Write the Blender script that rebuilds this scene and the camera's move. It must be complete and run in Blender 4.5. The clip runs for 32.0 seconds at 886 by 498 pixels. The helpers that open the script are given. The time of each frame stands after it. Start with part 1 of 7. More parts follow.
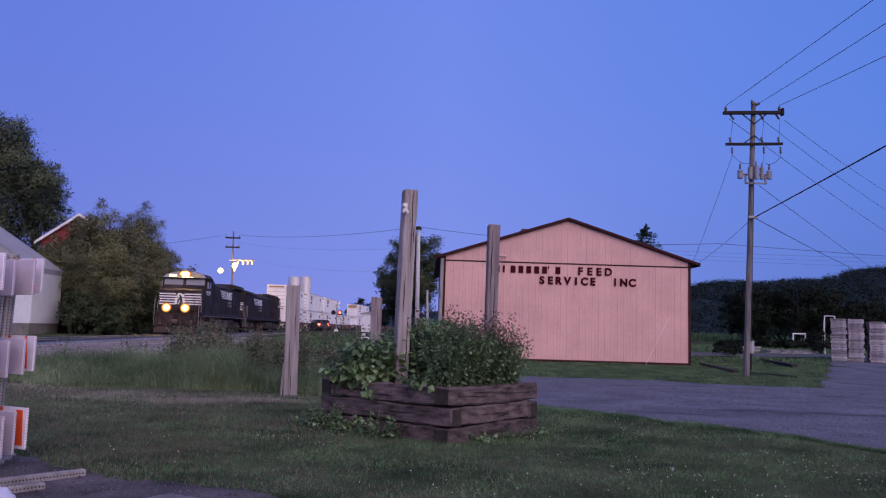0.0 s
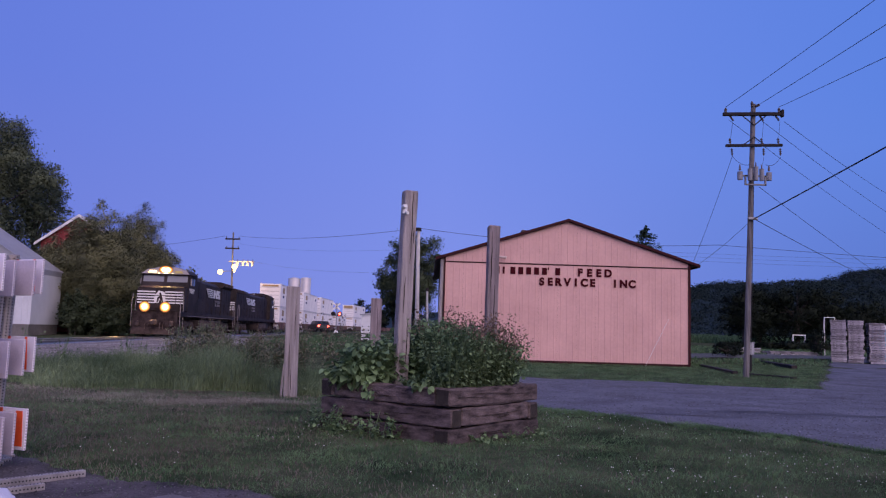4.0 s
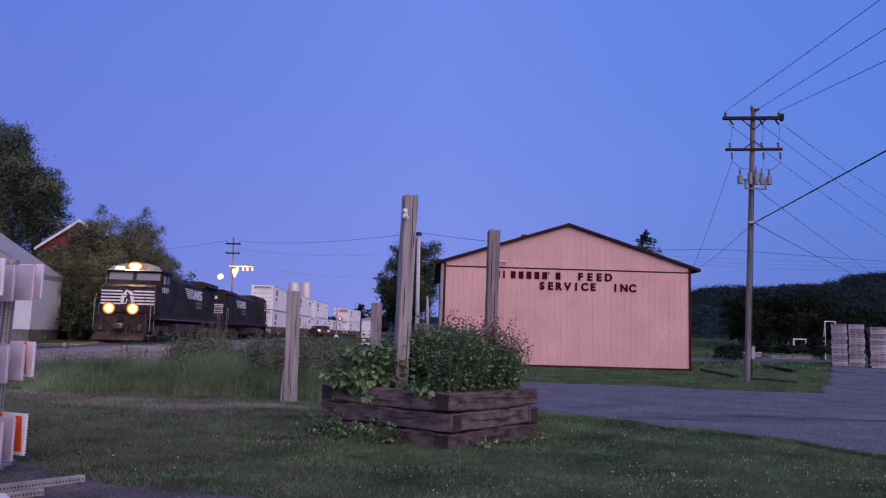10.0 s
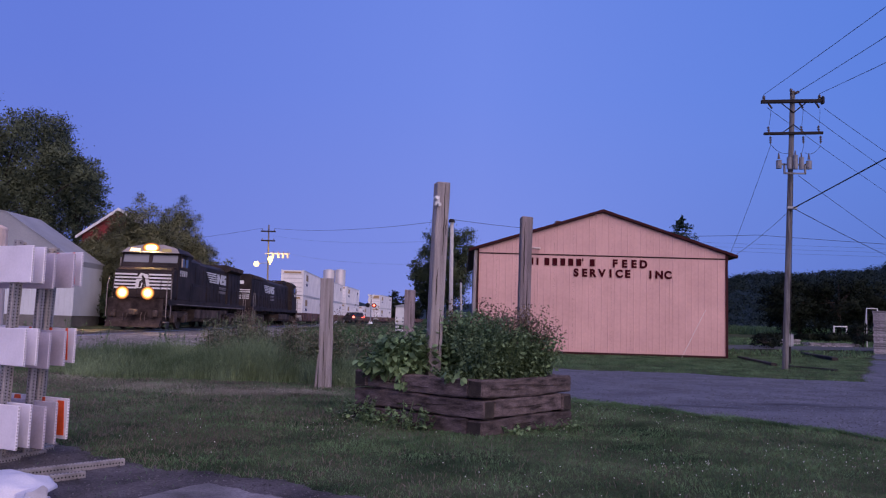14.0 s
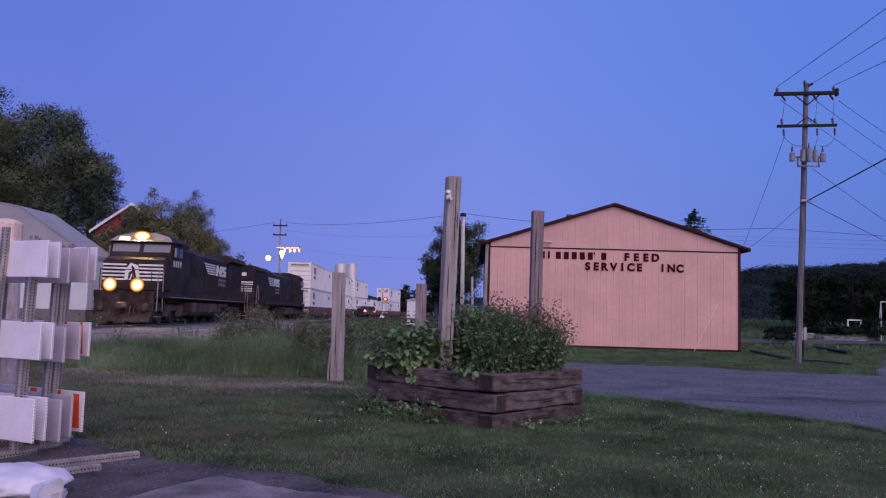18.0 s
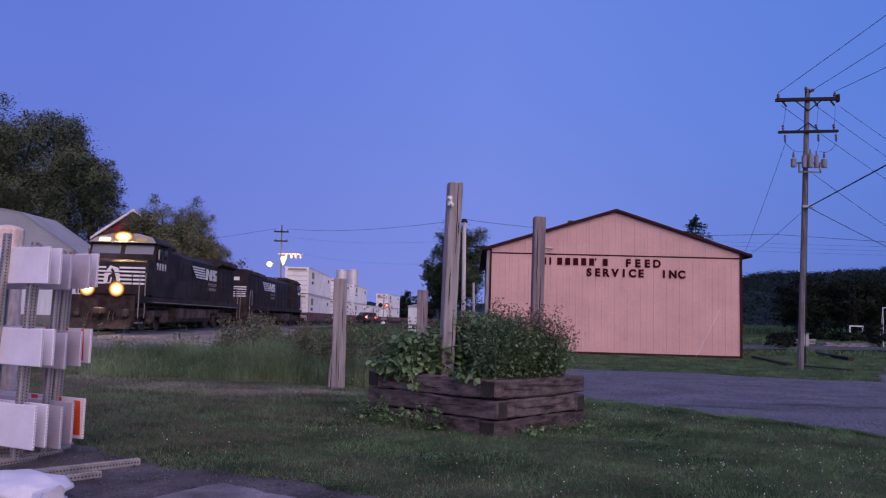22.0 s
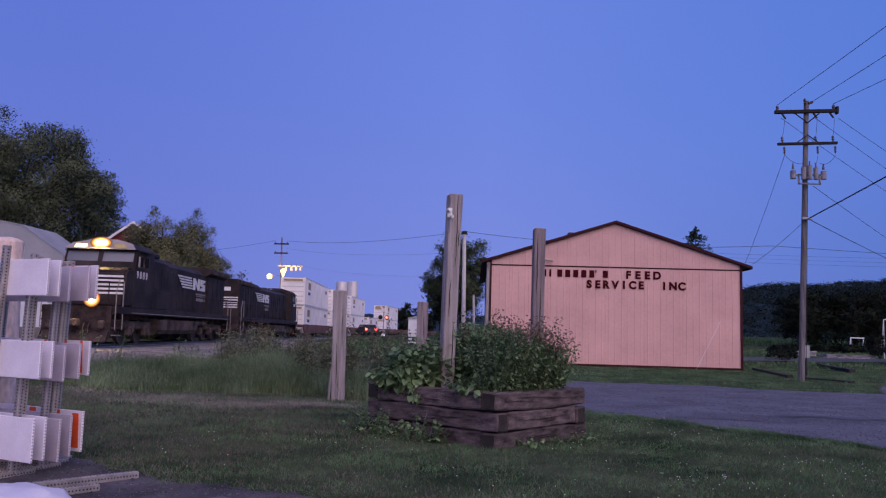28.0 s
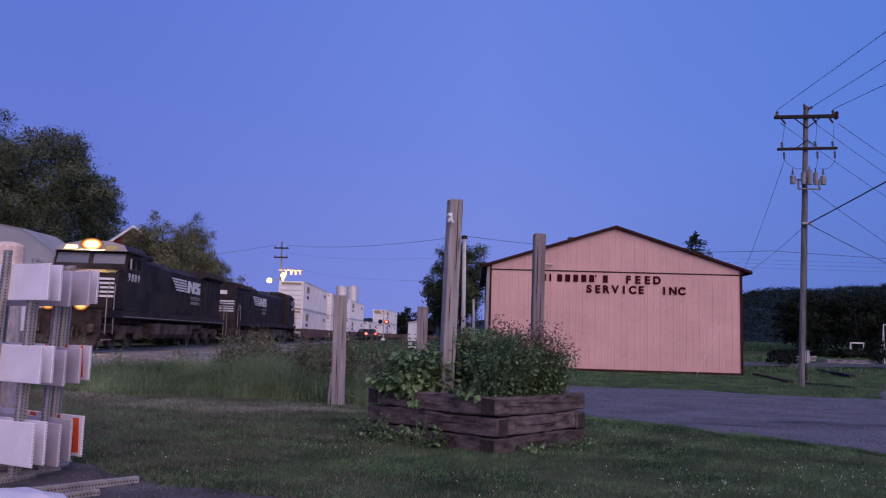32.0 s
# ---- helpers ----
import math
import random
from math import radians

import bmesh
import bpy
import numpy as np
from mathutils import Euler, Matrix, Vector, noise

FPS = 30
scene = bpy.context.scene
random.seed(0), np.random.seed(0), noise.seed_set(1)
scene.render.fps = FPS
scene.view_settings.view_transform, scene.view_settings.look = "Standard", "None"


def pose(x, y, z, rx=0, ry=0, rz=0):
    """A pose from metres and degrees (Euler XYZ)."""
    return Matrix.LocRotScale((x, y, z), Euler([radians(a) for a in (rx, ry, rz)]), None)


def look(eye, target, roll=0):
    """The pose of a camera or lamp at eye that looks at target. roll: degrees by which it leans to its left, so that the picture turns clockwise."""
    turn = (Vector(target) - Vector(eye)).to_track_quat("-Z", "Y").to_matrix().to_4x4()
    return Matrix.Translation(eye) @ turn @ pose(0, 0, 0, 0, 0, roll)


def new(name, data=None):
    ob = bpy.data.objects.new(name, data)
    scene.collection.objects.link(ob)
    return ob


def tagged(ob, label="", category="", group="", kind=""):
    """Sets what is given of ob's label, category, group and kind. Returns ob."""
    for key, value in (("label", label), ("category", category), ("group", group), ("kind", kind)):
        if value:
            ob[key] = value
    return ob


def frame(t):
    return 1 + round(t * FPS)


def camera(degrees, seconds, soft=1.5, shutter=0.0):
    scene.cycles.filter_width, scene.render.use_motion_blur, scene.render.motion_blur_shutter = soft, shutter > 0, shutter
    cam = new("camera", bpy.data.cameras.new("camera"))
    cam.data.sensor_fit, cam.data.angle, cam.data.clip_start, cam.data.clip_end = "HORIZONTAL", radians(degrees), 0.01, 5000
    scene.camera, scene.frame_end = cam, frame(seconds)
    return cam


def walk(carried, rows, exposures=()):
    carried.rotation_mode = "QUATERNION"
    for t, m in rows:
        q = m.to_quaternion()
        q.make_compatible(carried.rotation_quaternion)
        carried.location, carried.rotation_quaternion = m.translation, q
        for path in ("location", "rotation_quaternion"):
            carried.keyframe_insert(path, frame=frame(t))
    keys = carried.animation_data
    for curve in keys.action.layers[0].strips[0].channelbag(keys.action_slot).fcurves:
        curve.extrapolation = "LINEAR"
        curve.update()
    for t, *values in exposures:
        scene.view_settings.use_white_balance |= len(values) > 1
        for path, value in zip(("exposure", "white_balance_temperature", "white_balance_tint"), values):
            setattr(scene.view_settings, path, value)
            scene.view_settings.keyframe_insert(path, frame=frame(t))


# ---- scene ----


# ---- camera ----
def view(pitch, roll, yaw, x, y, z):
    """Camera pose: degrees above the horizon, lean, turn to the left, then the eye."""
    return pose(x, y, z, 90 + pitch, 0, yaw) @ pose(0, 0, 0, 0, 0, roll)


cam = camera(58.5, 32.0, soft=1.2)
walk(cam, [
    (0.0, view(5.831, 1.665, 0.000, 0.003, -0.002, 1.202)),
    (0.5, view(5.845, 1.700, -0.004, 0.001, 0.004, 1.202)),
    (1.0, view(5.901, 1.690, -0.005, 0.001, 0.001, 1.202)),
    (1.5, view(5.878, 1.629, -0.008, 0.002, 0.005, 1.198)),
    (2.0, view(5.947, 1.621, -0.003, 0.003, 0.003, 1.198)),
    (2.5, view(5.964, 1.693, -0.007, 0.000, -0.001, 1.202)),
    (3.0, view(5.914, 1.691, -0.011, -0.000, 0.002, 1.201)),
    (3.5, view(5.910, 1.700, -0.015, -0.001, 0.001, 1.200)),
    (5.5, view(6.010, 1.626, -0.008, 0.002, 0.004, 1.196)),
    (6.0, view(5.997, 1.640, -0.009, 0.002, 0.006, 1.198)),
    (6.5, view(6.030, 1.689, -0.005, 0.001, -0.001, 1.201)),
    (7.0, view(6.071, 1.624, -0.004, 0.002, 0.004, 1.200)),
    (7.5, view(6.105, 1.671, -0.004, 0.000, 0.001, 1.201)),
    (8.0, view(6.150, 1.698, -0.000, 0.000, -0.002, 1.201)),
    (8.5, view(6.097, 1.698, -0.005, -0.000, 0.001, 1.201)),
    (9.0, view(6.160, 1.700, -0.000, -0.000, 0.000, 1.200)),
    (9.5, view(6.250, 1.631, 0.002, 0.002, 0.005, 1.197)),
    (10.0, view(6.250, 1.607, 0.020, 0.003, 0.004, 1.197)),
    (10.5, view(6.160, 1.676, 0.051, -0.000, -0.000, 1.200)),
    (11.0, view(6.130, 1.621, 0.044, 0.001, 0.007, 1.197)),
    (11.5, view(6.110, 1.667, 0.044, 0.002, 0.008, 1.199)),
    (12.0, view(6.156, 1.697, 0.045, 0.001, 0.004, 1.200)),
    (12.5, view(6.159, 1.706, 0.048, -0.004, 0.000, 1.200)),
    (13.0, view(6.161, 1.737, 0.172, 0.020, 0.020, 1.203)),
    (13.5, view(5.896, 1.770, 1.254, 0.035, 0.019, 1.204)),
    (14.0, view(5.228, 1.683, 2.431, 0.019, 0.004, 1.202)),
    (14.5, view(4.704, 1.635, 3.014, 0.019, -0.001, 1.209)),
    (16.5, view(4.588, 1.684, 3.187, 0.014, 0.012, 1.203)),
    (17.0, view(4.633, 1.687, 3.218, 0.017, 0.004, 1.206)),
    (17.5, view(4.687, 1.653, 3.224, 0.018, -0.006, 1.202)),
    (18.0, view(4.759, 1.646, 3.235, 0.018, -0.007, 1.203)),
    (18.5, view(4.811, 1.655, 3.240, 0.019, -0.010, 1.202)),
    (19.0, view(4.815, 1.649, 3.242, 0.018, -0.003, 1.200)),
    (19.5, view(4.884, 1.662, 3.236, 0.013, -0.001, 1.204)),
    (20.0, view(4.956, 1.646, 3.234, 0.015, 0.001, 1.204)),
    (20.5, view(4.993, 1.633, 3.240, 0.015, 0.007, 1.204)),
    (21.0, view(5.054, 1.641, 3.242, 0.014, 0.004, 1.202)),
    (21.5, view(5.128, 1.619, 3.340, 0.018, 0.009, 1.205)),
    (22.0, view(5.195, 1.629, 3.335, 0.013, 0.004, 1.205)),
    (22.5, view(5.315, 1.593, 3.342, 0.012, 0.001, 1.199)),
    (23.0, view(5.318, 1.633, 3.340, 0.010, -0.002, 1.205)),
    (23.5, view(5.319, 1.632, 3.338, 0.013, 0.003, 1.205)),
    (24.0, view(5.438, 1.601, 3.345, 0.012, 0.002, 1.201)),
    (24.5, view(5.503, 1.616, 3.343, 0.011, 0.006, 1.203)),
    (25.0, view(5.565, 1.589, 3.341, 0.013, 0.012, 1.203)),
    (25.5, view(5.630, 1.628, 3.343, 0.010, 0.001, 1.206)),
    (27.5, view(5.974, 1.611, 3.360, 0.013, 0.000, 1.204)),
    (28.0, view(6.066, 1.594, 3.361, 0.014, 0.013, 1.203)),
    (28.5, view(6.184, 1.603, 3.367, 0.014, 0.010, 1.203)),
    (29.0, view(6.245, 1.607, 3.369, 0.014, 0.009, 1.203)),
    (29.5, view(6.270, 1.661, 3.369, 0.012, 0.007, 1.199)),
    (30.0, view(6.322, 1.624, 3.362, 0.012, 0.005, 1.201)),
    (30.5, view(6.327, 1.670, 3.376, 0.013, -0.006, 1.203)),
    (31.0, view(6.330, 1.669, 3.373, 0.012, 0.001, 1.201)),
    (31.5, view(6.380, 1.615, 3.375, 0.014, 0.008, 1.202)),
    (32.0, view(6.383, 1.665, 3.365, 0.011, 0.000, 1.209)),
], exposures=[(0, -0.01), (12, -0.05), (17, -0.08), (32, -0.17)])

# ---- sky and light ----
world = bpy.data.worlds.new("dusk_sky")
scene.world = world
world.use_nodes = True
wn, wl = world.node_tree.nodes, world.node_tree.links
wn.clear()
w_out = wn.new("ShaderNodeOutputWorld")
w_bg = wn.new("ShaderNodeBackground")
w_bg.inputs["Strength"].default_value = 1.07
w_tc = wn.new("ShaderNodeTexCoord")
w_sep = wn.new("ShaderNodeSeparateXYZ")
w_ramp = wn.new("ShaderNodeValToRGB")
w_ramp.color_ramp.elements[0].position = 0.0
w_ramp.color_ramp.elements[0].color = (0.226, 0.272, 0.735, 1)
w_ramp.color_ramp.elements[1].position = 1.0
w_ramp.color_ramp.elements[1].color = (0.08, 0.13, 0.50, 1)
for w_pos, w_col in ((0.10, (0.197, 0.265, 0.752, 1)), (0.28, (0.161, 0.249, 0.768, 1)), (0.45, (0.146, 0.236, 0.755, 1))):
    w_el = w_ramp.color_ramp.elements.new(w_pos)
    w_el.color = w_col
wl.new(w_tc.outputs["Generated"], w_sep.inputs[0])
wl.new(w_sep.outputs["Z"], w_ramp.inputs[0])
# across the sky: clear blue to the right, a little duller to the left
w_side = wn.new("ShaderNodeValToRGB")
w_side.color_ramp.elements[0].position, w_side.color_ramp.elements[0].color = 0.27, (0.80, 0.80, 0.895, 1)
w_side.color_ramp.elements[1].position, w_side.color_ramp.elements[1].color = 0.74, (0.65, 0.87, 0.93, 1)
w_mid = w_side.color_ramp.elements.new(0.50)
w_mid.color = (1.0, 1.0, 1.0, 1)
w_half = wn.new("ShaderNodeMath")
w_half.operation = "MULTIPLY_ADD"
w_half.inputs[1].default_value = w_half.inputs[2].default_value = 0.5
wl.new(w_sep.outputs["X"], w_half.inputs[0])
wl.new(w_half.outputs[0], w_side.inputs[0])
w_mul = wn.new("ShaderNodeMix")
w_mul.data_type, w_mul.blend_type = "RGBA", "MULTIPLY"
w_mul.inputs[0].default_value = 1.0
wl.new(w_ramp.outputs["Color"], w_mul.inputs[6])
wl.new(w_side.outputs["Color"], w_mul.inputs[7])
# the low sky opposite the afterglow is the darkest
w_low, w_right, w_both = wn.new("ShaderNodeMapRange"), wn.new("ShaderNodeMapRange"), wn.new("ShaderNodeMath")
w_low.inputs["From Max"].default_value, w_low.inputs["To Min"].default_value, w_low.inputs["To Max"].default_value = 0.22, 1.0, 0.0
w_right.inputs["From Min"].default_value, w_right.inputs["From Max"].default_value = 0.56, 0.74
w_both.operation = "MULTIPLY"
wl.new(w_sep.outputs["Z"], w_low.inputs["Value"])
wl.new(w_half.outputs[0], w_right.inputs["Value"])
wl.new(w_low.outputs[0], w_both.inputs[0])
wl.new(w_right.outputs[0], w_both.inputs[1])
w_dim = wn.new("ShaderNodeMix")
w_dim.data_type, w_dim.blend_type = "RGBA", "MULTIPLY"
w_dim.inputs[7].default_value = (0.76, 0.74, 0.80, 1)
wl.new(w_both.outputs[0], w_dim.inputs[0])
wl.new(w_mul.outputs[2], w_dim.inputs[6])
wl.new(w_dim.outputs[2], w_bg.inputs["Color"])
wl.new(w_bg.outputs[0], w_out.inputs["Surface"])

# the last glow of the sun's side of the sky, low behind the camera
glow_data = bpy.data.lights.new("afterglow", "SUN")
glow_data.energy, glow_data.angle, glow_data.color = 2.8, radians(80), (1.0, 0.74, 0.70)
glow = new("afterglow", glow_data)
glow.matrix_world = look((20, -30, 34), (0, 12, 0))


# ---- materials ----
def mat(name, col, rough=0.8, var=0.25, scale=3.0, fine=40.0, bump=0.15, metal=0.0, tint=None, rnd=0.0, stretch=(1, 1, 1), spec=0.4, island=0.0):
    """Surface with variation at two scales, relief, and a second colour (tint) in stains."""
    m = bpy.data.materials.new(name)
    m.use_nodes = True
    n, l = m.node_tree.nodes, m.node_tree.links
    b = n["Principled BSDF"]
    b.inputs["Roughness"].default_value = rough
    b.inputs["Metallic"].default_value = metal
    b.inputs["Specular IOR Level"].default_value = spec
    tc = n.new("ShaderNodeTexCoord")
    mp = n.new("ShaderNodeMapping")
    mp.inputs["Scale"].default_value = stretch
    l.new(tc.outputs["Object"], mp.inputs["Vector"])
    big, small = n.new("ShaderNodeTexNoise"), n.new("ShaderNodeTexNoise")
    big.inputs["Scale"].default_value, big.inputs["Detail"].default_value = scale, 4
    small.inputs["Scale"].default_value, small.inputs["Detail"].default_value = fine, 3
    l.new(mp.outputs[0], big.inputs["Vector"])
    l.new(mp.outputs[0], small.inputs["Vector"])
    dark = [c * (1 - var) for c in col]
    light = [min(1, c * (1 + var)) for c in (tint or col)]
    r1 = n.new("ShaderNodeMix")
    r1.data_type = "RGBA"
    r1.inputs[6].default_value, r1.inputs[7].default_value = (*dark, 1), (*light, 1)
    ramp = n.new("ShaderNodeMapRange")
    ramp.inputs["From Min"].default_value, ramp.inputs["From Max"].default_value = 0.3, 0.7
    l.new(big.outputs["Fac"], ramp.inputs["Value"])
    l.new(ramp.outputs[0], r1.inputs["Factor"])
    hsv = n.new("ShaderNodeHueSaturation")
    mr = n.new("ShaderNodeMapRange")
    mr.inputs["From Min"].default_value, mr.inputs["From Max"].default_value = 0.3, 0.7
    mr.inputs["To Min"].default_value, mr.inputs["To Max"].default_value = 1 - var * 0.6, 1 + var * 0.6
    l.new(small.outputs["Fac"], mr.inputs["Value"])
    if rnd or island:
        src = n.new("ShaderNodeObjectInfo").outputs["Random"] if rnd else n.new("ShaderNodeNewGeometry").outputs["Random Per Island"]
        amount = rnd or island
        m2 = n.new("ShaderNodeMapRange")
        m2.inputs["To Min"].default_value, m2.inputs["To Max"].default_value = 1 - amount, 1 + amount
        l.new(src, m2.inputs["Value"])
        mul = n.new("ShaderNodeMath")
        mul.operation = "MULTIPLY"
        l.new(mr.outputs[0], mul.inputs[0])
        l.new(m2.outputs[0], mul.inputs[1])
        l.new(mul.outputs[0], hsv.inputs["Value"])
    else:
        l.new(mr.outputs[0], hsv.inputs["Value"])
    l.new(r1.outputs[2], hsv.inputs["Color"])
    l.new(hsv.outputs["Color"], b.inputs["Base Color"])
    if bump:
        bp = n.new("ShaderNodeBump")
        bp.inputs["Strength"].default_value, bp.inputs["Distance"].default_value = bump, 0.02
        l.new(small.outputs["Fac"], bp.inputs["Height"])
        l.new(bp.outputs[0], b.inputs["Normal"])
    return m


def glowing(name, col, strength):
    m = bpy.data.materials.new(name)
    m.use_nodes = True
    b = m.node_tree.nodes["Principled BSDF"]
    b.inputs["Base Color"].default_value = (0.03, 0.03, 0.03, 1)
    b.inputs["Specular IOR Level"].default_value = 0.0
    b.inputs["Emission Color"].default_value = (*col, 1)
    b.inputs["Emission Strength"].default_value = strength
    return m


def bloom_bowl(name, axis_x, axis_z, radius, hot, edge, strength, squeeze=1.0):
    """Bloom put into a bowl's emission: white-hot round its bulb, orange towards the rim."""
    m = glowing(name, hot, strength)
    n, l = m.node_tree.nodes, m.node_tree.links
    b = n["Principled BSDF"]
    tc, sep = n.new("ShaderNodeTexCoord"), n.new("ShaderNodeVectorMath")
    sep.operation = "SUBTRACT"
    sep.inputs[1].default_value = (axis_x, 0, axis_z)
    flat = n.new("ShaderNodeVectorMath")
    flat.operation = "MULTIPLY"
    flat.inputs[1].default_value = (squeeze, 0, 1)
    size = n.new("ShaderNodeVectorMath")
    size.operation = "LENGTH"
    ramp = n.new("ShaderNodeMapRange")
    ramp.interpolation_type = "SMOOTHSTEP"
    ramp.inputs["From Min"].default_value, ramp.inputs["From Max"].default_value = radius * 0.12, radius * 0.95
    ramp.inputs["To Min"].default_value, ramp.inputs["To Max"].default_value = 1.0, 0.0
    l.new(tc.outputs["Object"], sep.inputs[0])
    l.new(sep.outputs[0], flat.inputs[0])
    l.new(flat.outputs[0], size.inputs[0])
    l.new(size.outputs["Value"], ramp.inputs["Value"])
    mix = n.new("ShaderNodeMix")
    mix.data_type = "RGBA"
    mix.inputs[6].default_value, mix.inputs[7].default_value = (*edge, 1), (*hot, 1)
    l.new(ramp.outputs[0], mix.inputs[0])
    l.new(mix.outputs[2], b.inputs["Emission Color"])
    k = n.new("ShaderNodeMath")
    k.operation = "MULTIPLY_ADD"
    k.inputs[1].default_value, k.inputs[2].default_value = strength, 0.30
    l.new(ramp.outputs[0], k.inputs[0])
    l.new(k.outputs[0], b.inputs["Emission Strength"])
    return m


def leafy(name, col, tint, rnd=0.35, var=0.3, scale=0.6, fine=9.0):
    m = mat(name, col, rough=0.6, var=var, scale=scale, fine=fine, bump=0, tint=tint, island=rnd, spec=0.1)
    n, l = m.node_tree.nodes, m.node_tree.links
    b, out = n["Principled BSDF"], n["Material Output"]
    tr = n.new("ShaderNodeBsdfTranslucent")
    mx = n.new("ShaderNodeMixShader")
    mx.inputs[0].default_value = 0.25
    l.new(b.inputs["Base Color"].links[0].from_socket, tr.inputs["Color"])
    l.new(b.outputs[0], mx.inputs[1])
    l.new(tr.outputs[0], mx.inputs[2])
    l.new(mx.outputs[0], out.inputs["Surface"])
    return m


M_GROUND = mat("lawn_soil", (0.034, 0.060, 0.032), 1.0, 0.45, 0.8, 30, 0.3, tint=(0.066, 0.074, 0.044), spec=0.0)
M_BLADE = leafy("grass_blade", (0.060, 0.128, 0.059), (0.122, 0.200, 0.095), rnd=0.32, var=0.45, scale=1.3, fine=16.0)
M_DRY = leafy("dry_grass", (0.25, 0.24, 0.19), (0.33, 0.315, 0.255))
M_THATCH = leafy("lawn_thatch", (0.140, 0.120, 0.096), (0.195, 0.170, 0.138), rnd=0.3)
M_WEED = leafy("tall_weed", (0.112, 0.182, 0.088), (0.185, 0.242, 0.132), rnd=0.25, var=0.4)
M_LEAF = leafy("planter_leaf", (0.110, 0.200, 0.095), (0.190, 0.275, 0.138), scale=2.2)
M_LEAF_D = leafy("planter_leaf_dark", (0.084, 0.150, 0.074), (0.152, 0.214, 0.110), scale=2.2)
M_SEED = leafy("seed_head", (0.15, 0.105, 0.08), (0.22, 0.165, 0.125))
M_TREE = leafy("tree_leaf", (0.146, 0.156, 0.084), (0.196, 0.206, 0.116), rnd=0.08, var=0.2)
M_MAPLE = leafy("maple_leaf", (0.086, 0.110, 0.068), (0.120, 0.146, 0.090), rnd=0.10, var=0.2)
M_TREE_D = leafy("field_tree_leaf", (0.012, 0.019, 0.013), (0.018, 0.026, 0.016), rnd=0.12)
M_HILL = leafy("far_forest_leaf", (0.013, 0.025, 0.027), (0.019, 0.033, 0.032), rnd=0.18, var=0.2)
M_TREE_M = leafy("shaded_leaf", (0.058, 0.082, 0.048), (0.080, 0.106, 0.060), rnd=0.15)
M_SPRUCE = leafy("spruce_needle", (0.024, 0.045, 0.030), (0.035, 0.06, 0.036))
M_BARK = mat("bark", (0.055, 0.045, 0.038), 0.95, 0.4, 2, 25, 0.6)
M_ASPHALT = mat("old_asphalt", (0.072, 0.076, 0.098), 0.92, 0.28, 0.9, 14, 0.8, tint=(0.100, 0.104, 0.130))
M_GRAVEL = mat("packed_gravel", (0.062, 0.066, 0.062), 0.95, 0.25, 0.7, 45, 0.5, tint=(0.076, 0.080, 0.074))
M_DIRT = mat("dark_dirt", (0.034, 0.030, 0.034), 0.95, 0.5, 2.4, 40, 0.8, tint=(0.074, 0.066, 0.073))
M_SLAB = mat("worn_concrete", (0.115, 0.108, 0.115), 0.9, 0.4, 2.5, 50, 0.5, tint=(0.17, 0.16, 0.17))
M_BALLAST = mat("ballast_stone", (0.155, 0.146, 0.146), 0.95, 0.4, 1.2, 22, 0.6, tint=(0.22, 0.207, 0.205), island=0.25)
M_RAIL = mat("polished_rail", (0.32, 0.29, 0.26), 0.28, 0.15, 2, 40, 0.05, metal=1.0)
M_TIE = mat("creosote_tie", (0.075, 0.060, 0.050), 0.95, 0.4, 2, 30, 0.6, tint=(0.12, 0.10, 0.085), rnd=0.2, stretch=(1, 6, 6))
M_TIE_X = mat("weathered_tie", (0.052, 0.038, 0.038), 0.95, 0.42, 5.0, 40, 1.0, tint=(0.134, 0.103, 0.101), rnd=0.28, stretch=(1.0, 3.2, 3.2))
M_TIE_END = mat("tie_end_grain", (0.040, 0.032, 0.028), 0.95, 0.4, 9, 60, 0.8)
M_POST = mat("weathered_post", (0.315, 0.278, 0.274), 0.92, 0.19, 3.0, 60, 0.9, tint=(0.41, 0.368, 0.364), stretch=(6, 6, 0.35), rnd=0.08)
# darker wood colour for two of the posts
M_POST_D = mat("dark_wet_post", (0.215, 0.180, 0.185), 0.92, 0.22, 3.0, 60, 0.9, tint=(0.32, 0.265, 0.275), stretch=(6, 6, 0.35))
M_CRACK = mat("wood_check", (0.030, 0.022, 0.018), 0.95, 0.3, 6, 40, 0.2)
M_POLE = mat("utility_pole_wood", (0.120, 0.112, 0.112), 0.92, 0.3, 2, 30, 0.4, tint=(0.180, 0.170, 0.168), stretch=(6, 6, 0.4))
M_ARM = mat("dark_crossarm", (0.017, 0.014, 0.015), 0.9, 0.3, 3, 30, 0.3)
M_PINK = mat("tan_siding", (0.605, 0.360, 0.325), 0.55, 0.06, 0.6, 8, 0.02, tint=(0.645, 0.39, 0.35))
M_TRIM = mat("brown_trim", (0.042, 0.009, 0.012), 0.6, 0.2, 2, 30, 0.05, spec=0.12)
M_ROOF = mat("brown_metal_roof", (0.060, 0.032, 0.030), 0.5, 0.2, 1, 20, 0.05)
M_SIGN = mat("brown_letter", (0.052, 0.006, 0.010), 0.75, 0.15, 4, 30, 0.05, spec=0.05)
M_CAPPED = mat("barn_base_board", (0.11, 0.085, 0.07), 0.9, 0.3, 3, 30, 0.3)
M_LOCO = mat("black_locomotive_paint", (0.022, 0.017, 0.018), 0.62, 0.35, 0.8, 12, 0.03, tint=(0.040, 0.030, 0.029), spec=0.16)
M_GRIME = mat("road_grime", (0.050, 0.038, 0.036), 0.9, 0.45, 1.5, 20, 0.2, tint=(0.098, 0.074, 0.066), spec=0.15)
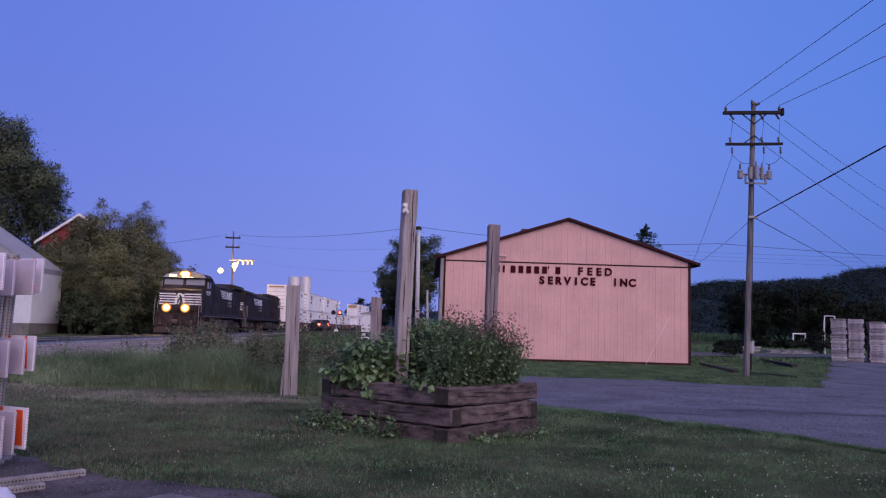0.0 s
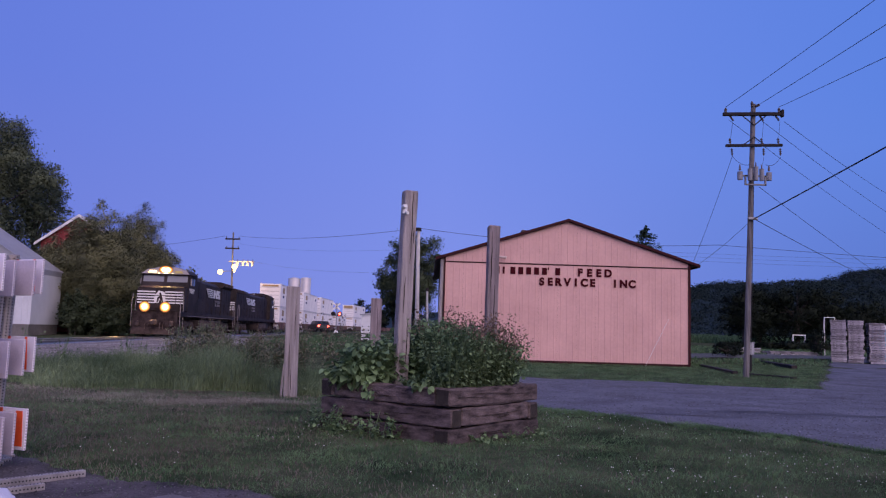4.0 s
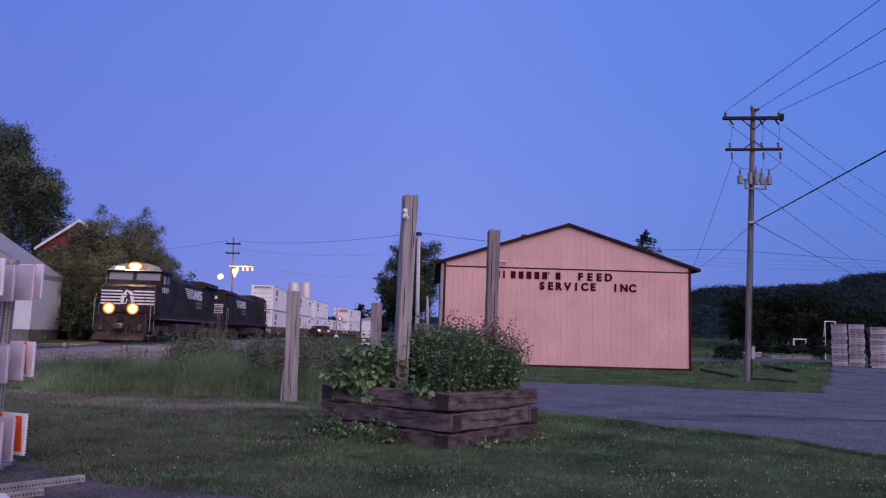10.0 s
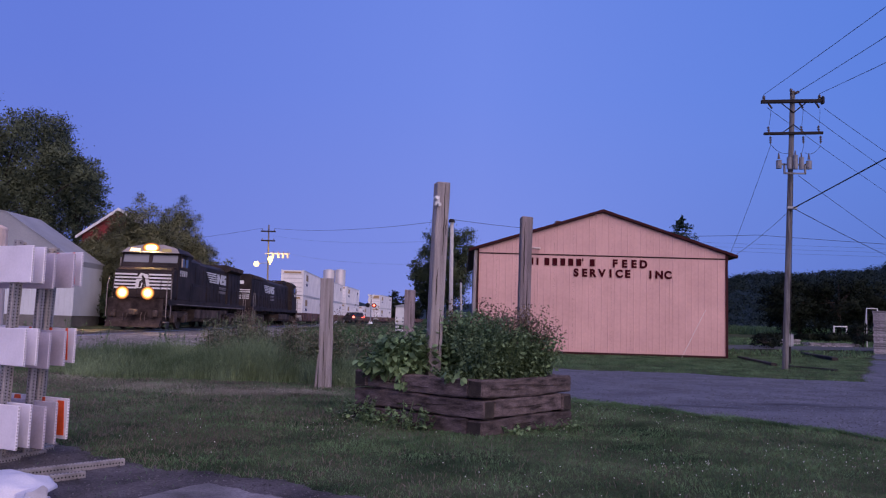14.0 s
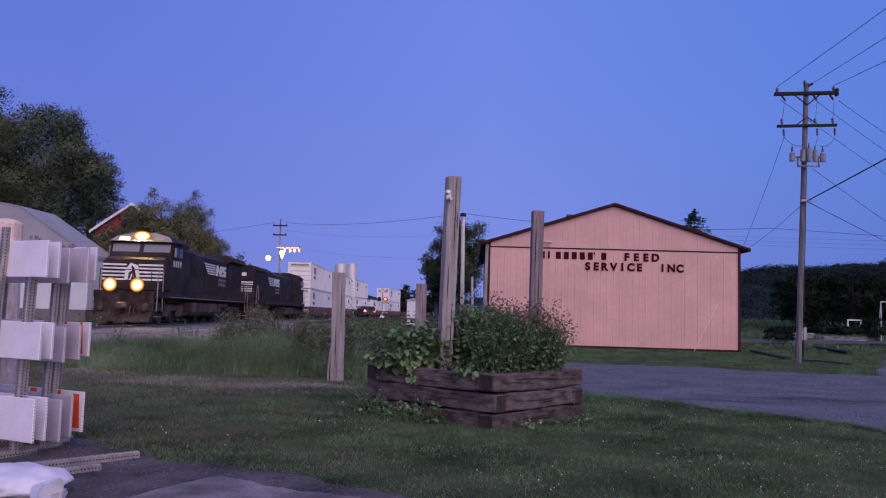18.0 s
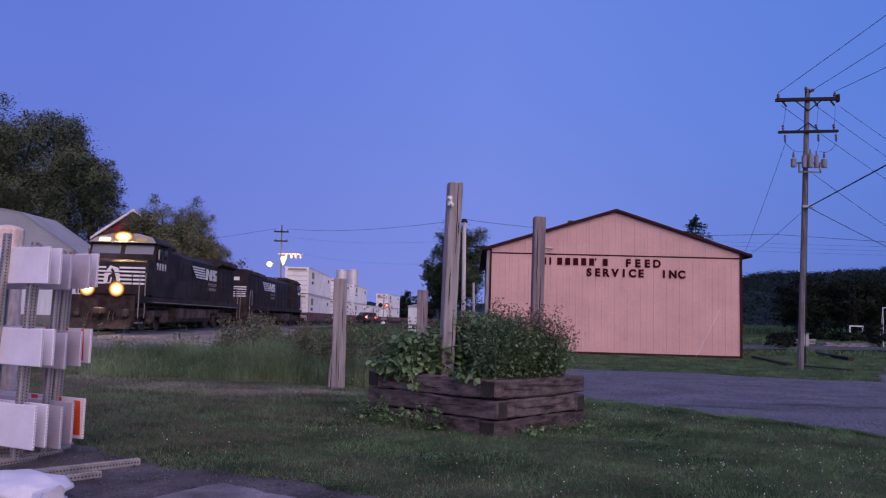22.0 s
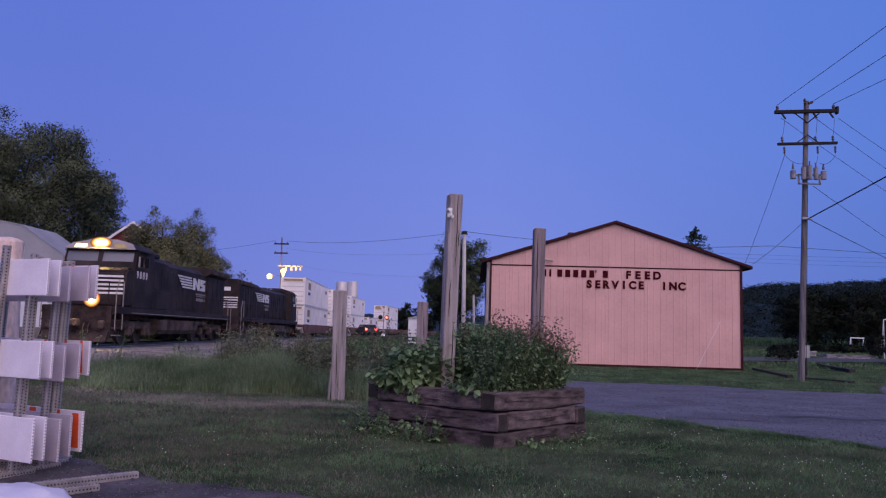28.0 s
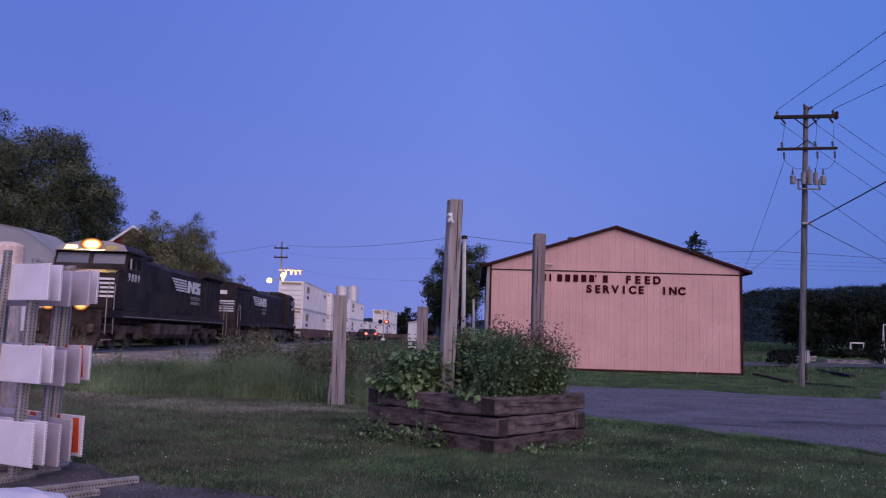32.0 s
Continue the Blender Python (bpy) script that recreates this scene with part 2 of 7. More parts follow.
M_PILOT = mat("dark_pilot_steel", (0.027, 0.020, 0.020), 0.85, 0.45, 2.5, 25, 0.2, tint=(0.048, 0.036, 0.034), spec=0.1)
M_PEBBLE = mat("loose_pebble", (0.060, 0.056, 0.060), 0.95, 0.4, 6, 60, 0.2, tint=(0.11, 0.10, 0.105), island=0.6)
M_CHIP = mat("asphalt_chip", (0.075, 0.080, 0.098), 0.95, 0.3, 6, 60, 0.2, tint=(0.13, 0.135, 0.155), island=0.6)
M_WHITE = mat("white_paint", (0.72, 0.72, 0.71), 0.6, 0.10, 2, 25, 0.03)
M_CHROME = mat("worn_grab_iron", (0.27, 0.235, 0.22), 0.6, 0.25, 5, 30, 0.03)
M_WHEEL = mat("wheel_steel", (0.10, 0.085, 0.075), 0.6, 0.3, 4, 30, 0.1, metal=0.6)
M_CONT = mat("white_container", (0.79, 0.77, 0.77), 0.55, 0.08, 0.7, 12, 0.03, tint=(0.84, 0.82, 0.81), rnd=0.06)
M_CONT_R = mat("container_rib", (0.62, 0.61, 0.61), 0.55, 0.12, 0.9, 12, 0.03)
M_DECAL = mat("tan_decal", (0.36, 0.25, 0.13), 0.6, 0.15, 3, 20, 0)
M_DECAL_B = mat("blue_decal", (0.06, 0.075, 0.17), 0.6, 0.15, 3, 20, 0)
M_WELL = mat("well_car_brown", (0.115, 0.055, 0.045), 0.75, 0.3, 1, 15, 0.1, tint=(0.15, 0.08, 0.065))
M_BRD = mat("white_sheeting", (0.80, 0.75, 0.80), 0.5, 0.06, 2.5, 60, 0.03, tint=(0.86, 0.81, 0.86), rnd=0.08)
M_BRD2 = mat("aluminium_back", (0.54, 0.48, 0.54), 0.45, 0.10, 3, 60, 0.04, metal=0.15, tint=(0.64, 0.57, 0.63))
M_ORANGE = mat("orange_stripe", (0.80, 0.11, 0.025), 0.5, 0.12, 5, 40, 0.03)
M_PERF = mat("galvanised_tube", (0.32, 0.30, 0.29), 0.5, 0.25, 4, 50, 0.08, metal=0.5, tint=(0.42, 0.38, 0.35))
M_PERF_Y = mat("yellowed_tube", (0.35, 0.31, 0.26), 0.55, 0.25, 4, 50, 0.08, metal=0.3, tint=(0.46, 0.40, 0.32))
M_HOLE = mat("tube_hole", (0.012, 0.012, 0.013), 0.9, 0.2, 4, 40, 0)
M_CELL = mat("board_core", (0.36, 0.33, 0.34), 0.8, 0.2, 8, 60, 0)
M_SACK = mat("white_sack", (0.60, 0.60, 0.68), 0.6, 0.08, 5, 90, 0.25)
M_BEIGE = mat("beige_pipe", (0.54, 0.40, 0.34), 0.8, 0.28, 4, 30, 0.3, tint=(0.72, 0.58, 0.52), stretch=(1, 1, 0.5))
M_GREYROOF = mat("grey_shed_roof", (0.30, 0.31, 0.34), 0.6, 0.12, 0.5, 10, 0.05)
M_SHED = mat("white_shed_wall", (0.60, 0.62, 0.66), 0.6, 0.08, 0.7, 14, 0.05)
M_BASE = mat("block_base", (0.16, 0.15, 0.145), 0.9, 0.25, 1, 20, 0.2)
M_RED = mat("red_gable", (0.21, 0.035, 0.035), 0.8, 0.2, 1, 15, 0.1)
M_GLASS = bpy.data.materials.new("dark_glass")
M_GLASS.use_nodes = True
M_GLASS.node_tree.nodes["Principled BSDF"].inputs["Base Color"].default_value = (0.02, 0.022, 0.026, 1)
M_GLASS.node_tree.nodes["Principled BSDF"].inputs["Roughness"].default_value = 0.06
M_HEAD = glowing("headlight_lens", (1.0, 0.80, 0.45), 7)
M_BEAM = glowing("lamp_filament", (1.0, 0.64, 0.28), 3600)
M_DITCH = glowing("ditch_light_lens", (1.0, 0.80, 0.45), 7)
# left board over-bright: the headlight's glare is put into its emission
M_BOARD = glowing("number_board", (1.0, 0.66, 0.28), 4.0)
M_BOARD_DIM = glowing("dim_number_board", (1.0, 0.70, 0.36), 0.4)
M_REDLAMP = glowing("red_signal_lens", (1.0, 0.06, 0.04), 14)
M_STREET = glowing("street_lamp_lens", (1.0, 0.66, 0.20), 4.5)
M_SILO = mat("galvanised_silo", (0.66, 0.63, 0.62), 0.4, 0.1, 1, 12, 0.05, metal=0.25)
M_PALLET = mat("grey_pallet_wood", (0.22, 0.20, 0.215), 0.9, 0.40, 3, 30, 0.3, tint=(0.38, 0.35, 0.375), rnd=0.45)
M_WIRE = mat("cable_jacket", (0.025, 0.025, 0.03), 0.7, 0.1, 1, 5, 0)
M_GREY = mat("grey_metal", (0.30, 0.31, 0.33), 0.5, 0.15, 2, 30, 0.05, metal=0.4)
M_CAN = mat("weathered_can", (0.20, 0.205, 0.23), 0.5, 0.25, 4, 40, 0.05)
# bowls larger than the lamps: their bloom is painted as a radial emission
M_BLOOM_TOP = bloom_bowl("headlight_bowl", 0.0, 4.30, 0.27, (1.0, 0.70, 0.27), (1.0, 0.32, 0.045), 7.0, 0.55)
M_BLOOM_L = bloom_bowl("ditch_lamp_bowl", -0.63, 1.83, 0.36, (1.0, 0.70, 0.27), (1.0, 0.32, 0.045), 6.0)
M_BLOOM_R = bloom_bowl("ditch_lamp_bowl", 0.63, 1.83, 0.36, (1.0, 0.70, 0.27), (1.0, 0.32, 0.045), 6.0)
M_CERAMIC = mat("insulator_glaze", (0.10, 0.075, 0.07), 0.3, 0.2, 5, 30, 0)
M_PVC = mat("pale_pipe", (0.58, 0.55, 0.52), 0.5, 0.1, 4, 30, 0.02)


# ---- mesh helpers ----
def mesh_of(name, bm, material):
    me = bpy.data.meshes.new(name)
    bm.normal_update()
    bm.to_mesh(me)
    bm.free()
    for m in (material if isinstance(material, (list, tuple)) else [material]):
        me.materials.append(m)
    return me


def part(name, bm, material, parent, label=""):
    """One mesh object under a thing, or at top level when parent is None."""
    ob = new(name, bm if isinstance(bm, bpy.types.Mesh) else mesh_of(name, bm, material))
    ob.parent = parent
    return tagged(ob, label)


def thing(name, label, category, m=None, group="", kind=""):
    ob = new(name)
    ob.empty_display_size = 0.2
    if m is not None:
        ob.matrix_world = m
    return tagged(ob, label, category, group, kind)


def box(x0, x1, y0, y1, z0, z1, bm=None, bevel=0.0):
    """An axis-aligned box with optional bevelled edges."""
    own = bmesh.new()
    bmesh.ops.create_cube(own, size=1.0)
    for v in own.verts:
        v.co = Vector((x0 + (v.co.x + 0.5) * (x1 - x0), y0 + (v.co.y + 0.5) * (y1 - y0), z0 + (v.co.z + 0.5) * (z1 - z0)))
    if bevel:
        bmesh.ops.bevel(own, geom=own.edges[:], offset=bevel, segments=1, affect="EDGES", clamp_overlap=True)
    return merge(bm, own)


def merge(bm, own):
    if bm is None:
        return own
    me = bpy.data.meshes.new("tmp")
    own.to_mesh(me)
    own.free()
    bm.from_mesh(me)
    bpy.data.meshes.remove(me)
    return bm


def rod(a, b, r0, r1=None, n=10, bm=None, caps=True):
    """A tapered round bar from a to b."""
    a, b = Vector(a), Vector(b)
    d = b - a
    own = bmesh.new()
    bmesh.ops.create_cone(own, cap_ends=caps, segments=n, radius1=r0, radius2=r0 if r1 is None else r1, depth=max(d.length, 1e-4))
    rot = d.to_track_quat("Z", "Y").to_matrix().to_4x4()
    own.transform(Matrix.Translation((a + b) / 2) @ rot)
    return merge(bm, own)


def prism(points, depth0, depth1, axis="y", bm=None):
    """A polygon in the two other axes, drawn out along one axis."""
    own = bmesh.new()
    rings = []
    for d in (depth0, depth1):
        ring = []
        for u, v in points:
            co = {"y": (u, d, v), "x": (d, u, v), "z": (u, v, d)}[axis]
            ring.append(own.verts.new(co))
        rings.append(ring)
    own.faces.new(rings[0])
    own.faces.new(rings[1][::-1])
    k = len(points)
    for i in range(k):
        own.faces.new((rings[0][(i + 1) % k], rings[0][i], rings[1][i], rings[1][(i + 1) % k]))
    bmesh.ops.recalc_face_normals(own, faces=own.faces[:])
    return merge(bm, own)


def raw(name, verts, faces, material, smooth=False, normals=None):
    """A mesh from numpy arrays; faces all have the same number of corners."""
    me = bpy.data.meshes.new(name)
    verts, faces = np.asarray(verts, np.float32), np.asarray(faces, np.int32)
    k = faces.shape[1]
    me.vertices.add(len(verts))
    me.vertices.foreach_set("co", verts.ravel())
    me.loops.add(faces.size)
    me.loops.foreach_set("vertex_index", faces.ravel())
    me.polygons.add(len(faces))
    me.polygons.foreach_set("loop_start", np.arange(0, faces.size, k, dtype=np.int32))
    me.polygons.foreach_set("loop_total", np.full(len(faces), k, np.int32))
    if smooth:
        me.polygons.foreach_set("use_smooth", np.ones(len(faces), bool))
    me.update(calc_edges=True)
    if normals is not None:
        me.polygons.foreach_set("use_smooth", np.ones(len(faces), bool))
        me.normals_split_custom_set_from_vertices(normals.tolist())
    for m in (material if isinstance(material, (list, tuple)) else [material]):
        me.materials.append(m)
    return me


def facing(v, f, out):
    """Turns four-corner leaves so that their fronts look outwards, and gives each corner a rounded normal."""
    q = v.reshape(-1, 4, 3)
    n = np.cross(q[:, 2] - q[:, 0], q[:, 3] - q[:, 1])
    n /= np.linalg.norm(n, axis=1, keepdims=True) + 1e-9
    o = out / (np.linalg.norm(out, axis=1, keepdims=True) + 1e-9)
    turn = (n * o).sum(1) < 0
    f = np.where(turn[:, None], f[:, ::-1], f)
    n = np.where(turn[:, None], -n, n)
    o = o + 0.12 * n
    o /= np.linalg.norm(o, axis=1, keepdims=True)
    return f, np.repeat(o, 4, axis=0)


def tube(points, r, n=5):
    """A thin cable through a row of points, as one mesh."""
    bm = bmesh.new()
    rings = []
    for i, p in enumerate(points):
        d = Vector(points[min(i + 1, len(points) - 1)]) - Vector(points[max(i - 1, 0)])
        q = d.to_track_quat("Z", "Y")
        rings.append([bm.verts.new(Vector(p) + q @ Vector((r * math.cos(a * math.tau / n), r * math.sin(a * math.tau / n), 0))) for a in range(n)])
    for a, b in zip(rings, rings[1:]):
        for i in range(n):
            bm.faces.new((a[i], a[(i + 1) % n], b[(i + 1) % n], b[i]))
    bm.faces.new(rings[0][::-1])
    bm.faces.new(rings[-1])
    return bm


def sag(a, b, drop, n=14):
    a, b = Vector(a), Vector(b)
    return [a.lerp(b, i / n) - Vector((0, 0, drop * 4 * (i / n) * (1 - i / n))) for i in range(n + 1)]


def leaves(centers, size, rng, droop=0.0, aspect=1.6):
    """Pointed four-corner leaves with random turns, round the given centres."""
    n = len(centers)
    a = rng.uniform(0, math.tau, n)
    t = rng.uniform(-0.9, 0.9, n) - droop
    d = np.stack([np.cos(a) * np.cos(t), np.sin(a) * np.cos(t), np.sin(t)], 1)
    r = rng.normal(size=(n, 3))
    s = np.cross(d, r)
    s /= np.linalg.norm(s, axis=1, keepdims=True) + 1e-9
    L = (size * rng.uniform(0.6, 1.3, n))[:, None]
    c = np.asarray(centers)
    up = np.cross(s, d)
    v = np.stack([c - d * L * 0.5, c + s * L * 0.5 / aspect + up * L * 0.08, c + d * L * 0.5, c - s * L * 0.5 / aspect + up * L * 0.08], 1).reshape(-1, 3)
    f = np.arange(n * 4).reshape(n, 4)
    return v, f


def blades(x, y, z, h, w, rng, lean=0.35):
    """Grass blades: bent strips of two triangles."""
    n = len(x)
    a = rng.uniform(0, math.tau, n)
    b = rng.uniform(0, math.tau, n)
    k = rng.uniform(0, lean, n) * h
    base = np.stack([x, y, z], 1)
    side = np.stack([np.cos(a), np.sin(a), np.zeros(n)], 1) * (w / 2)[:, None]
    mid = base + np.stack([np.cos(b) * k * 0.3, np.sin(b) * k * 0.3, h * 0.55], 1)
    tip = base + np.stack([np.cos(b) * k, np.sin(b) * k, h], 1)
    v = np.stack([base - side, base + side, mid + side * 0.7, tip, mid - side * 0.7], 1).reshape(-1, 3)
    o = np.arange(n)[:, None] * 5
    f = np.concatenate([o + np.array([0, 1, 2]), o + np.array([0, 2, 4]), o + np.array([4, 2, 3])])
    return v, f


def smoothstep(a, b, x):
    t = np.clip((np.asarray(x, float) - a) / (b - a), 0, 1)
    return t * t * (3 - 2 * t)


RAIL_Z = 0.36
LINE_X, LINE_K = -14.14, -0.0759      # track centre line: x = LINE_X + LINE_K * y


def line_x(y):
    """Centre of the railway at y; it bends to the right far off."""
    y = np.asarray(y, float)
    return LINE_X + LINE_K * y + 0.00077 * np.clip(y - 90, 0, 130) ** 2 + 0.2 * np.clip(y - 220, 0, None)


def ground_z(x, y):
    """Height of the ground: lawn, a shallow dip at the drive, a slow rise beyond, the railway bank."""
    x, y = np.asarray(x, float), np.asarray(y, float)
    z = -0.18 * smoothstep(13, 26, y) + 0.38 * smoothstep(42, 58, y) + 0.4 * smoothstep(58, 85, y)
    bank = 1 - smoothstep(2.6, 5.2, np.abs(x - line_x(y)))
    z = z + (RAIL_Z - 0.20 - z) * (1 - smoothstep(4.0, 10, np.abs(x - line_x(y)))) * (1 - smoothstep(75, 95, y))
    level = np.where(y > 75, RAIL_Z - 0.22, z + 0.0)
    z = np.where(bank > 0, z + (np.maximum(level, RAIL_Z - 0.26) - z) * bank, z)
    return z + 0.02 * np.sin(x * 1.3 + 0.7 * np.sin(y)) * np.sin(y * 1.1) * ((np.abs(x) < 30) & (y > 2) & (y < 60))


def gz(x, y):
    return float(ground_z(x, y))


# ---- ground, drive and railway ----
def build_ground():
    xs = np.unique(np.concatenate([np.linspace(-3000, -120, 12), np.linspace(-120, -36, 22), np.arange(-36, 24.1, 0.6), np.linspace(24, 120, 24), np.linspace(120, 3000, 12)]))
    ys = np.unique(np.concatenate([np.linspace(-3000, -60, 10), np.linspace(-60, -6, 10), np.arange(-6, 42.1, 0.6), np.linspace(42, 240, 80), np.linspace(240, 4000, 16)]))
    X, Y = np.meshgrid(xs, ys)
    Z = ground_z(X, Y)
    v = np.stack([X.ravel(), Y.ravel(), Z.ravel()], 1)
    w, h = len(xs), len(ys)
    i = (np.arange(h - 1)[:, None] * w + np.arange(w - 1)).ravel()
    f = np.stack([i, i + 1, i + w + 1, i + w], 1)
    tagged(new("ground", raw("ground", v, f, M_GROUND, True)), "mown dark green lawn and field with clover", "ground", kind="structure")


def sheet(name, inside, x0, x1, y0, y1, step, lift, material, label, category):
    """A thin skin that follows the ground where inside(x, y) holds."""
    xs, ys = (step if isinstance(step, tuple) else (np.arange(x0, x1 + step, step), np.arange(y0, y1 + step, step)))
    X, Y = np.meshgrid(xs, ys)
    keep = inside(X, Y)
    Z = ground_z(X, Y) + lift
    v = np.stack([X.ravel(), Y.ravel(), Z.ravel()], 1)
    w = len(xs)
    r, c = np.nonzero(keep[:-1, :-1] & keep[1:, 1:] & keep[1:, :-1] & keep[:-1, 1:])
    i = r * w + c
    f = np.stack([i, i + 1, i + w + 1, i + w], 1)
    used, inv = np.unique(f.ravel(), return_inverse=True)
    return tagged(new(name, raw(name, v[used], inv.reshape(-1, 4), material, True)), label, category, kind="structure")


def apron(name, edge, x0, x1, y0, lift, material, label, category):
    """A skin on the ground from y0 out to a smoothly wandering edge."""
    xs, ss = np.arange(x0, x1, 0.03), np.linspace(0, 1, 36)
    X, S = np.meshgrid(xs, ss)
    Y = y0 + (edge(X) - y0) * S
    Z = ground_z(X, Y) + lift
    w = len(xs)
    v = np.stack([X.ravel(), Y.ravel(), Z.ravel()], 1)
    i = (np.arange(len(ss) - 1)[:, None] * w + np.arange(w - 1)).ravel()
    f = np.stack([i, i + 1, i + w + 1, i + w], 1)
    return tagged(new(name, raw(name, v, f, material, True)), label, category, kind="structure")


def near_edge(x):
    """Far limit of the front lawn, where the drive begins."""
    return np.interp(x, [-4, 1.0, 1.6, 2.5, 3.2, 3.86, 4.6, 5.0, 6.0, 9], [19, 12.9, 12.35, 12.05, 11.0, 10.3, 9.4, 8.6, 4.8, -8]) + 0.10 * np.sin(x * 9) + 0.06 * np.sin(x * 23)


def far_edge(x):
    return np.interp(x, [-6, 3, 5.6, 7.5, 10.6, 12], [25.6, 25.2, 24.7, 23.8, 22.9, 22.5]) + 0.12 * np.sin(x * 3.1) + 0.10 * np.sin(x * 7) + 0.06 * np.sin(x * 17)


def in_drive(X, Y):
    front = (Y > near_edge(X)) & (Y < far_edge(X)) & (X > -1.5) & (X < 13)
    lane = (X > np.interp(Y, [-10, 20, 23, 45, 58], [5, 9.5, 10.9, 21.9, 28.6]) + 0.10 * np.sin(Y * 0.9)) & (Y < 60) & (Y > -10) & (X < 60) & (Y > near_edge(np.minimum(X, 9)))
    return front | lane


build_ground()
sheet("road", in_drive, -2, 60, -10, 60, (np.unique(np.concatenate([np.arange(-2, 13, 0.12), np.arange(13, 28, 0.2), np.arange(28, 60.1, 0.8)])), np.unique(np.concatenate([np.arange(-10, 4, 0.8), np.arange(4, 27, 0.12), np.arange(27, 60.1, 0.25)]))), 0.012, M_ASPHALT, "worn blue-grey asphalt drive and yard", "road")
M_STAIN = mat("oil_stained_asphalt", (0.048, 0.050, 0.064), 0.9, 0.25, 2.0, 20, 0.6, tint=(0.070, 0.073, 0.090))
sheet("asphalt_stain", lambda X, Y: (np.abs(Y - 12.72 + 0.12 * (X - 2.8) - 0.10 * np.sin(X * 2.3)) < 0.10 * np.sin(np.clip((X - 2.4) / 2.4, 0, 1) * math.pi) + 0.03 * np.sin(X * 11)) & (X > 2.4) & (X < 4.8), 2.3, 4.9, 12.0, 13.2, 0.03, 0.018, M_STAIN, "dark oily streak on the asphalt drive", "stain")
sheet("asphalt_stain", lambda X, Y: (np.abs(Y - 13.05 - 0.02 * X - 0.12 * np.sin(X * 1.7)) < 0.26 * np.sin(np.clip((X - 4.2) / 4.0, 0, 1) * math.pi) + 0.05 * np.sin(X * 7)) & (X > 4.2) & (X < 8.2), 4.1, 8.3, 12.4, 14.0, 0.04, 0.018, M_STAIN, "broad dark stain on the asphalt drive", "stain")
sheet("field_lane", lambda X, Y: (np.abs(Y - 52 - 0.28 * (X - 17)) < 2.6 + 0.3 * np.sin(X)), 13, 90, 44, 76, 0.3, 0.05, M_GRAVEL, "pale gravel lane across the field", "lane")
def dirt_edge(x):
    return 6.95 - 0.47 * (x + 3.9) + 0.10 * np.sin(x * 3.1) + 0.05 * np.sin(x * 9 + 1) + 0.025 * np.sin(x * 31) + 0.015 * np.sin(x * 83)


def slab_edge(x):
    side = 3.4 * np.clip(-1.78 - x, 0, None) ** 1.5
    return 5.52 - 0.52 * (x + 1.66) - side + 0.04 * np.sin(x * 6) + 0.018 * np.sin(x * 23) + 0.01 * np.sin(x * 71)


apron("dirt_patch", dirt_edge, -9.0, 4.5, -6.0, 0.010, M_DIRT, "dark trodden dirt and gravel", "dirt")
def scatter(name, x, y, r, lift, material, label, rng):
    """Small angular stones lying on the ground, joined in one mesh."""
    n = len(x)
    c = np.stack([x, y, ground_z(x, y) + lift], 1)
    o = np.array([[1, 0, 0], [-0.6, 0.9, 0], [-0.5, -0.8, 0], [0.1, 0, 0.7]])
    a = rng.uniform(0, math.tau, n)
    R = np.stack([np.stack([np.cos(a), -np.sin(a), 0 * a], 1), np.stack([np.sin(a), np.cos(a), 0 * a], 1), np.stack([0 * a, 0 * a, 1 + 0 * a], 1)], 1)
    v = (c[:, None, :] + np.einsum("nij,kj->nki", R, o) * r[:, None, None]).reshape(-1, 3)
    b = np.arange(n)[:, None] * 4
    f = np.concatenate([b + np.array(t) for t in ((0, 1, 3), (1, 2, 3), (2, 0, 3))])
    tagged(new(name, raw(name, v, f, material)), label, "gravel", kind="stuff")


def loose_stones():
    rng = np.random.default_rng(14)
    n = 16000
    x, y = rng.uniform(-5.2, 0.2, n), rng.uniform(3.8, 7.6, n)
    ok = y < dirt_edge(x) + rng.normal(0, 0.06, n)
    r = rng.uniform(0.003, 0.010, n) * (1 + 1.2 * (rng.random(n) < 0.04))
    scatter("loose_gravel", x[ok], y[ok], r[ok], 0.012, M_PEBBLE, "small loose stones on dark dirt", rng)
    n = 60000
    x, y = rng.uniform(0.5, 20, n), 9 + 24 * rng.random(n) ** 1.4
    ok = in_drive(x, y + rng.normal(0, 0.15, n)) & (x < 0.62 * y + 1)
    scatter("asphalt_chips", x[ok], y[ok], rng.uniform(0.007, 0.018, n)[ok], 0.012, M_CHIP, "loose chips on the worn asphalt drive", rng)


loose_stones()
apron("slab", slab_edge, -2.6, 4.0, -5.0, 0.020, M_SLAB, "worn pale concrete apron with a broken edge", "slab")


sheet("gravel_shoulder", lambda X, Y: (X - line_x(Y) > 3.2) & (X - line_x(Y) < 6.3 + 0.4 * np.sin(Y * 1.3) + 0.2 * np.sin(Y * 4.1)), -14, -6, 12, 34, 0.15, 0.03, M_BALLAST, "grey gravel shoulder below the railway bank", "gravel")


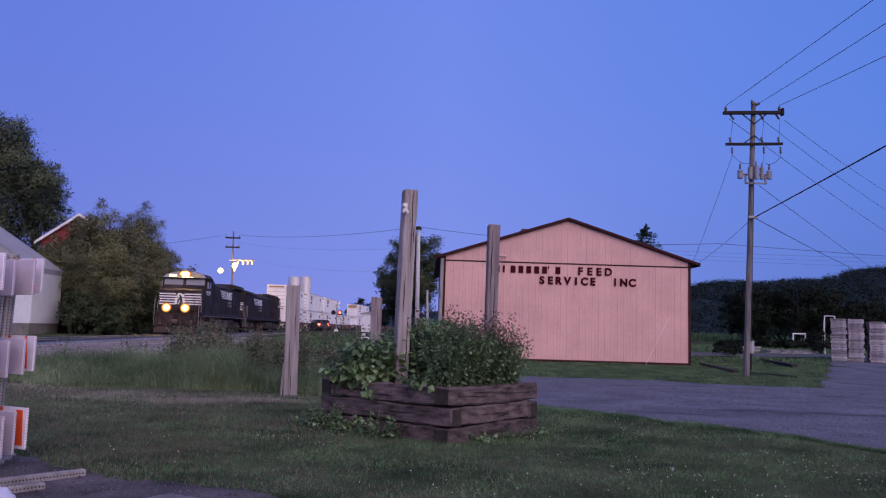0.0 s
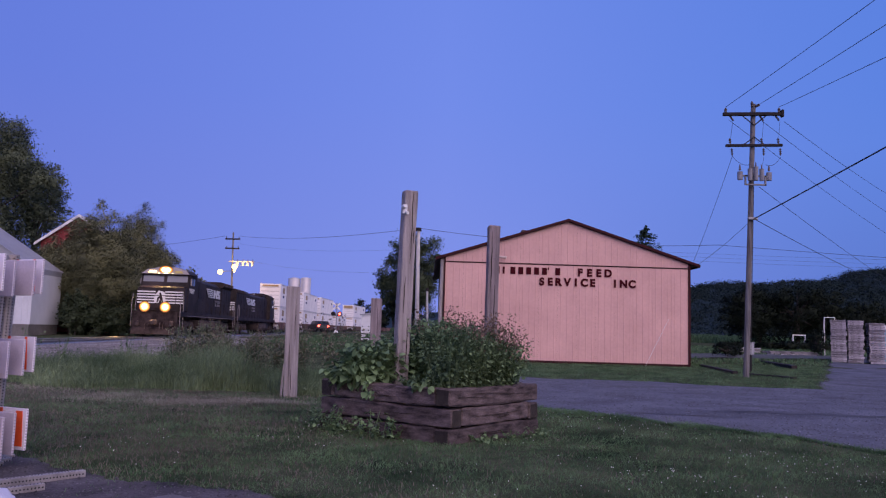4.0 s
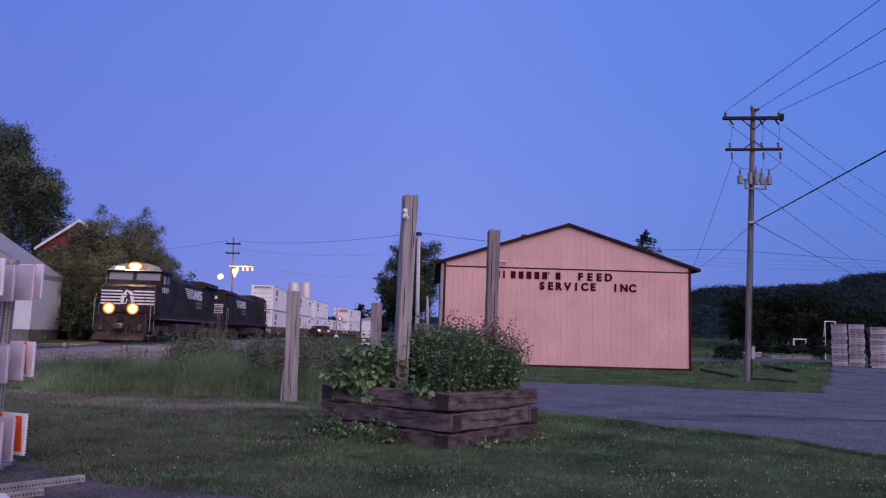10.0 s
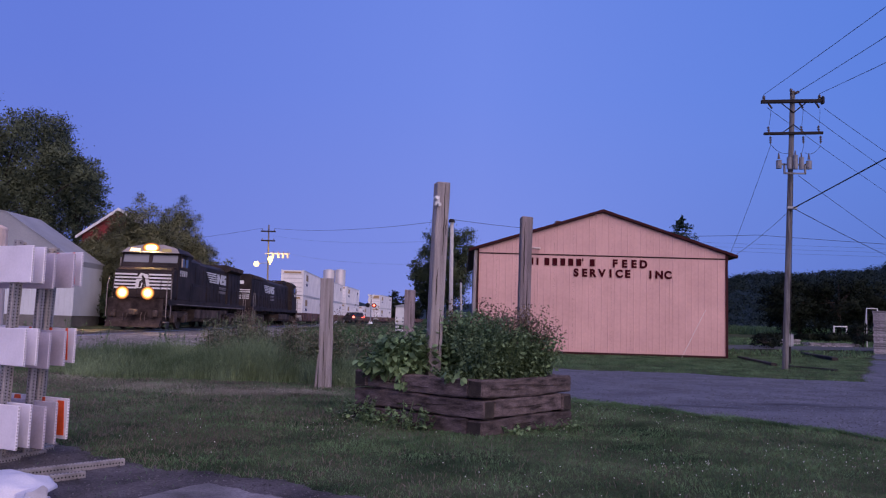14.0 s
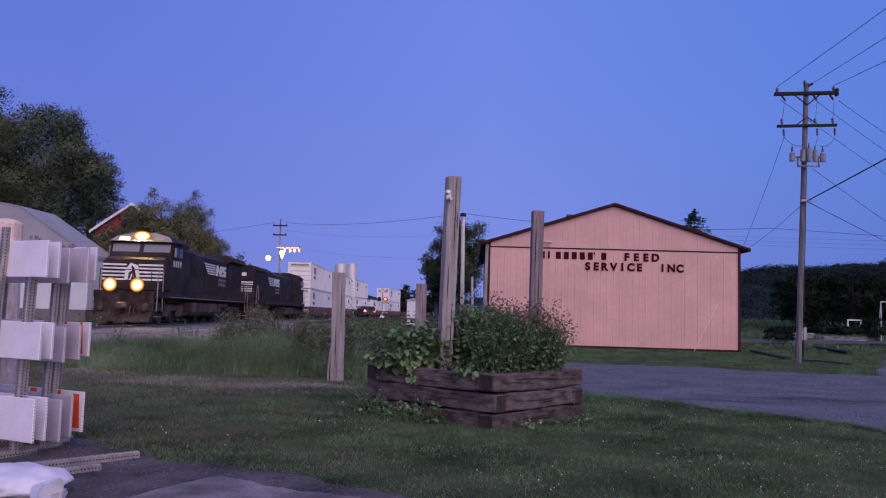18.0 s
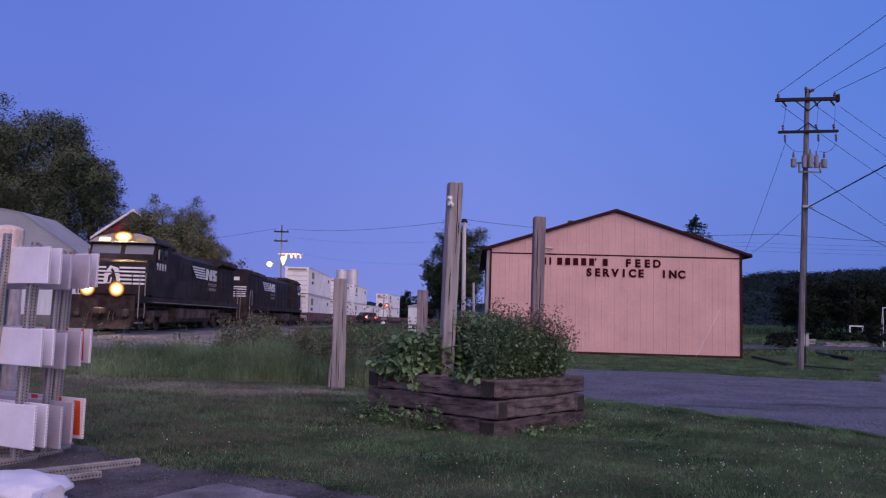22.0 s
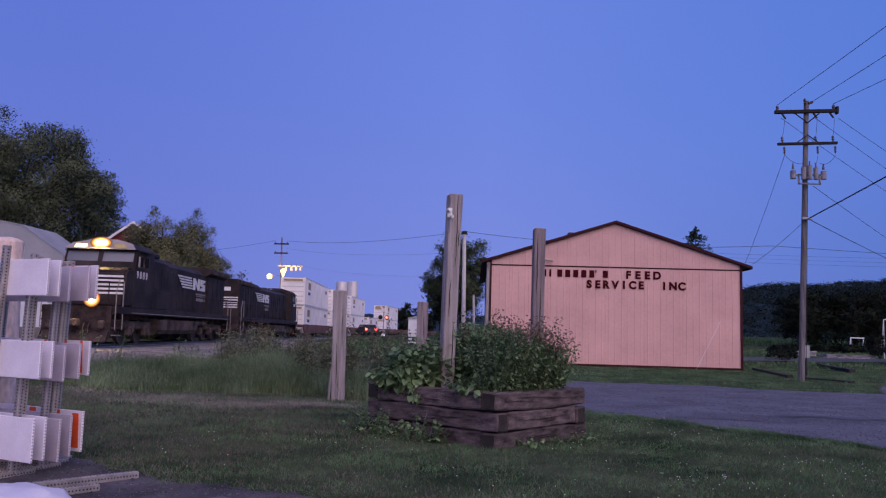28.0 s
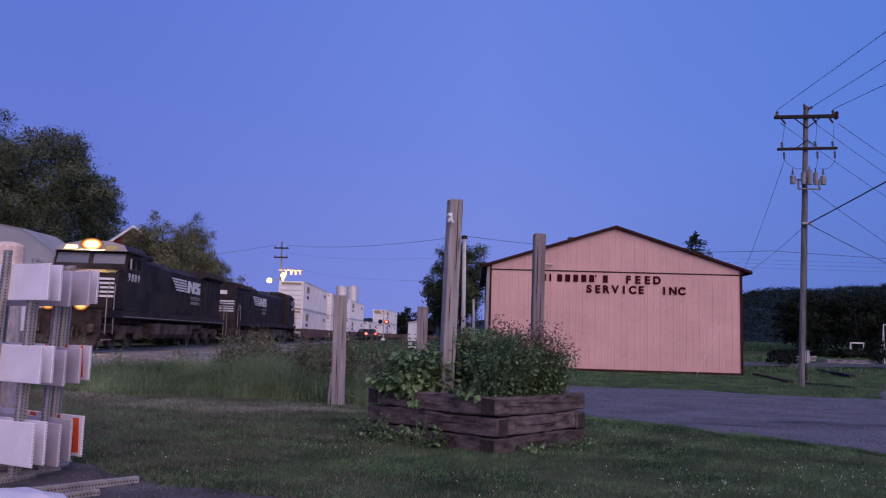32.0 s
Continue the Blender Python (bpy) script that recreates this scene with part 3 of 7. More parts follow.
def build_track():
    """Ballast bank, ties and two rails, each its own object."""
    ys = np.concatenate([np.arange(-30, 60, 1.0), np.arange(60, 330, 3.0)])
    prof = [(-4.0, -0.42), (-2.0, -0.20), (-1.2, -0.17), (0, -0.16), (1.2, -0.17), (2.0, -0.20), (4.0, -0.42)]
    v, f = [], []
    rng = np.random.default_rng(3)
    for y in ys:
        for px_, pz in prof:
            v.append((float(line_x(y)) + px_ + rng.uniform(-0.12, 0.12), y, RAIL_Z + pz + rng.uniform(-0.03, 0.03)))
    k = len(prof)
    for i in range(len(ys) - 1):
        for j in range(k - 1):
            a = i * k + j
            f.append((a, a + 1, a + k + 1, a + k))
    bed = tagged(new("ballast", raw("ballast", v, f, M_BALLAST)), "grey crushed stone railway bank", "ballast", kind="structure")
    # loose stones on the near shoulder
    n = 44000
    y = 13 + 49 * rng.random(n) ** 1.5
    off = rng.uniform(1.0, 6.4, n)
    z = np.maximum(RAIL_Z - np.interp(off, [1.0, 2.0, 4.0], [0.17, 0.20, 0.42]) + 0.01, ground_z(line_x(y) + off, y) + 0.03)
    c = np.stack([line_x(y) + off, y, z], 1)
    r = rng.uniform(0.025, 0.055, n)
    o = np.array([[1, 0, 0], [-0.6, 0.9, 0], [-0.5, -0.8, 0], [0, 0, 0.9]])
    ang = rng.uniform(0, math.tau, n)
    R = np.stack([np.stack([np.cos(ang), -np.sin(ang), 0 * ang], 1), np.stack([np.sin(ang), np.cos(ang), 0 * ang], 1), np.stack([0 * ang, 0 * ang, 1 + 0 * ang], 1)], 1)
    vv = (c[:, None, :] + np.einsum("nij,kj->nki", R, o) * r[:, None, None]).reshape(-1, 3)
    b = np.arange(n)[:, None] * 4
    ff = np.concatenate([b + np.array(t) for t in ((0, 1, 3), (1, 2, 3), (2, 0, 3))])
    st = part("stones", raw("stones", vv, ff, M_BALLAST), None, bed)
    tagged(st, kind="stuff")
    for side in (-0.755, 0.755):
        pts = [(float(line_x(q)) + side, q) for q in np.concatenate([np.arange(-30, 60, 4.0), np.arange(60, 330, 4.0)])]
        prof2 = [(-0.075, -0.17), (0.075, -0.17), (0.075, -0.155), (0.012, -0.13), (0.012, -0.04), (0.036, -0.03), (0.036, 0), (-0.036, 0), (-0.036, -0.03), (-0.012, -0.04), (-0.012, -0.13), (-0.075, -0.155)]
        v = [(x + a, q, RAIL_Z + b_) for x, q in pts for a, b_ in prof2]
        k = len(prof2)
        f = [(i * k + j, i * k + (j + 1) % k, (i + 1) * k + (j + 1) % k, (i + 1) * k + j) for i in range(len(pts) - 1) for j in range(k)]
        tagged(new("rail", raw("rail", v, f, M_RAIL)), "shiny-topped steel rail on dark ties", "rail", group="rails", kind="structure")
    me = mesh_of("tie", box(-1.3, 1.3, -0.11, 0.11, -0.18, 0, bevel=0.012), M_TIE)
    for i in range(150):
        y = 12 + i * 0.53
        ob = part("tie", me, None, bed)
        ob.matrix_world = pose(float(line_x(y)), y, RAIL_Z - 0.155, 0, 0, 4.3 + random.uniform(-1, 1))


build_track()


# ---- barn ----
def gable_poly(x0, x1, zc, slope, xm, z0):
    """Outline of a vertical siding strip from z0 up to the rake."""
    top = lambda x: zc - abs(x - xm) * slope
    pts = [(x0, z0), (x1, z0), (x1, top(x1))]
    if x0 < xm < x1:
        pts.append((xm, zc))
    pts.append((x0, top(x0)))
    return pts


def text_mesh(body, size, depth, material, bold=0.05):
    cu = bpy.data.curves.new("lettering", "FONT")
    cu.body, cu.size, cu.extrude, cu.offset = body, size, depth, bold * size
    ob = bpy.data.objects.new("tmp_text", cu)
    me = bpy.data.meshes.new_from_object(ob)
    bpy.data.objects.remove(ob)
    me.materials.clear()
    me.materials.append(material)
    return me


BARN = pose(0.10, 38.4, -0.22, 0, 0, 1.0)


def build_barn():
    W, D, E, PK = 12.06, 17.0, 5.02, 6.95     # width, depth, eave, peak
    slope = (PK - E) / (W / 2)
    barn = thing("feed_barn", "tan metal-sided feed barn with brown trim and low gable roof", "barn", BARN)
    core = [(0.06, 0), (W - 0.06, 0), (W - 0.06, E - 0.02), (W / 2, PK - 0.02), (0.06, E - 0.02)]
    part("wall_core", prism(core, 0.06, D - 0.06), M_CAPPED, barn)
    # ribbed siding sheets of the front, below and above the belt line
    n, zb = 13, 4.77
    sw = W / n
    def siding(x0, x1, low):
        pts = [(x0, 0.15), (x1, 0.15), (x1, zb), (x0, zb)] if low else gable_poly(x0, x1, PK, slope, W / 2, zb + 0.07)
        bm = prism(pts, 0.035, 0.06)
        for k in range(3):
            rx = x0 + (k + 0.5) * sw / 3
            zt = zb if low else PK - abs(rx - W / 2) * slope
            z0 = 0.15 if low else zb + 0.07
            if zt - z0 > 0.1:
                prism([(rx - 0.032, 0.037), (rx + 0.032, 0.037), (rx + 0.016, 0.024), (rx - 0.016, 0.024)], z0, zt, "z", bm)
        return bm
    for i in range(n):
        part("siding_panel", siding(i * sw + 0.003, (i + 1) * sw - 0.003, True), M_PINK, barn)
        if min(PK - abs(i * sw - W / 2) * slope, PK - abs((i + 1) * sw - W / 2) * slope) > zb + 0.08:
            part("gable_panel", siding(i * sw + 0.003, (i + 1) * sw - 0.003, False), M_PINK, barn)
    part("belt_trim", box(0, W, 0.005, 0.05, zb + 0.02, zb + 0.046), M_TRIM, barn, "thin brown belt trim")
    for x in (-0.03, W - 0.09):
        part("corner_trim", box(x + 0.03 if x < 0 else x - 0.02, x + 0.09, -0.01, 0.10, 0, E), M_TRIM, barn, "brown corner trim")
    part("base_board", box(0.1, W - 0.1, 0.04, 0.06, -0.06, 0.15), M_TRIM, barn)
    for x0, x1 in ((-0.02, 0.05), (W - 0.05, W + 0.02)):
        bm = box(x0, x1, 0.10, D, 0, E)
        part("side_wall", bm, M_CAPPED, barn, "shaded brown side wall")
    # roof in two slabs with overhang, fascia boards along the rakes
    ov, lift = 0.44, 0.05
    for s in (-1, 1):
        xe = W / 2 + s * (W / 2 + ov)
        ze = E - ov * slope
        pts = [(W / 2, PK + lift), (xe, ze + lift), (xe, ze + lift + 0.06), (W / 2, PK + lift + 0.06)]
        roof = part("roof_slope", prism(pts, -0.12, D + 0.4), M_ROOF, barn, "brown ribbed metal roof")
        fas = [(W / 2, PK + 0.005), (xe, ze + 0.005), (xe, ze + lift + 0.075), (W / 2, PK + lift + 0.075)]
        part("rake_fascia", prism(fas, -0.16, -0.12), M_TRIM, barn, "dark brown rake board")
        part("soffit", prism([(W / 2, PK - 0.02), (xe, ze - 0.02), (xe, ze + 0.0), (W / 2, PK)], -0.12, 0.03), M_TRIM, barn)
        part("eave_fascia", box(min(xe, xe - s * 0.05), max(xe, xe - s * 0.05), -0.12, D, ze - 0.02, ze + 0.05), M_TRIM, barn)
        for k in range(1, 11):
            xr = W / 2 + s * k * 0.6
            zr = PK + lift + 0.06 - k * 0.6 * slope
            part("roof_rib", prism([(xr - 0.03, zr - 0.005), (xr + 0.03, zr - 0.005), (xr + 0.012, zr + 0.03), (xr - 0.012, zr + 0.03)], -0.10, D + 0.38), M_ROOF, roof)
    part("roof_vent", box(3.9, 4.2, 1.5, 1.9, PK - 2.0 * slope, PK - 2.0 * slope + 0.36, bevel=0.04), M_ROOF, barn)
    # lettering: readable words, and plain bars for the owner's name
    for body, x, z, size in (("FEED", 6.62, 4.29, 0.50), ("SERVICE", 4.76, 3.80, 0.50), ("INC", 8.38, 3.80, 0.50)):
        spots = {"FEED": (6.50, 0.455), "SERVICE": (4.62, 0.415), "INC": (8.20, 0.42)}[body]
        for j, ch in enumerate(body):
            me = text_mesh(ch, size, 0.010, M_SIGN)
            xs = [v.co.x for v in me.vertices]
            ob = part("sign_letter", me, None, barn, "dark brown cut-out letter")
            wide = max(xs) - min(xs)
            ob.matrix_basis = Matrix.Translation((spots[0] + j * spots[1] + 0.15 - (max(xs) + min(xs)) / 2, 0.006, z)) @ pose(0, 0, 0, 90)
    name_x = 2.46
    for j in range(9):
        x = name_x + j * 0.385
        if j == 7:
            part("sign_bar", box(x - 0.10, x - 0.04, -0.006, 0.02, 4.53, 4.66), M_SIGN, barn)
            continue
        w = 0.10 if j == 1 else 0.24
        xx = x - (0.12 if j == 8 else 0)
        part("sign_bar", box(xx, xx + w, -0.006, 0.02, 4.29, 4.64, bevel=0.006), M_SIGN, barn, "dark brown plain bar")
    part("wall_lamp", rod((2.62, -0.15, 5.10), (3.0, -0.22, 5.06), 0.05, 0.07), M_BEIGE, barn, "small beige wall fitting")
    # long pole leaning on the front
    part("corner_pole", rod((-0.16, 0.1, 0), (-0.10, 0.1, E - 0.1), 0.09, 0.09), M_POST, barn)
    brace = tagged(new("leaning_batten", mesh_of("leaning_batten", rod((9.62, -0.75, 0.0), (10.98, -0.03, 2.32), 0.010, 0.010, 6), M_CONT_R)), "thin pale batten leaning on the barn wall", "batten")
    brace.matrix_world = BARN


build_barn()


# ---- planter with its posts ----
def post_mesh(w, d, h, chamfer, seed, lean=(0, 0)):
    bm = box(-w / 2, w / 2, -d / 2, d / 2, 0, h, bevel=chamfer)
    bmesh.ops.subdivide_edges(bm, edges=[e for e in bm.edges if abs(e.verts[0].co.z - e.verts[1].co.z) > h * 0.5], cuts=12, use_grid_fill=True)
    rng = random.Random(seed)
    for v in bm.verts:
        s = v.co.z / h
        v.co.x += lean[0] * s + rng.uniform(-1, 1) * 0.0035
        v.co.y += lean[1] * s + rng.uniform(-1, 1) * 0.0035
        if s > 0.99:
            v.co.z += rng.uniform(-0.006, 0.006)
    return bm


def timber_post(label, x, y, z, w, d, h, turn, seed, lean=(0, 0), checks=(), material=None, category="post"):
    ob = tagged(thing("timber_post", label, category, pose(x, y, z, 0, 0, turn)), group="old timber posts")
    part("shaft", post_mesh(w, d, h, 0.012, seed, lean), material or M_POST, ob)
    for cx, z0, z1 in checks:
        n = 7
        rng = random.Random(seed + int(z0 * 100))
        pts = []
        for i in range(n):
            s = i / (n - 1)
            zz = z0 + (z1 - z0) * s
            pts.append((cx + rng.uniform(-0.006, 0.006) + lean[0] * zz / h, zz, 0.0045 * math.sin(math.pi * s) + 0.0008))
        outline = [(p[0] - p[2], p[1]) for p in pts] + [(p[0] + p[2], p[1]) for p in reversed(pts)]
        bm = prism(outline[::-1], -d / 2 - 0.0045, -d / 2 + 0.02, "y")
        part("check", bm, M_CRACK, ob, "dark drying crack in the wood")
    return ob


PL_CORNER = Vector((0.131, 8.55, 0))
PL_A = Vector((-1.541, 1.15, 0)).normalized()       # along the long front side
PL_B = Vector((1.084, 1.35, 0)).normalized()        # along the short side
PL_LA, PL_LB = 1.93, 1.74


def tie_between(a, b, w, h, z, parent, seed, name="railway_tie", wood=None):
    """A rough-sawn timber from a to b, its top a little uneven."""
    a, b = Vector(a), Vector(b)
    L = (b - a).length
    bm = box(0, L, -w / 2, w / 2, 0, h, bevel=0.016)
    bmesh.ops.subdivide_edges(bm, edges=[e for e in bm.edges if abs(e.verts[0].co.x - e.verts[1].co.x) > L * 0.5], cuts=14, use_grid_fill=True)
    rng = random.Random(seed)
    ph = rng.uniform(0, 9)
    for v in bm.verts:
        v.co.y += rng.uniform(-0.008, 0.008)
        v.co.z += rng.uniform(-0.007, 0.007) + 0.008 * math.sin(v.co.x * 3 + ph)
    bm.normal_update()
    for f in bm.faces:
        if abs(f.normal.x) > 0.8:
            f.material_index = 1
    ob = part(name, mesh_of(name, bm, [wood or M_TIE_X, M_TIE_END]), None, parent)
    ang = math.degrees(math.atan2(b.y - a.y, b.x - a.x))
    ob.matrix_world = pose(a.x, a.y, z, 0, 0, ang)
    # splits along the grain
    for k in range(3):
        x0 = rng.uniform(0.1, L * 0.6)
        ln = rng.uniform(0.25, 0.7)
        zz = rng.uniform(h * 0.25, h * 0.75)
        s = prism([(x0, zz), (min(x0 + ln, L - 0.05) * 0.5 + x0 * 0.5, zz - 0.004), (min(x0 + ln, L - 0.05), zz + rng.uniform(-0.02, 0.02)), (min(x0 + ln, L - 0.05) * 0.4 + x0 * 0.6, zz + 0.003)], -w / 2 - 0.011, -w / 2 + 0.02)
        part("split", s, M_CRACK, ob)
    return ob


def build_planter():
    pl = thing("raised_planter", "raised planter bed of stacked weathered railway ties", "planter", Matrix.Translation(PL_CORNER))
    o, w = PL_CORNER, 0.20
    c = [o, o + PL_B * PL_LB, o + PL_B * PL_LB + PL_A * PL_LA, o + PL_A * PL_LA]   # near, right, back, left
    nA = (PL_A.cross(Vector((0, 0, 1)))).normalized()
    hs = [0.188, 0.194, 0.190]
    z = -0.03
    seed = 11
    for lay in range(3):
        for i in range(4):
            a, b = c[i], c[(i + 1) % 4]
            d = (b - a).normalized()
            inner = Vector((-d.y, d.x, 0))
            a2, b2 = a + inner * w / 2, b + inner * w / 2
            butt = (i + lay + 1) % 2
            a2 = a2 + d * (0.0 if butt else w + 0.006)
            if not butt:
                b2 = b2 - d * (w + 0.006)
            seed += 1
            tie_between(a2 - d * random.uniform(0, 0.03) * butt, b2 + d * random.uniform(0, 0.04) * butt, w, hs[lay], z, pl, seed)
        z += hs[lay] + 0.019
    inset = 0.18
    p = [c[0] + (PL_A + PL_B) * inset, c[1] + (PL_A - PL_B) * inset, c[2] - (PL_A + PL_B) * inset, c[3] + (PL_B - PL_A) * inset]
    soil = prism([(q.x - o.x, q.y - o.y) for q in p], -0.02, 0.52, "z")
    part("soil", soil, M_DIRT, pl, "dark soil under the plants")
    return c


PL_C = build_planter()
timber_post("tall square weathered grey timber post in the planter bed", -0.475, 9.62, 0.50, 0.165, 0.15, 2.40, 24, 4, (0.055, 0), [(0.02, 1.5, 2.38), (-0.03, 0.9, 1.35), (0.03, 0.3, 0.8), (0.05, 1.75, 1.95)])
timber_post("squared brown-grey timber post in the planter bed", 0.632, 10.15, 0.50, 0.144, 0.145, 2.07, 8, 5, (0.02, 0), [(0.02, 0.6, 1.3), (-0.03, 1.2, 2.0)], M_POST_D)
split_post = timber_post("split grey timber post standing in tall grass", -2.57, 13.9, -0.03, 0.235, 0.22, 1.93, 10, 6, (-0.03, 0), [(-0.04, 0.3, 1.0), (0.05, 0.9, 1.7), (0.0, 0.05, 0.5)])
timber_post("short dark timber post behind the planter", -1.63, 20.0, -0.05, 0.27, 0.25, 2.02, 5, 7, (0, 0), [(0.03, 1.0, 1.8)], M_POST_D)

part("splinter", prism([(-0.178, 0.0), (-0.140, 0.0), (-0.130, 0.35), (-0.112, 0.62), (-0.140, 0.58), (-0.165, 0.30)], -0.10, 0.06), M_POST, split_post, "pale sliver split from the post")


# ---- train ----
FRONT = [(0, 52.65), (1, 51.34), (2, 50.07), (3, 48.84), (4, 47.64), (5, 46.48), (6, 45.34), (7, 44.23), (8, 43.15), (9, 42.09), (10, 41.06), (11, 40.06), (12, 39.09), (13, 38.14), (14, 37.23), (15, 36.35), (16, 35.51), (17, 34.71), (18, 33.95), (19, 33.23), (20, 32.56), (21, 31.94), (22, 31.36), (23, 30.83), (24, 30.35), (25, 29.91), (26, 29.52), (27, 29.17), (28, 28.86), (29, 28.58), (30, 28.33), (31, 28.10), (32, 27.89)]


def front_y(t):
    return float(np.interp(t, [a for a, _ in FRONT], [b for _, b in FRONT]))


def on_track(y0, back):
    """The pose on the rails of a point that lies `back` metres behind the front at y0; its +y runs backwards along the train."""
    y = y0
    L = math.hypot(1, LINE_K)
    y = y0 + back / L
    if y > 90:
        # walk along the bend
        y = 90.0
        left = back - (90.0 - y0) * L
        while left > 0:
            s = (float(line_x(y + 0.5)) - float(line_x(y - 0.5)))
            step = min(left, 1.0)
            y += step / math.hypot(1, s)
            left -= step
    s = (float(line_x(y + 0.5)) - float(line_x(y - 0.5)))
    return pose(float(line_x(y)), y, RAIL_Z, 0, 0, math.degrees(math.atan2(-s, 1)))


def rail_rows(back):
    return [(t, on_track(y, back)) for t, y in FRONT]


MOVING = []          # (thing, metres behind the train's front)
WHEELS = []          # (wheelset, its place on the thing, radius)


def handrail(pts, r, parent, label="pale grab rail"):
    bm = None
    for a, b in zip(pts, pts[1:]):
        bm = rod(a, b, r, r, 6, bm)
    return part("handrail", bm, M_CHROME, parent, label)


def stripes(parent, x, y0, z0, n, w, h, pitch, slant, front=False):
    for i in range(n):
        z = z0 - i * pitch
        d = slant * i
        if front:
            bm = box(y0, y0 + w, x - 0.012, x + 0.012, z - h, z)
        else:
            bm = prism([(y0 + d, z), (y0 + w - slant * 0 + d, z), (y0 + w - slant + d, z - h), (y0 - slant * 0 + d, z - h)], x - 0.012, x + 0.012, "x")
        part("stripe", bm, M_WHITE, parent, "white painted stripe")


def bogie(loco, y, gap=2.0):
    tr = part("truck_frame", box(0.92, 1.16, y - gap - 0.75, y + gap + 0.75, 0.62, 0.98, bevel=0.06), M_GRIME, loco, "grimy three-axle truck frame")
    part("side_beam", box(-1.16, -0.92, y - gap - 0.75, y + gap + 0.75, 0.62, 0.98, bevel=0.06), M_GRIME, tr)
    part("bolster", box(-0.95, 0.95, y - 0.5, y + 0.5, 0.7, 1.15, bevel=0.04), M_GRIME, tr)
    for k in (-gap, 0, gap):
        for s in (-1, 1):
            part("axle_box", box(min(s * 1.02, s * 1.28), max(s * 1.02, s * 1.28), y + k - 0.22, y + k + 0.22, 0.34, 0.78, bevel=0.05), M_GRIME, tr)
            part("spring", rod((s * 1.12, y + k + 0.5, 0.5), (s * 1.12, y + k + 0.5, 0.85), 0.11, 0.11, 8), M_GRIME, tr)
        wheelset(loco, y + k, 0.53)
    part("brake_cylinder", rod((1.2, y - gap / 2 - 0.25, 0.8), (1.2, y - gap / 2 + 0.25, 0.8), 0.12, 0.12, 10), M_GRIME, tr)


WHEEL_MESH = {}


def wheelset(parent, y, r):
    if r not in WHEEL_MESH:
        bm = rod((-0.9, 0, 0), (0.9, 0, 0), 0.08, 0.08, 8)
        for s in (-1, 1):
            rod((s * 0.70, 0, 0), (s * 0.83, 0, 0), r, r, 24, bm)
            rod((s * 0.68, 0, 0), (s * 0.71, 0, 0), r + 0.025, r + 0.025, 24, bm)
            rod((s * 0.82, 0, 0), (s * 0.86, 0, 0), r * 0.3, r * 0.3, 12, bm)
            for a in range(6):
                q = a * math.tau / 6
                box(s * 0.83 - 0.01, s * 0.83 + 0.01, -0.03 + math.cos(q) * r * 0.6, 0.03 + math.cos(q) * r * 0.6, math.sin(q) * r * 0.6 - 0.03, math.sin(q) * r * 0.6 + 0.03, bm)
        WHEEL_MESH[r] = mesh_of("wheelset", bm, M_WHEEL)
    ob = part("wheelset", WHEEL_MESH[r], None, parent, "steel wheels on an axle")
    ob.location = (0, y, r)
    WHEELS.append((ob, y, r))
    return ob


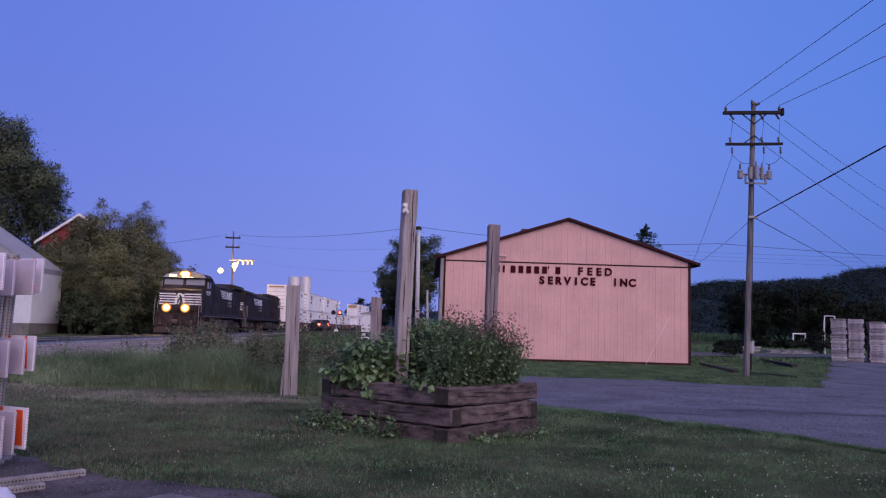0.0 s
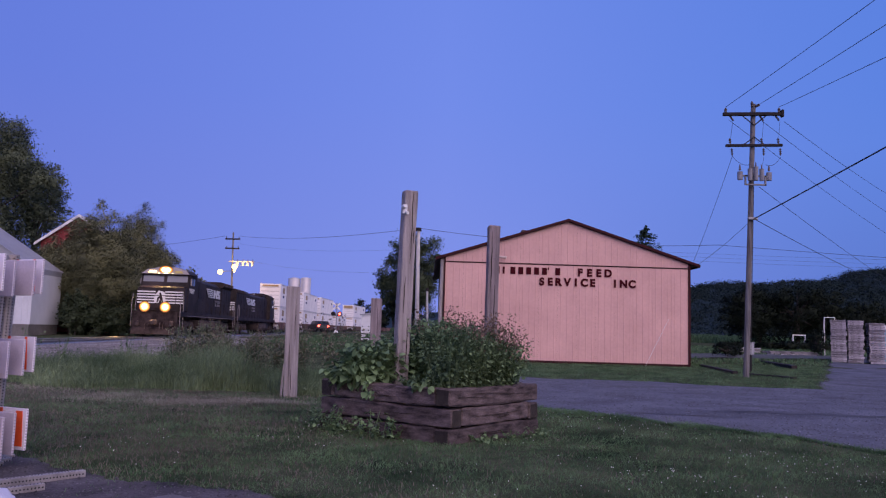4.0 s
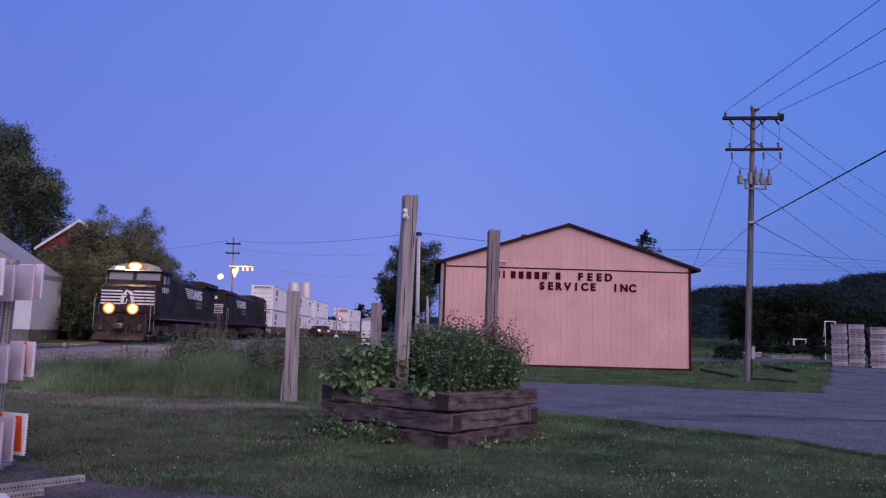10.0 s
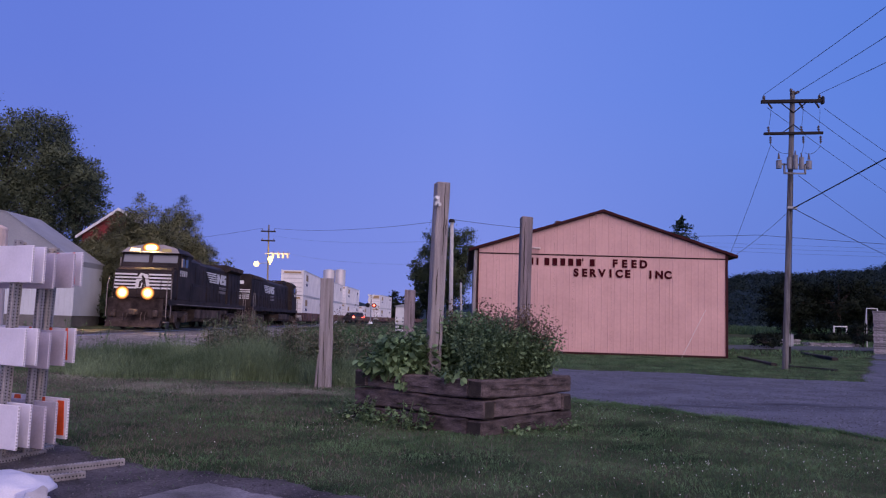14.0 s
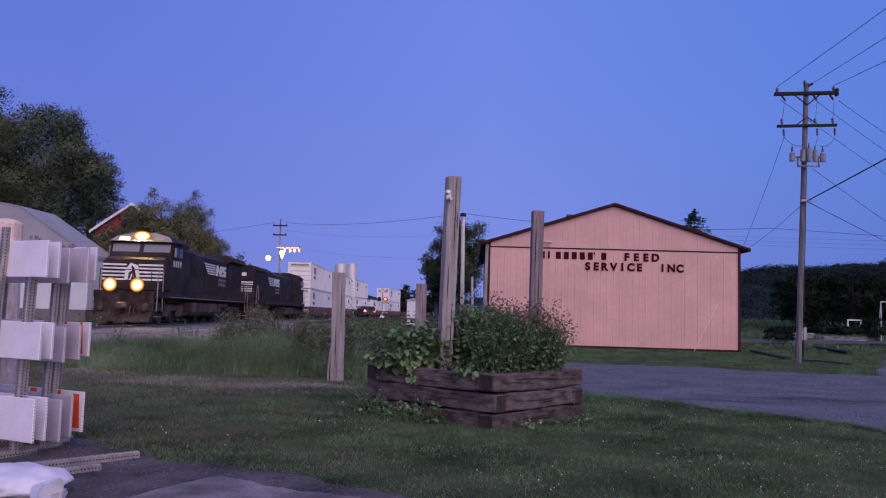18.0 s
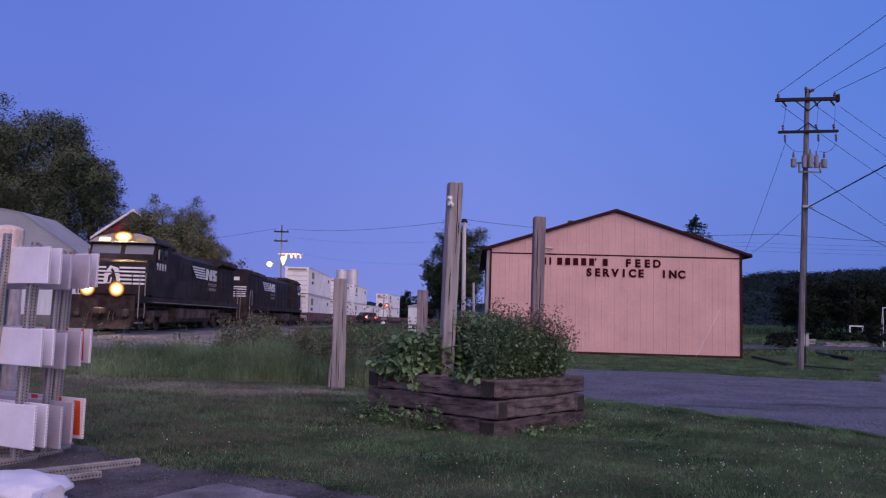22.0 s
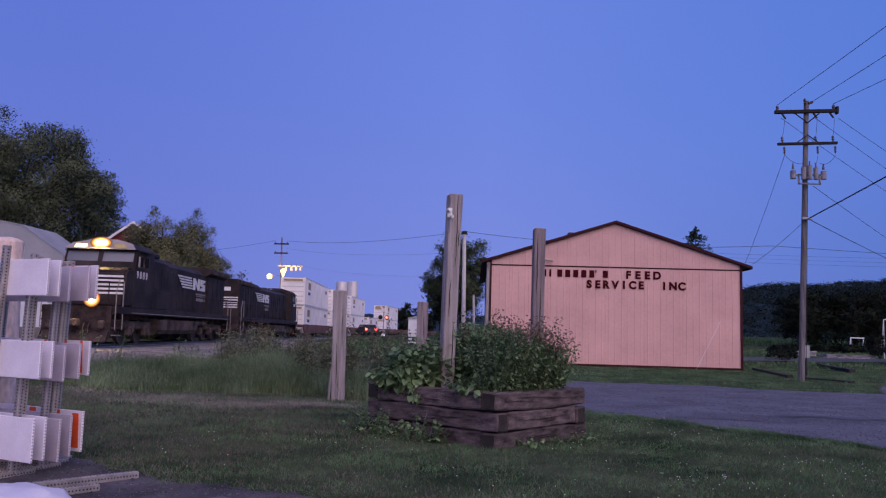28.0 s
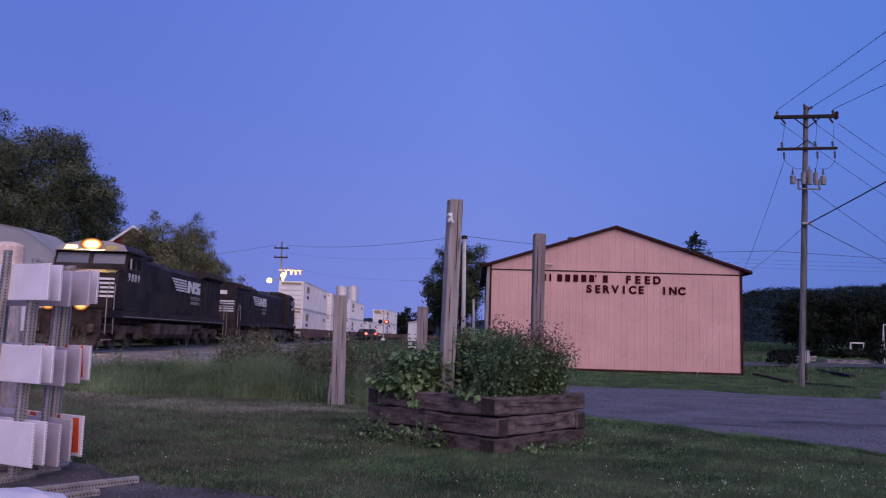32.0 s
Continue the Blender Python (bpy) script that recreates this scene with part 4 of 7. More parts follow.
def locomotive(label, back, lead, tail=0.0):
    """Six-axle road locomotive, nose at y = 0, length 22.2 m; lead: its lamps are lit."""
    lo = thing("locomotive", label, "locomotive", on_track(FRONT[0][1], back), group="locomotives")
    T = tail
    B = M_LOCO
    # frame, walkway and pilot
    part("underframe", box(-1.0, 1.0, 2.35, 21.4 + T, 1.05, 1.38, bevel=0.03), M_GRIME, lo)
    part("walkway", box(-1.53, 1.53, 2.45, 21.3 + T, 1.26, 1.56, bevel=0.015), B, lo)
    part("sill_stripe", box(1.532, 1.545, 4.0, 20.6 + T, 1.31, 1.345), M_CHROME, lo, "thin pale reflective sill line")
    for y, s in ((2.25, 1), (21.58 + T, -1)):
        plate = part("pilot", prism([(-1.38, 0.30), (1.38, 0.30), (1.38, 1.56), (-1.38, 1.56)], y - 0.05, y + 0.05), M_PILOT, lo, "dark grimy steel pilot plate")
        part("snow_plough", prism([(0.12 * -s, 0.12), (-0.42 * s, 0.12), (-0.12 * s, 0.55), (0.12 * s, 0.62)], -1.34, 1.34, "x"), M_PILOT, lo).location = (0, y, 0)
        part("coupler", box(-0.16, 0.16, min(y, y - 0.62 * s), max(y, y - 0.62 * s), 0.72, 1.02, bevel=0.05), M_GRIME, lo, "rusty knuckle coupler")
        for x in (-0.55, -0.35, 0.35, 0.55):
            part("air_hose", tube([(x, y - 0.08 * s, 0.85), (x, y - 0.2 * s, 0.7), (x, y - 0.22 * s, 0.45)], 0.03, 6), M_GRIME, lo)
        for sx in (-1, 1):
            for k in range(4):
                yy = y + s * 0.42
                part("step", box(min(sx * 1.1, sx * 1.52), max(sx * 1.1, sx * 1.52), yy - 0.35, yy + 0.30, 0.36 + k * 0.30, 0.40 + k * 0.30), M_CHROME if k == 0 else M_GRIME, lo)
            handrail([(sx * 1.5, y + s * 0.08, 0.6), (sx * 1.5, y + s * 0.08, 2.2), (sx * 1.5, y + s * 0.3, 2.62)], 0.022, lo)
            handrail([(sx * 1.5, y + s * 0.85, 0.6), (sx * 1.5, y + s * 0.80, 2.0), (sx * 1.45, y + s * 0.95, 2.62)], 0.022, lo)
        front = handrail([(-1.2, y + s * 0.02, 1.62), (-1.2, y + s * 0.02, 2.55), (1.2, y + s * 0.02, 2.55), (1.2, y + s * 0.02, 1.62)], 0.02, lo, "black end handrail")
        front.data.materials[0] = B
    # nose with slanted top, then the cab
    nose = prism([(3.10, 1.54), (4.15, 1.54), (4.15, 3.28), (3.5, 3.20), (3.20, 3.04)], -1.50, 1.50, "x")
    bmesh.ops.bevel(nose, geom=nose.edges[:], offset=0.10, segments=2, affect="EDGES", clamp_overlap=True)
    part("nose", nose, B, lo, "black short nose with white stripes")
    part("nose_door", box(-0.30, 0.30, 3.07, 3.12, 1.75, 2.98, bevel=0.02), B, lo)
    cab = prism([(3.95, 1.54), (6.4, 1.54), (6.4, 4.14), (4.25, 4.10), (3.9, 2.95)], -1.53, 1.53, "x")
    bmesh.ops.bevel(cab, geom=cab.edges[:], offset=0.05, segments=2, affect="EDGES", clamp_overlap=True)
    cab = part("cab", cab, B, lo)
    roof = prism([(-1.55, 4.03), (1.55, 4.03), (1.28, 4.32), (0.55, 4.52), (-0.55, 4.52), (-1.28, 4.32)], 4.02, 6.5)
    for v in roof.verts:
        if v.co.y < 5:
            v.co.y += (v.co.z - 4.03) * 1.1
    part("cab_roof", roof, B, cab, "black faceted cab roof")
    brow = prism([(-1.53, 4.03), (1.53, 4.03), (1.27, 4.31), (0.55, 4.50), (-0.55, 4.50), (-1.27, 4.31)], 3.985, 4.015)
    for v in brow.verts:
        v.co.y += (v.co.z - 4.03) * 1.1
    part("roof_brow", brow, mat_roof, cab, "pale front face of the cab roof")
    for x0, x1 in ((-1.42, -0.10), (0.10, 1.42)):
        wbm = box(x0, x1, -0.02, 0.02, 0, 0.46, bevel=0.01)
        wo = part("windshield", wbm, M_GLASS if not lead else M_WIND, cab, "dark windshield pane")
        wo.matrix_basis = pose(0, 4.075, 3.50, -18.4)
    for sx in (-1, 1):
        for y0, y1 in ((4.40, 4.95), (5.05, 5.65)):
            wf = part("side_window", box(min(sx * 1.52, sx * 1.56), max(sx * 1.52, sx * 1.56), y0, y1, 3.28, 3.84, bevel=0.01), M_GRIME, cab, "cab side window frame")
            part("pane", box(min(sx * 1.555, sx * 1.566), max(sx * 1.555, sx * 1.566), y0 + 0.06, y1 - 0.06, 3.34, 3.78), M_GLASS, wf)
        part("sun_shade", box(min(sx * 1.53, sx * 1.70), max(sx * 1.53, sx * 1.70), 4.5, 5.6, 3.97, 4.01), B, cab)
        part("mirror", box(min(sx * 1.58, sx * 1.66), max(sx * 1.58, sx * 1.66), 4.25, 4.29, 3.3, 3.75, bevel=0.01), M_CHROME, cab)
    # long hood in stepped sections
    hoods = [(6.4, 9.6, 1.12, 4.05), (9.6, 16.7 if T <= 0 else 18.2, 1.08 if lead else 1.16, 3.98), (16.7 if T <= 0 else 18.2, 20.9 + T, 1.16, 4.12)]
    for y0, y1, hw, ht in hoods:
        bm = prism([(-hw, 1.56), (hw, 1.56), (hw, ht - 0.22), (hw - 0.25, ht), (-hw + 0.25, ht), (-hw, ht - 0.22)], y0, y1 - 0.01)
        h = part("hood", bm, B, lo)
        k = int((y1 - y0) / 0.85)
        for j in range(k):
            yy = y0 + (j + 0.5) * (y1 - y0) / k
            for sx in (-1, 1):
                part("hood_door", box(min(sx * (hw - 0.004), sx * (hw + 0.025)), max(sx * (hw - 0.004), sx * (hw + 0.025)), yy - 0.37, yy + 0.37, 1.72, ht - 0.45, bevel=0.012), B, h)
    ww, wt = (1.42, 4.24) if lead else (1.24, 4.16)
    bm = prism([(-1.12, 3.72), (1.12, 3.72), (ww, wt - 0.36), (ww, wt - 0.10), (ww - 0.3, wt), (0.3 - ww, wt), (-ww, wt - 0.10), (-ww, wt - 0.36)], 16.6 + T, 20.7 + T)
    rd = part("radiator_wing", bm, B, lo, "overhanging radiator section")
    for j in range(9):
        for sx in (-1, 1):
            part("louvre", box(min(sx * (ww - 0.01), sx * (ww + 0.015)), max(sx * (ww - 0.01), sx * (ww + 0.015)), 16.7 + T + j * 0.44, 17.0 + T + j * 0.44, wt - 0.32, wt - 0.12), M_GRIME, rd)
    part("exhaust_outlet", box(-0.35, 0.35, 11.6, 12.6, 3.95, 4.25, bevel=0.04), M_GRIME, lo)
    part("brake_housing", box(-0.95, 0.95, 6.8, 8.8, 4.03, 4.28, bevel=0.06), B, lo)
    part("equipment_cabinet", box(0.9, 1.5, 6.5, 9.2, 1.56, 2.45, bevel=0.03), B, lo)
    horn = part("air_horn", rod((0.3, 7.4, 4.33), (0.3, 6.9, 4.36), 0.05, 0.11, 10), M_GREY, lo)
    part("antenna_dome", rod((-0.4, 5.6, 4.52), (-0.4, 5.6, 4.64), 0.18, 0.10, 12), M_WHITE, lo)
    # fuel tank and trucks
    tank = prism([(-1.35, 0.42), (1.35, 0.42), (1.50, 0.62), (1.50, 1.10), (-1.50, 1.10), (-1.50, 0.62)], 7.6, 13.9)
    part("fuel_tank", tank, M_GRIME, lo, "grimy black fuel tank")
    part("air_reservoir", rod((1.25, 14.2, 1.0), (1.25, 16.0, 1.0), 0.17, 0.17, 12), M_GRIME, lo)
    bogie(lo, 4.75)
    bogie(lo, 17.85 + T)
    # handrail along the walkway
    for sx in (-1, 1):
        for y in np.arange(6.9, 20.6 + T, 1.6):
            part("stanchion", rod((sx * 1.49, y, 1.56), (sx * 1.49, y, 2.52), 0.018, 0.018, 6), B, lo)
        part("long_rail", rod((sx * 1.49, 6.7, 2.52), (sx * 1.49, 20.8 + T, 2.52), 0.018, 0.018, 6), B, lo)
    # paint: nose stripes with the prancing shape as a plain patch, cab number, flank marks
    stripes(lo, 3.10, -1.44, 2.86, 5, 2.88, 0.085, 0.175, 0, True)
    part("nose_emblem", prism([(-0.36, 2.10), (-0.06, 2.10), (0.02, 2.42), (0.14, 2.10), (0.38, 2.10), (0.26, 2.80), (-0.10, 2.90), (-0.34, 2.56)], 3.045, 3.075), M_WHITE, lo, "plain white patch on the nose door")
    part("emblem_figure", prism([(-0.20, 2.14), (-0.10, 2.14), (-0.04, 2.40), (0.08, 2.30), (0.14, 2.14), (0.22, 2.14), (0.16, 2.42), (0.10, 2.66), (-0.02, 2.80), (-0.06, 2.70), (0.0, 2.56), (-0.16, 2.44)], 3.040, 3.046), B, lo, "plain black figure on the white patch")
    for sx in (1, -1):
        if lead:
            for j, ch in enumerate("9889"):
                me = text_mesh(ch, 0.46, 0.008, M_WHITE, 0.0)
                ob = part("cab_numeral", me, None, lo, "white cab numeral")
                ob.matrix_basis = pose(sx * 1.54, (4.28 if sx > 0 else 5.20) + sx * j * 0.36, 2.83, 90, 0, 90 * sx)
        else:
            part("number_bar", box(sx * 1.55 - 0.012, sx * 1.55 + 0.012, 4.3, 5.2, 2.93, 3.15), M_WHITE, lo, "plain white number bar")
        # flank mark: four slanted bars and two block shapes
        xf = sx * (1.135 if lead else 1.196)
        y1 = 13.25
        def flank(pts, title="white painted stripe", nm="stripe"):
            pts = [(11.15 + (0 if lead else 2.3 * sx) + (a - 11.0) * 1.22, 3.16 + (c - 3.21) * 0.82) for a, c in pts]
            pts = pts if sx > 0 else [(29.0 - a, c) for a, c in reversed(pts)]
            part(nm, prism(pts, xf - 0.012, xf + 0.012, "x"), M_WHITE, lo, title)
        for i in range(5):
            z, d = 3.60 - i * 0.165, 0.16 * i
            flank([(11.0 + d, z), (13.0 + d * 0.35, z), (13.0 + d * 0.35 - 0.05, z - 0.10), (11.0 + d + 0.08, z - 0.10)])
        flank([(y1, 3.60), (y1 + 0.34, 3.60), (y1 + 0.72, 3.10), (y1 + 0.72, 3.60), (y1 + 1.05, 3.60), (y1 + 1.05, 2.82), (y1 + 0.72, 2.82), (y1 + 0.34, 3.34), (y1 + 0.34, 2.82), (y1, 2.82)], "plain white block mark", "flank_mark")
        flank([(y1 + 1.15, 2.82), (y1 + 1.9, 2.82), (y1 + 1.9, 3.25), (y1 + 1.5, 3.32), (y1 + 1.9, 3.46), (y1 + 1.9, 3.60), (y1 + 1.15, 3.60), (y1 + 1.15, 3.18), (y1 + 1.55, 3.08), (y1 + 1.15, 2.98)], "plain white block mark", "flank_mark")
        for z in (2.50, 2.24):
            part("lettering_bar", box(xf - 0.012, xf + 0.012, *((14.5, 16.3) if sx > 0 else (12.7, 14.5) if lead else (15.0, 16.8)), z, z + 0.17), M_CHROME, lo, "faded white lettering bar")
    if not lead:
        stripes(lo, 20.915 + T, -1.08, 2.92, 5, 2.16, 0.09, 0.165, 0, True)
        part("number_bar", box(-0.55, 0.55, 20.88 + T, 20.93 + T, 3.34, 3.60), M_WHITE, lo, "plain white number bar")
    # lamps
    head = part("headlight_housing", box(-0.36, 0.36, 4.10, 4.44, 4.16, 4.46, bevel=0.03), M_GREY, lo)
    if lead:
        # wide disc behind the lenses, added to show the headlight's bloom
        bowl = rod((0, 4.073, 4.30), (0, 4.10, 4.30), 0.26, 0.22, 24)
        for v in bowl.verts:
            v.co.x *= 1.8
        part("reflector", bowl, M_BLOOM_TOP, head, "oversized glowing lamp bowl with painted warm bloom")
    for x in (-0.15, 0.15):
        part("headlight", rod((x, 4.068, 4.30), (x, 4.072, 4.30), 0.12, 0.12, 20), M_HEAD if lead else M_GLASS, head, "bright warm headlight lens" if lead else "")
        if lead:
            part("bulb", rod((x, 4.062, 4.30), (x, 4.066, 4.30), 0.05, 0.05, 14), M_BEAM, head, "blinding lamp bulb")
    for x in (-0.86, 0.86):
        nb = part("number_board", prism([(x - 0.26, 4.09), (x + 0.26, 4.09), (x + 0.26 - (0.1 if x > 0 else 0), 4.25), (x - 0.26 + (0.1 if x < 0 else 0), 4.25)], 4.02, 4.13), (M_BOARD if x < 0 else M_BOARD_DIM) if lead else M_GLASS, lo)
    for x in (-0.63, 0.63):
        hs = part("ditch_housing", rod((x, 2.06, 1.83), (x, 2.41, 1.83), 0.21, 0.16, 16), M_GREY, lo)
        part("ditch_light", rod((x, 2.030, 1.83), (x, 2.034, 1.83), 0.15, 0.15, 20), M_DITCH if lead else M_GLASS, hs, "bright warm ditch light lens" if lead else "")
        if lead:
            part("bulb", rod((x, 2.024, 1.83), (x, 2.028, 1.83), 0.06, 0.06, 14), M_BEAM, hs, "blinding lamp bulb")
        if lead:
            # disc wider than the housing, glowing as the ditch lamp's bloom
            part("reflector", rod((x, 2.035, 1.83), (x, 2.10, 1.83), 0.34, 0.24, 24), M_BLOOM_L if x < 0 else M_BLOOM_R, hs, "oversized glowing lamp bowl with painted warm bloom")
        part("ditch_post", box(x - 0.06, x + 0.06, 2.30, 2.42, 1.54, 1.72), M_GRIME, lo)
    return lo


mat_roof = mat("pale_cab_roof", (0.30, 0.27, 0.25), 0.6, 0.2, 1.5, 15, 0.05)
M_WIND = bpy.data.materials.new("windshield_glass")
M_WIND.use_nodes = True
M_WIND.node_tree.nodes["Principled BSDF"].inputs["Base Color"].default_value = (0.14, 0.15, 0.18, 1)
M_WIND.node_tree.nodes["Principled BSDF"].inputs["Roughness"].default_value = 0.12

lead = locomotive("black freight locomotive with white nose stripes and lit headlights", 0.0, True, -0.4)
MOVING.append((lead, 0.0, False))
second = locomotive("black freight locomotive coupled behind, running backwards", 49.7, False, 4.2)
MOVING.append((second, 49.7, True))


def container(length, back, z, label):
    """Corrugated box with corner posts, rails, end ribs and small decals; its front end at y = 0."""
    co = thing("container", label, "container", on_track(FRONT[0][1], back) @ Matrix.Translation((0, 0, z)), group="containers on the train")
    w, h = 1.295, 2.88
    part("shell", box(-w + 0.04, w - 0.04, 0.04, length - 0.04, 0.05, h - 0.04), M_CONT, co)
    for sx in (-1, 1):
        for y in (0, length - 0.16):
            part("corner_post", box(min(sx * w, sx * (w - 0.16)), max(sx * w, sx * (w - 0.16)), y, y + 0.16, 0, h, bevel=0.01), M_CONT, co)
        for z0 in (0, h - 0.12):
            part("side_rail", box(min(sx * w, sx * (w - 0.08)), max(sx * w, sx * (w - 0.08)), 0.1, length - 0.1, z0, z0 + 0.12), M_CONT_R, co)
        bm = None
        n = int(length / 0.6)
        for k in range(n):
            y = 0.3 + k * (length - 0.6) / n
            bm = box(min(sx * (w - 0.045), sx * (w - 0.015)), max(sx * (w - 0.045), sx * (w - 0.015)), y, y + 0.26, 0.12, h - 0.12, bm)
        part("side_ribs", bm, M_CONT, co)
    for k in range(5):
        part("end_rib", box(-w + 0.18, w - 0.18, 0.012, 0.05, 0.35 + k * 0.5, 0.47 + k * 0.5, bevel=0.01), M_CONT_R, co)
    part("decal", box(w - 0.012, w + 0.004, 2.2, 3.9, 1.75, 2.45), M_DECAL, co, "small tan decal")
    part("decal", box(w - 0.012, w + 0.004, 2.2, 3.7, 1.15, 1.45), M_DECAL_B, co, "small blue decal")
    part("decal", box(w - 0.012, w + 0.004, length - 3.2, length - 2.0, 1.9, 2.3), M_DECAL_B, co, "small blue decal")
    part("decal", box(-1.0, 1.0, -0.004, 0.02, 2.50, 2.70), M_DECAL, co, "small tan decal")
    return co


def well_car(back, length, w0, w1):
    """Low well car: two side sills, end platforms, trucks; the well lies from w0 to w1."""
    car = thing("well_car", "reddish-brown intermodal well car", "rail car", on_track(FRONT[0][1], back), group="well cars")
    for sx in (-1, 1):
        x0, x1 = sorted((sx * 1.36, sx * 1.50))
        part("side_sill", prism([(w0 - 0.8, 1.0), (w0, 0.45), (w1, 0.45), (w1 + 0.8, 1.0), (w1 + 0.8, 1.35), (w0 - 0.8, 1.35)], x0, x1, "x"), M_WELL, car)
        for k in range(8):
            y = w0 + 0.6 + k * (w1 - w0 - 1.2) / 7
            part("sill_rib", box(min(sx * 1.49, sx * 1.54), max(sx * 1.49, sx * 1.54), y - 0.06, y + 0.06, 0.5, 1.3), M_WELL, car)
    part("floor", box(-1.36, 1.36, w0, w1, 0.36, 0.44), M_WELL, car)
    for y0, y1 in ((0.4, w0 - 0.3), (w1 + 0.3, length - 0.4)):
        part("end_platform", box(-1.45, 1.45, y0, y1, 1.05, 1.30, bevel=0.02), M_WELL, car)
        tf = part("truck_frame", box(-1.15, 1.15, (y0 + y1) / 2 - 1.1, (y0 + y1) / 2 + 1.1, 0.45, 0.75, bevel=0.05), M_GRIME, car)
        for d in (-0.9, 0.9):
            wheelset(car, (y0 + y1) / 2 + d, 0.46)
    for y0, y1 in ((-0.2, 0.5), (length - 0.5, length + 0.2)):
        part("coupler", box(-0.15, 0.15, y0, y1, 0.75, 1.0, bevel=0.04), M_GRIME, car)
    return car


CARS = [(48.4, 25.6, 52.7, 72.2, 2), (74.3, 18.6, 75.6, 91.8, 2), (93.2, 18.6, 94.5, 110.7, 2), (112.1, 20.6, 114.5, 126.7, 1), (133.0, 19.6, 135.4, 151.6, 2), (153.0, 19.6, 155.4, 171.6, 0), (173.0, 19.6, 175.4, 191.6, 0), (193.0, 19.6, 195.4, 211.6, 0)]
for c_back, c_len, c0, c1, stack in CARS:
    MOVING.append((well_car(c_back, c_len, c0 - c_back - 0.2, c1 - c_back + 0.2), c_back, False))
    if stack:
        MOVING.append((container(c1 - c0, c0, 0.44, "white corrugated container low in a well car"), c0, False))
    if stack > 1:
        upper = container(c1 - c0, c0, 3.34, "white corrugated container stacked on another")
        MOVING.append((upper, c0, False))
        if c0 > 130:
            part("end_panel", box(-1.0, 1.0, -0.012, 0.02, 2.05, 2.62, bevel=0.01), M_DECAL, upper, "tan panel across the container end")


# ---- utility poles and cables ----
def insulator(a, b, r, parent, name="insulator"):
    """Stacked glazed sheds along a short line."""
    a, b = Vector(a), Vector(b)
    bm = rod(a, b, r * 0.35, r * 0.35, 8)
    for k in range(3):
        c = a.lerp(b, 0.2 + 0.28 * k)
        d = (b - a).normalized() * 0.02
        rod(c - d, c + d, r, r * 0.7, 10, bm)
    return part(name, bm, M_CERAMIC, parent)


def build_pole():
    x, y, z0 = 11.33, 29.5, -0.24
    po = thing("utility_pole", "tall weathered wooden utility pole with two crossarms and transformer cut-outs", "utility pole", pose(x, y, z0))
    lean = 0.38 / 10.3
    at = lambda z: (lean * z, 0, z)
    part("pole_shaft", rod((0, 0, 0), at(10.42), 0.108, 0.088, 14), M_POLE, po)
    zt = 9.99
    part("top_crossarm", box(-0.83, 1.43, -0.19, -0.07, zt - 0.06, zt + 0.07, bevel=0.015), M_ARM, po, "heavy dark top crossarm")
    part("arm_end", box(1.37, 1.48, -0.22, -0.04, zt - 0.12, zt + 0.17, bevel=0.03), M_ARM, po)
    for s in (-1, 1):
        part("arm_brace", rod((0.37 + s * 0.45, -0.10, zt - 0.05), (0.37, -0.10, zt - 0.42), 0.022, 0.022, 6), M_ARM, po)
    for dx in (-0.73, 1.31):
        insulator((dx, -0.13, zt + 0.06), (dx, -0.13, zt + 0.25), 0.06, po)
    insulator((0.30, -0.1, 10.3), (0.28, -0.1, 10.5), 0.06, po)
    insulator((0.42, -0.1, 10.3), (0.60, -0.1, 10.38), 0.06, po)
    zl = 8.78
    part("lower_crossarm", box(-0.74, 1.42, -0.18, -0.08, zl - 0.05, zl + 0.05, bevel=0.012), M_ARM, po, "dark lower crossarm")
    part("arm_brace", rod((-0.1, -0.1, zl), (0.32, -0.1, zl + 0.3), 0.02, 0.02, 6), M_ARM, po)
    part("arm_brace", rod((0.8, -0.1, zl), (0.34, -0.1, zl + 0.35), 0.02, 0.02, 6), M_ARM, po)
    for dx in (-0.58, 0.62, 1.25):
        insulator((dx, -0.13, zl + 0.28), (dx + 0.02, -0.16, zl - 0.05), 0.055, po, "fuse_cutout")
        insulator((dx + 0.05, -0.2, zl - 0.12), (dx + 0.06, -0.2, zl - 0.42), 0.05, po, "fuse_cutout")
        part("jumper_wire", tube(sag((dx + 0.02, -0.16, zl + 0.3), (dx * 0.98 + 0.1, -0.14, zt - 0.3), 0.05, 5), 0.008, 4), M_WIRE, po)
        part("jumper_wire", tube(sag((dx + 0.06, -0.2, zl - 0.45), (0.30 + dx * 0.3, -0.35, 8.0), 0.15, 6), 0.008, 4), M_WIRE, po)
        part("strain_insulator", rod((dx * 0.95, -0.10, zt - 0.06), (dx * 0.95 + 0.16, -0.02, zt - 0.22), 0.035, 0.035, 8), M_CERAMIC, po)
    # cluster bracket with three small cans and two arresters
    rk = part("cluster_rack", box(-0.25, 0.84, -0.30, -0.22, 7.55, 7.60), M_CAN, po, "grey transformer cluster rack")
    part("rack_arm", box(-0.05, 0.72, -0.30, -0.22, 7.22, 7.27), M_CAN, rk)
    for dx in (-0.05, 0.70):
        part("rack_arm", box(dx - 0.025, dx + 0.025, -0.30, -0.22, 7.22, 7.6), M_CAN, rk)
    for dx, h, r in ((0.08, 0.44, 0.085), (0.30, 0.52, 0.088), (0.52, 0.44, 0.085)):
        can = part("transformer_can", rod((dx, -0.38, 7.38), (dx, -0.38, 7.38 + h), r, r, 14), M_CAN, po, "small grey transformer can")
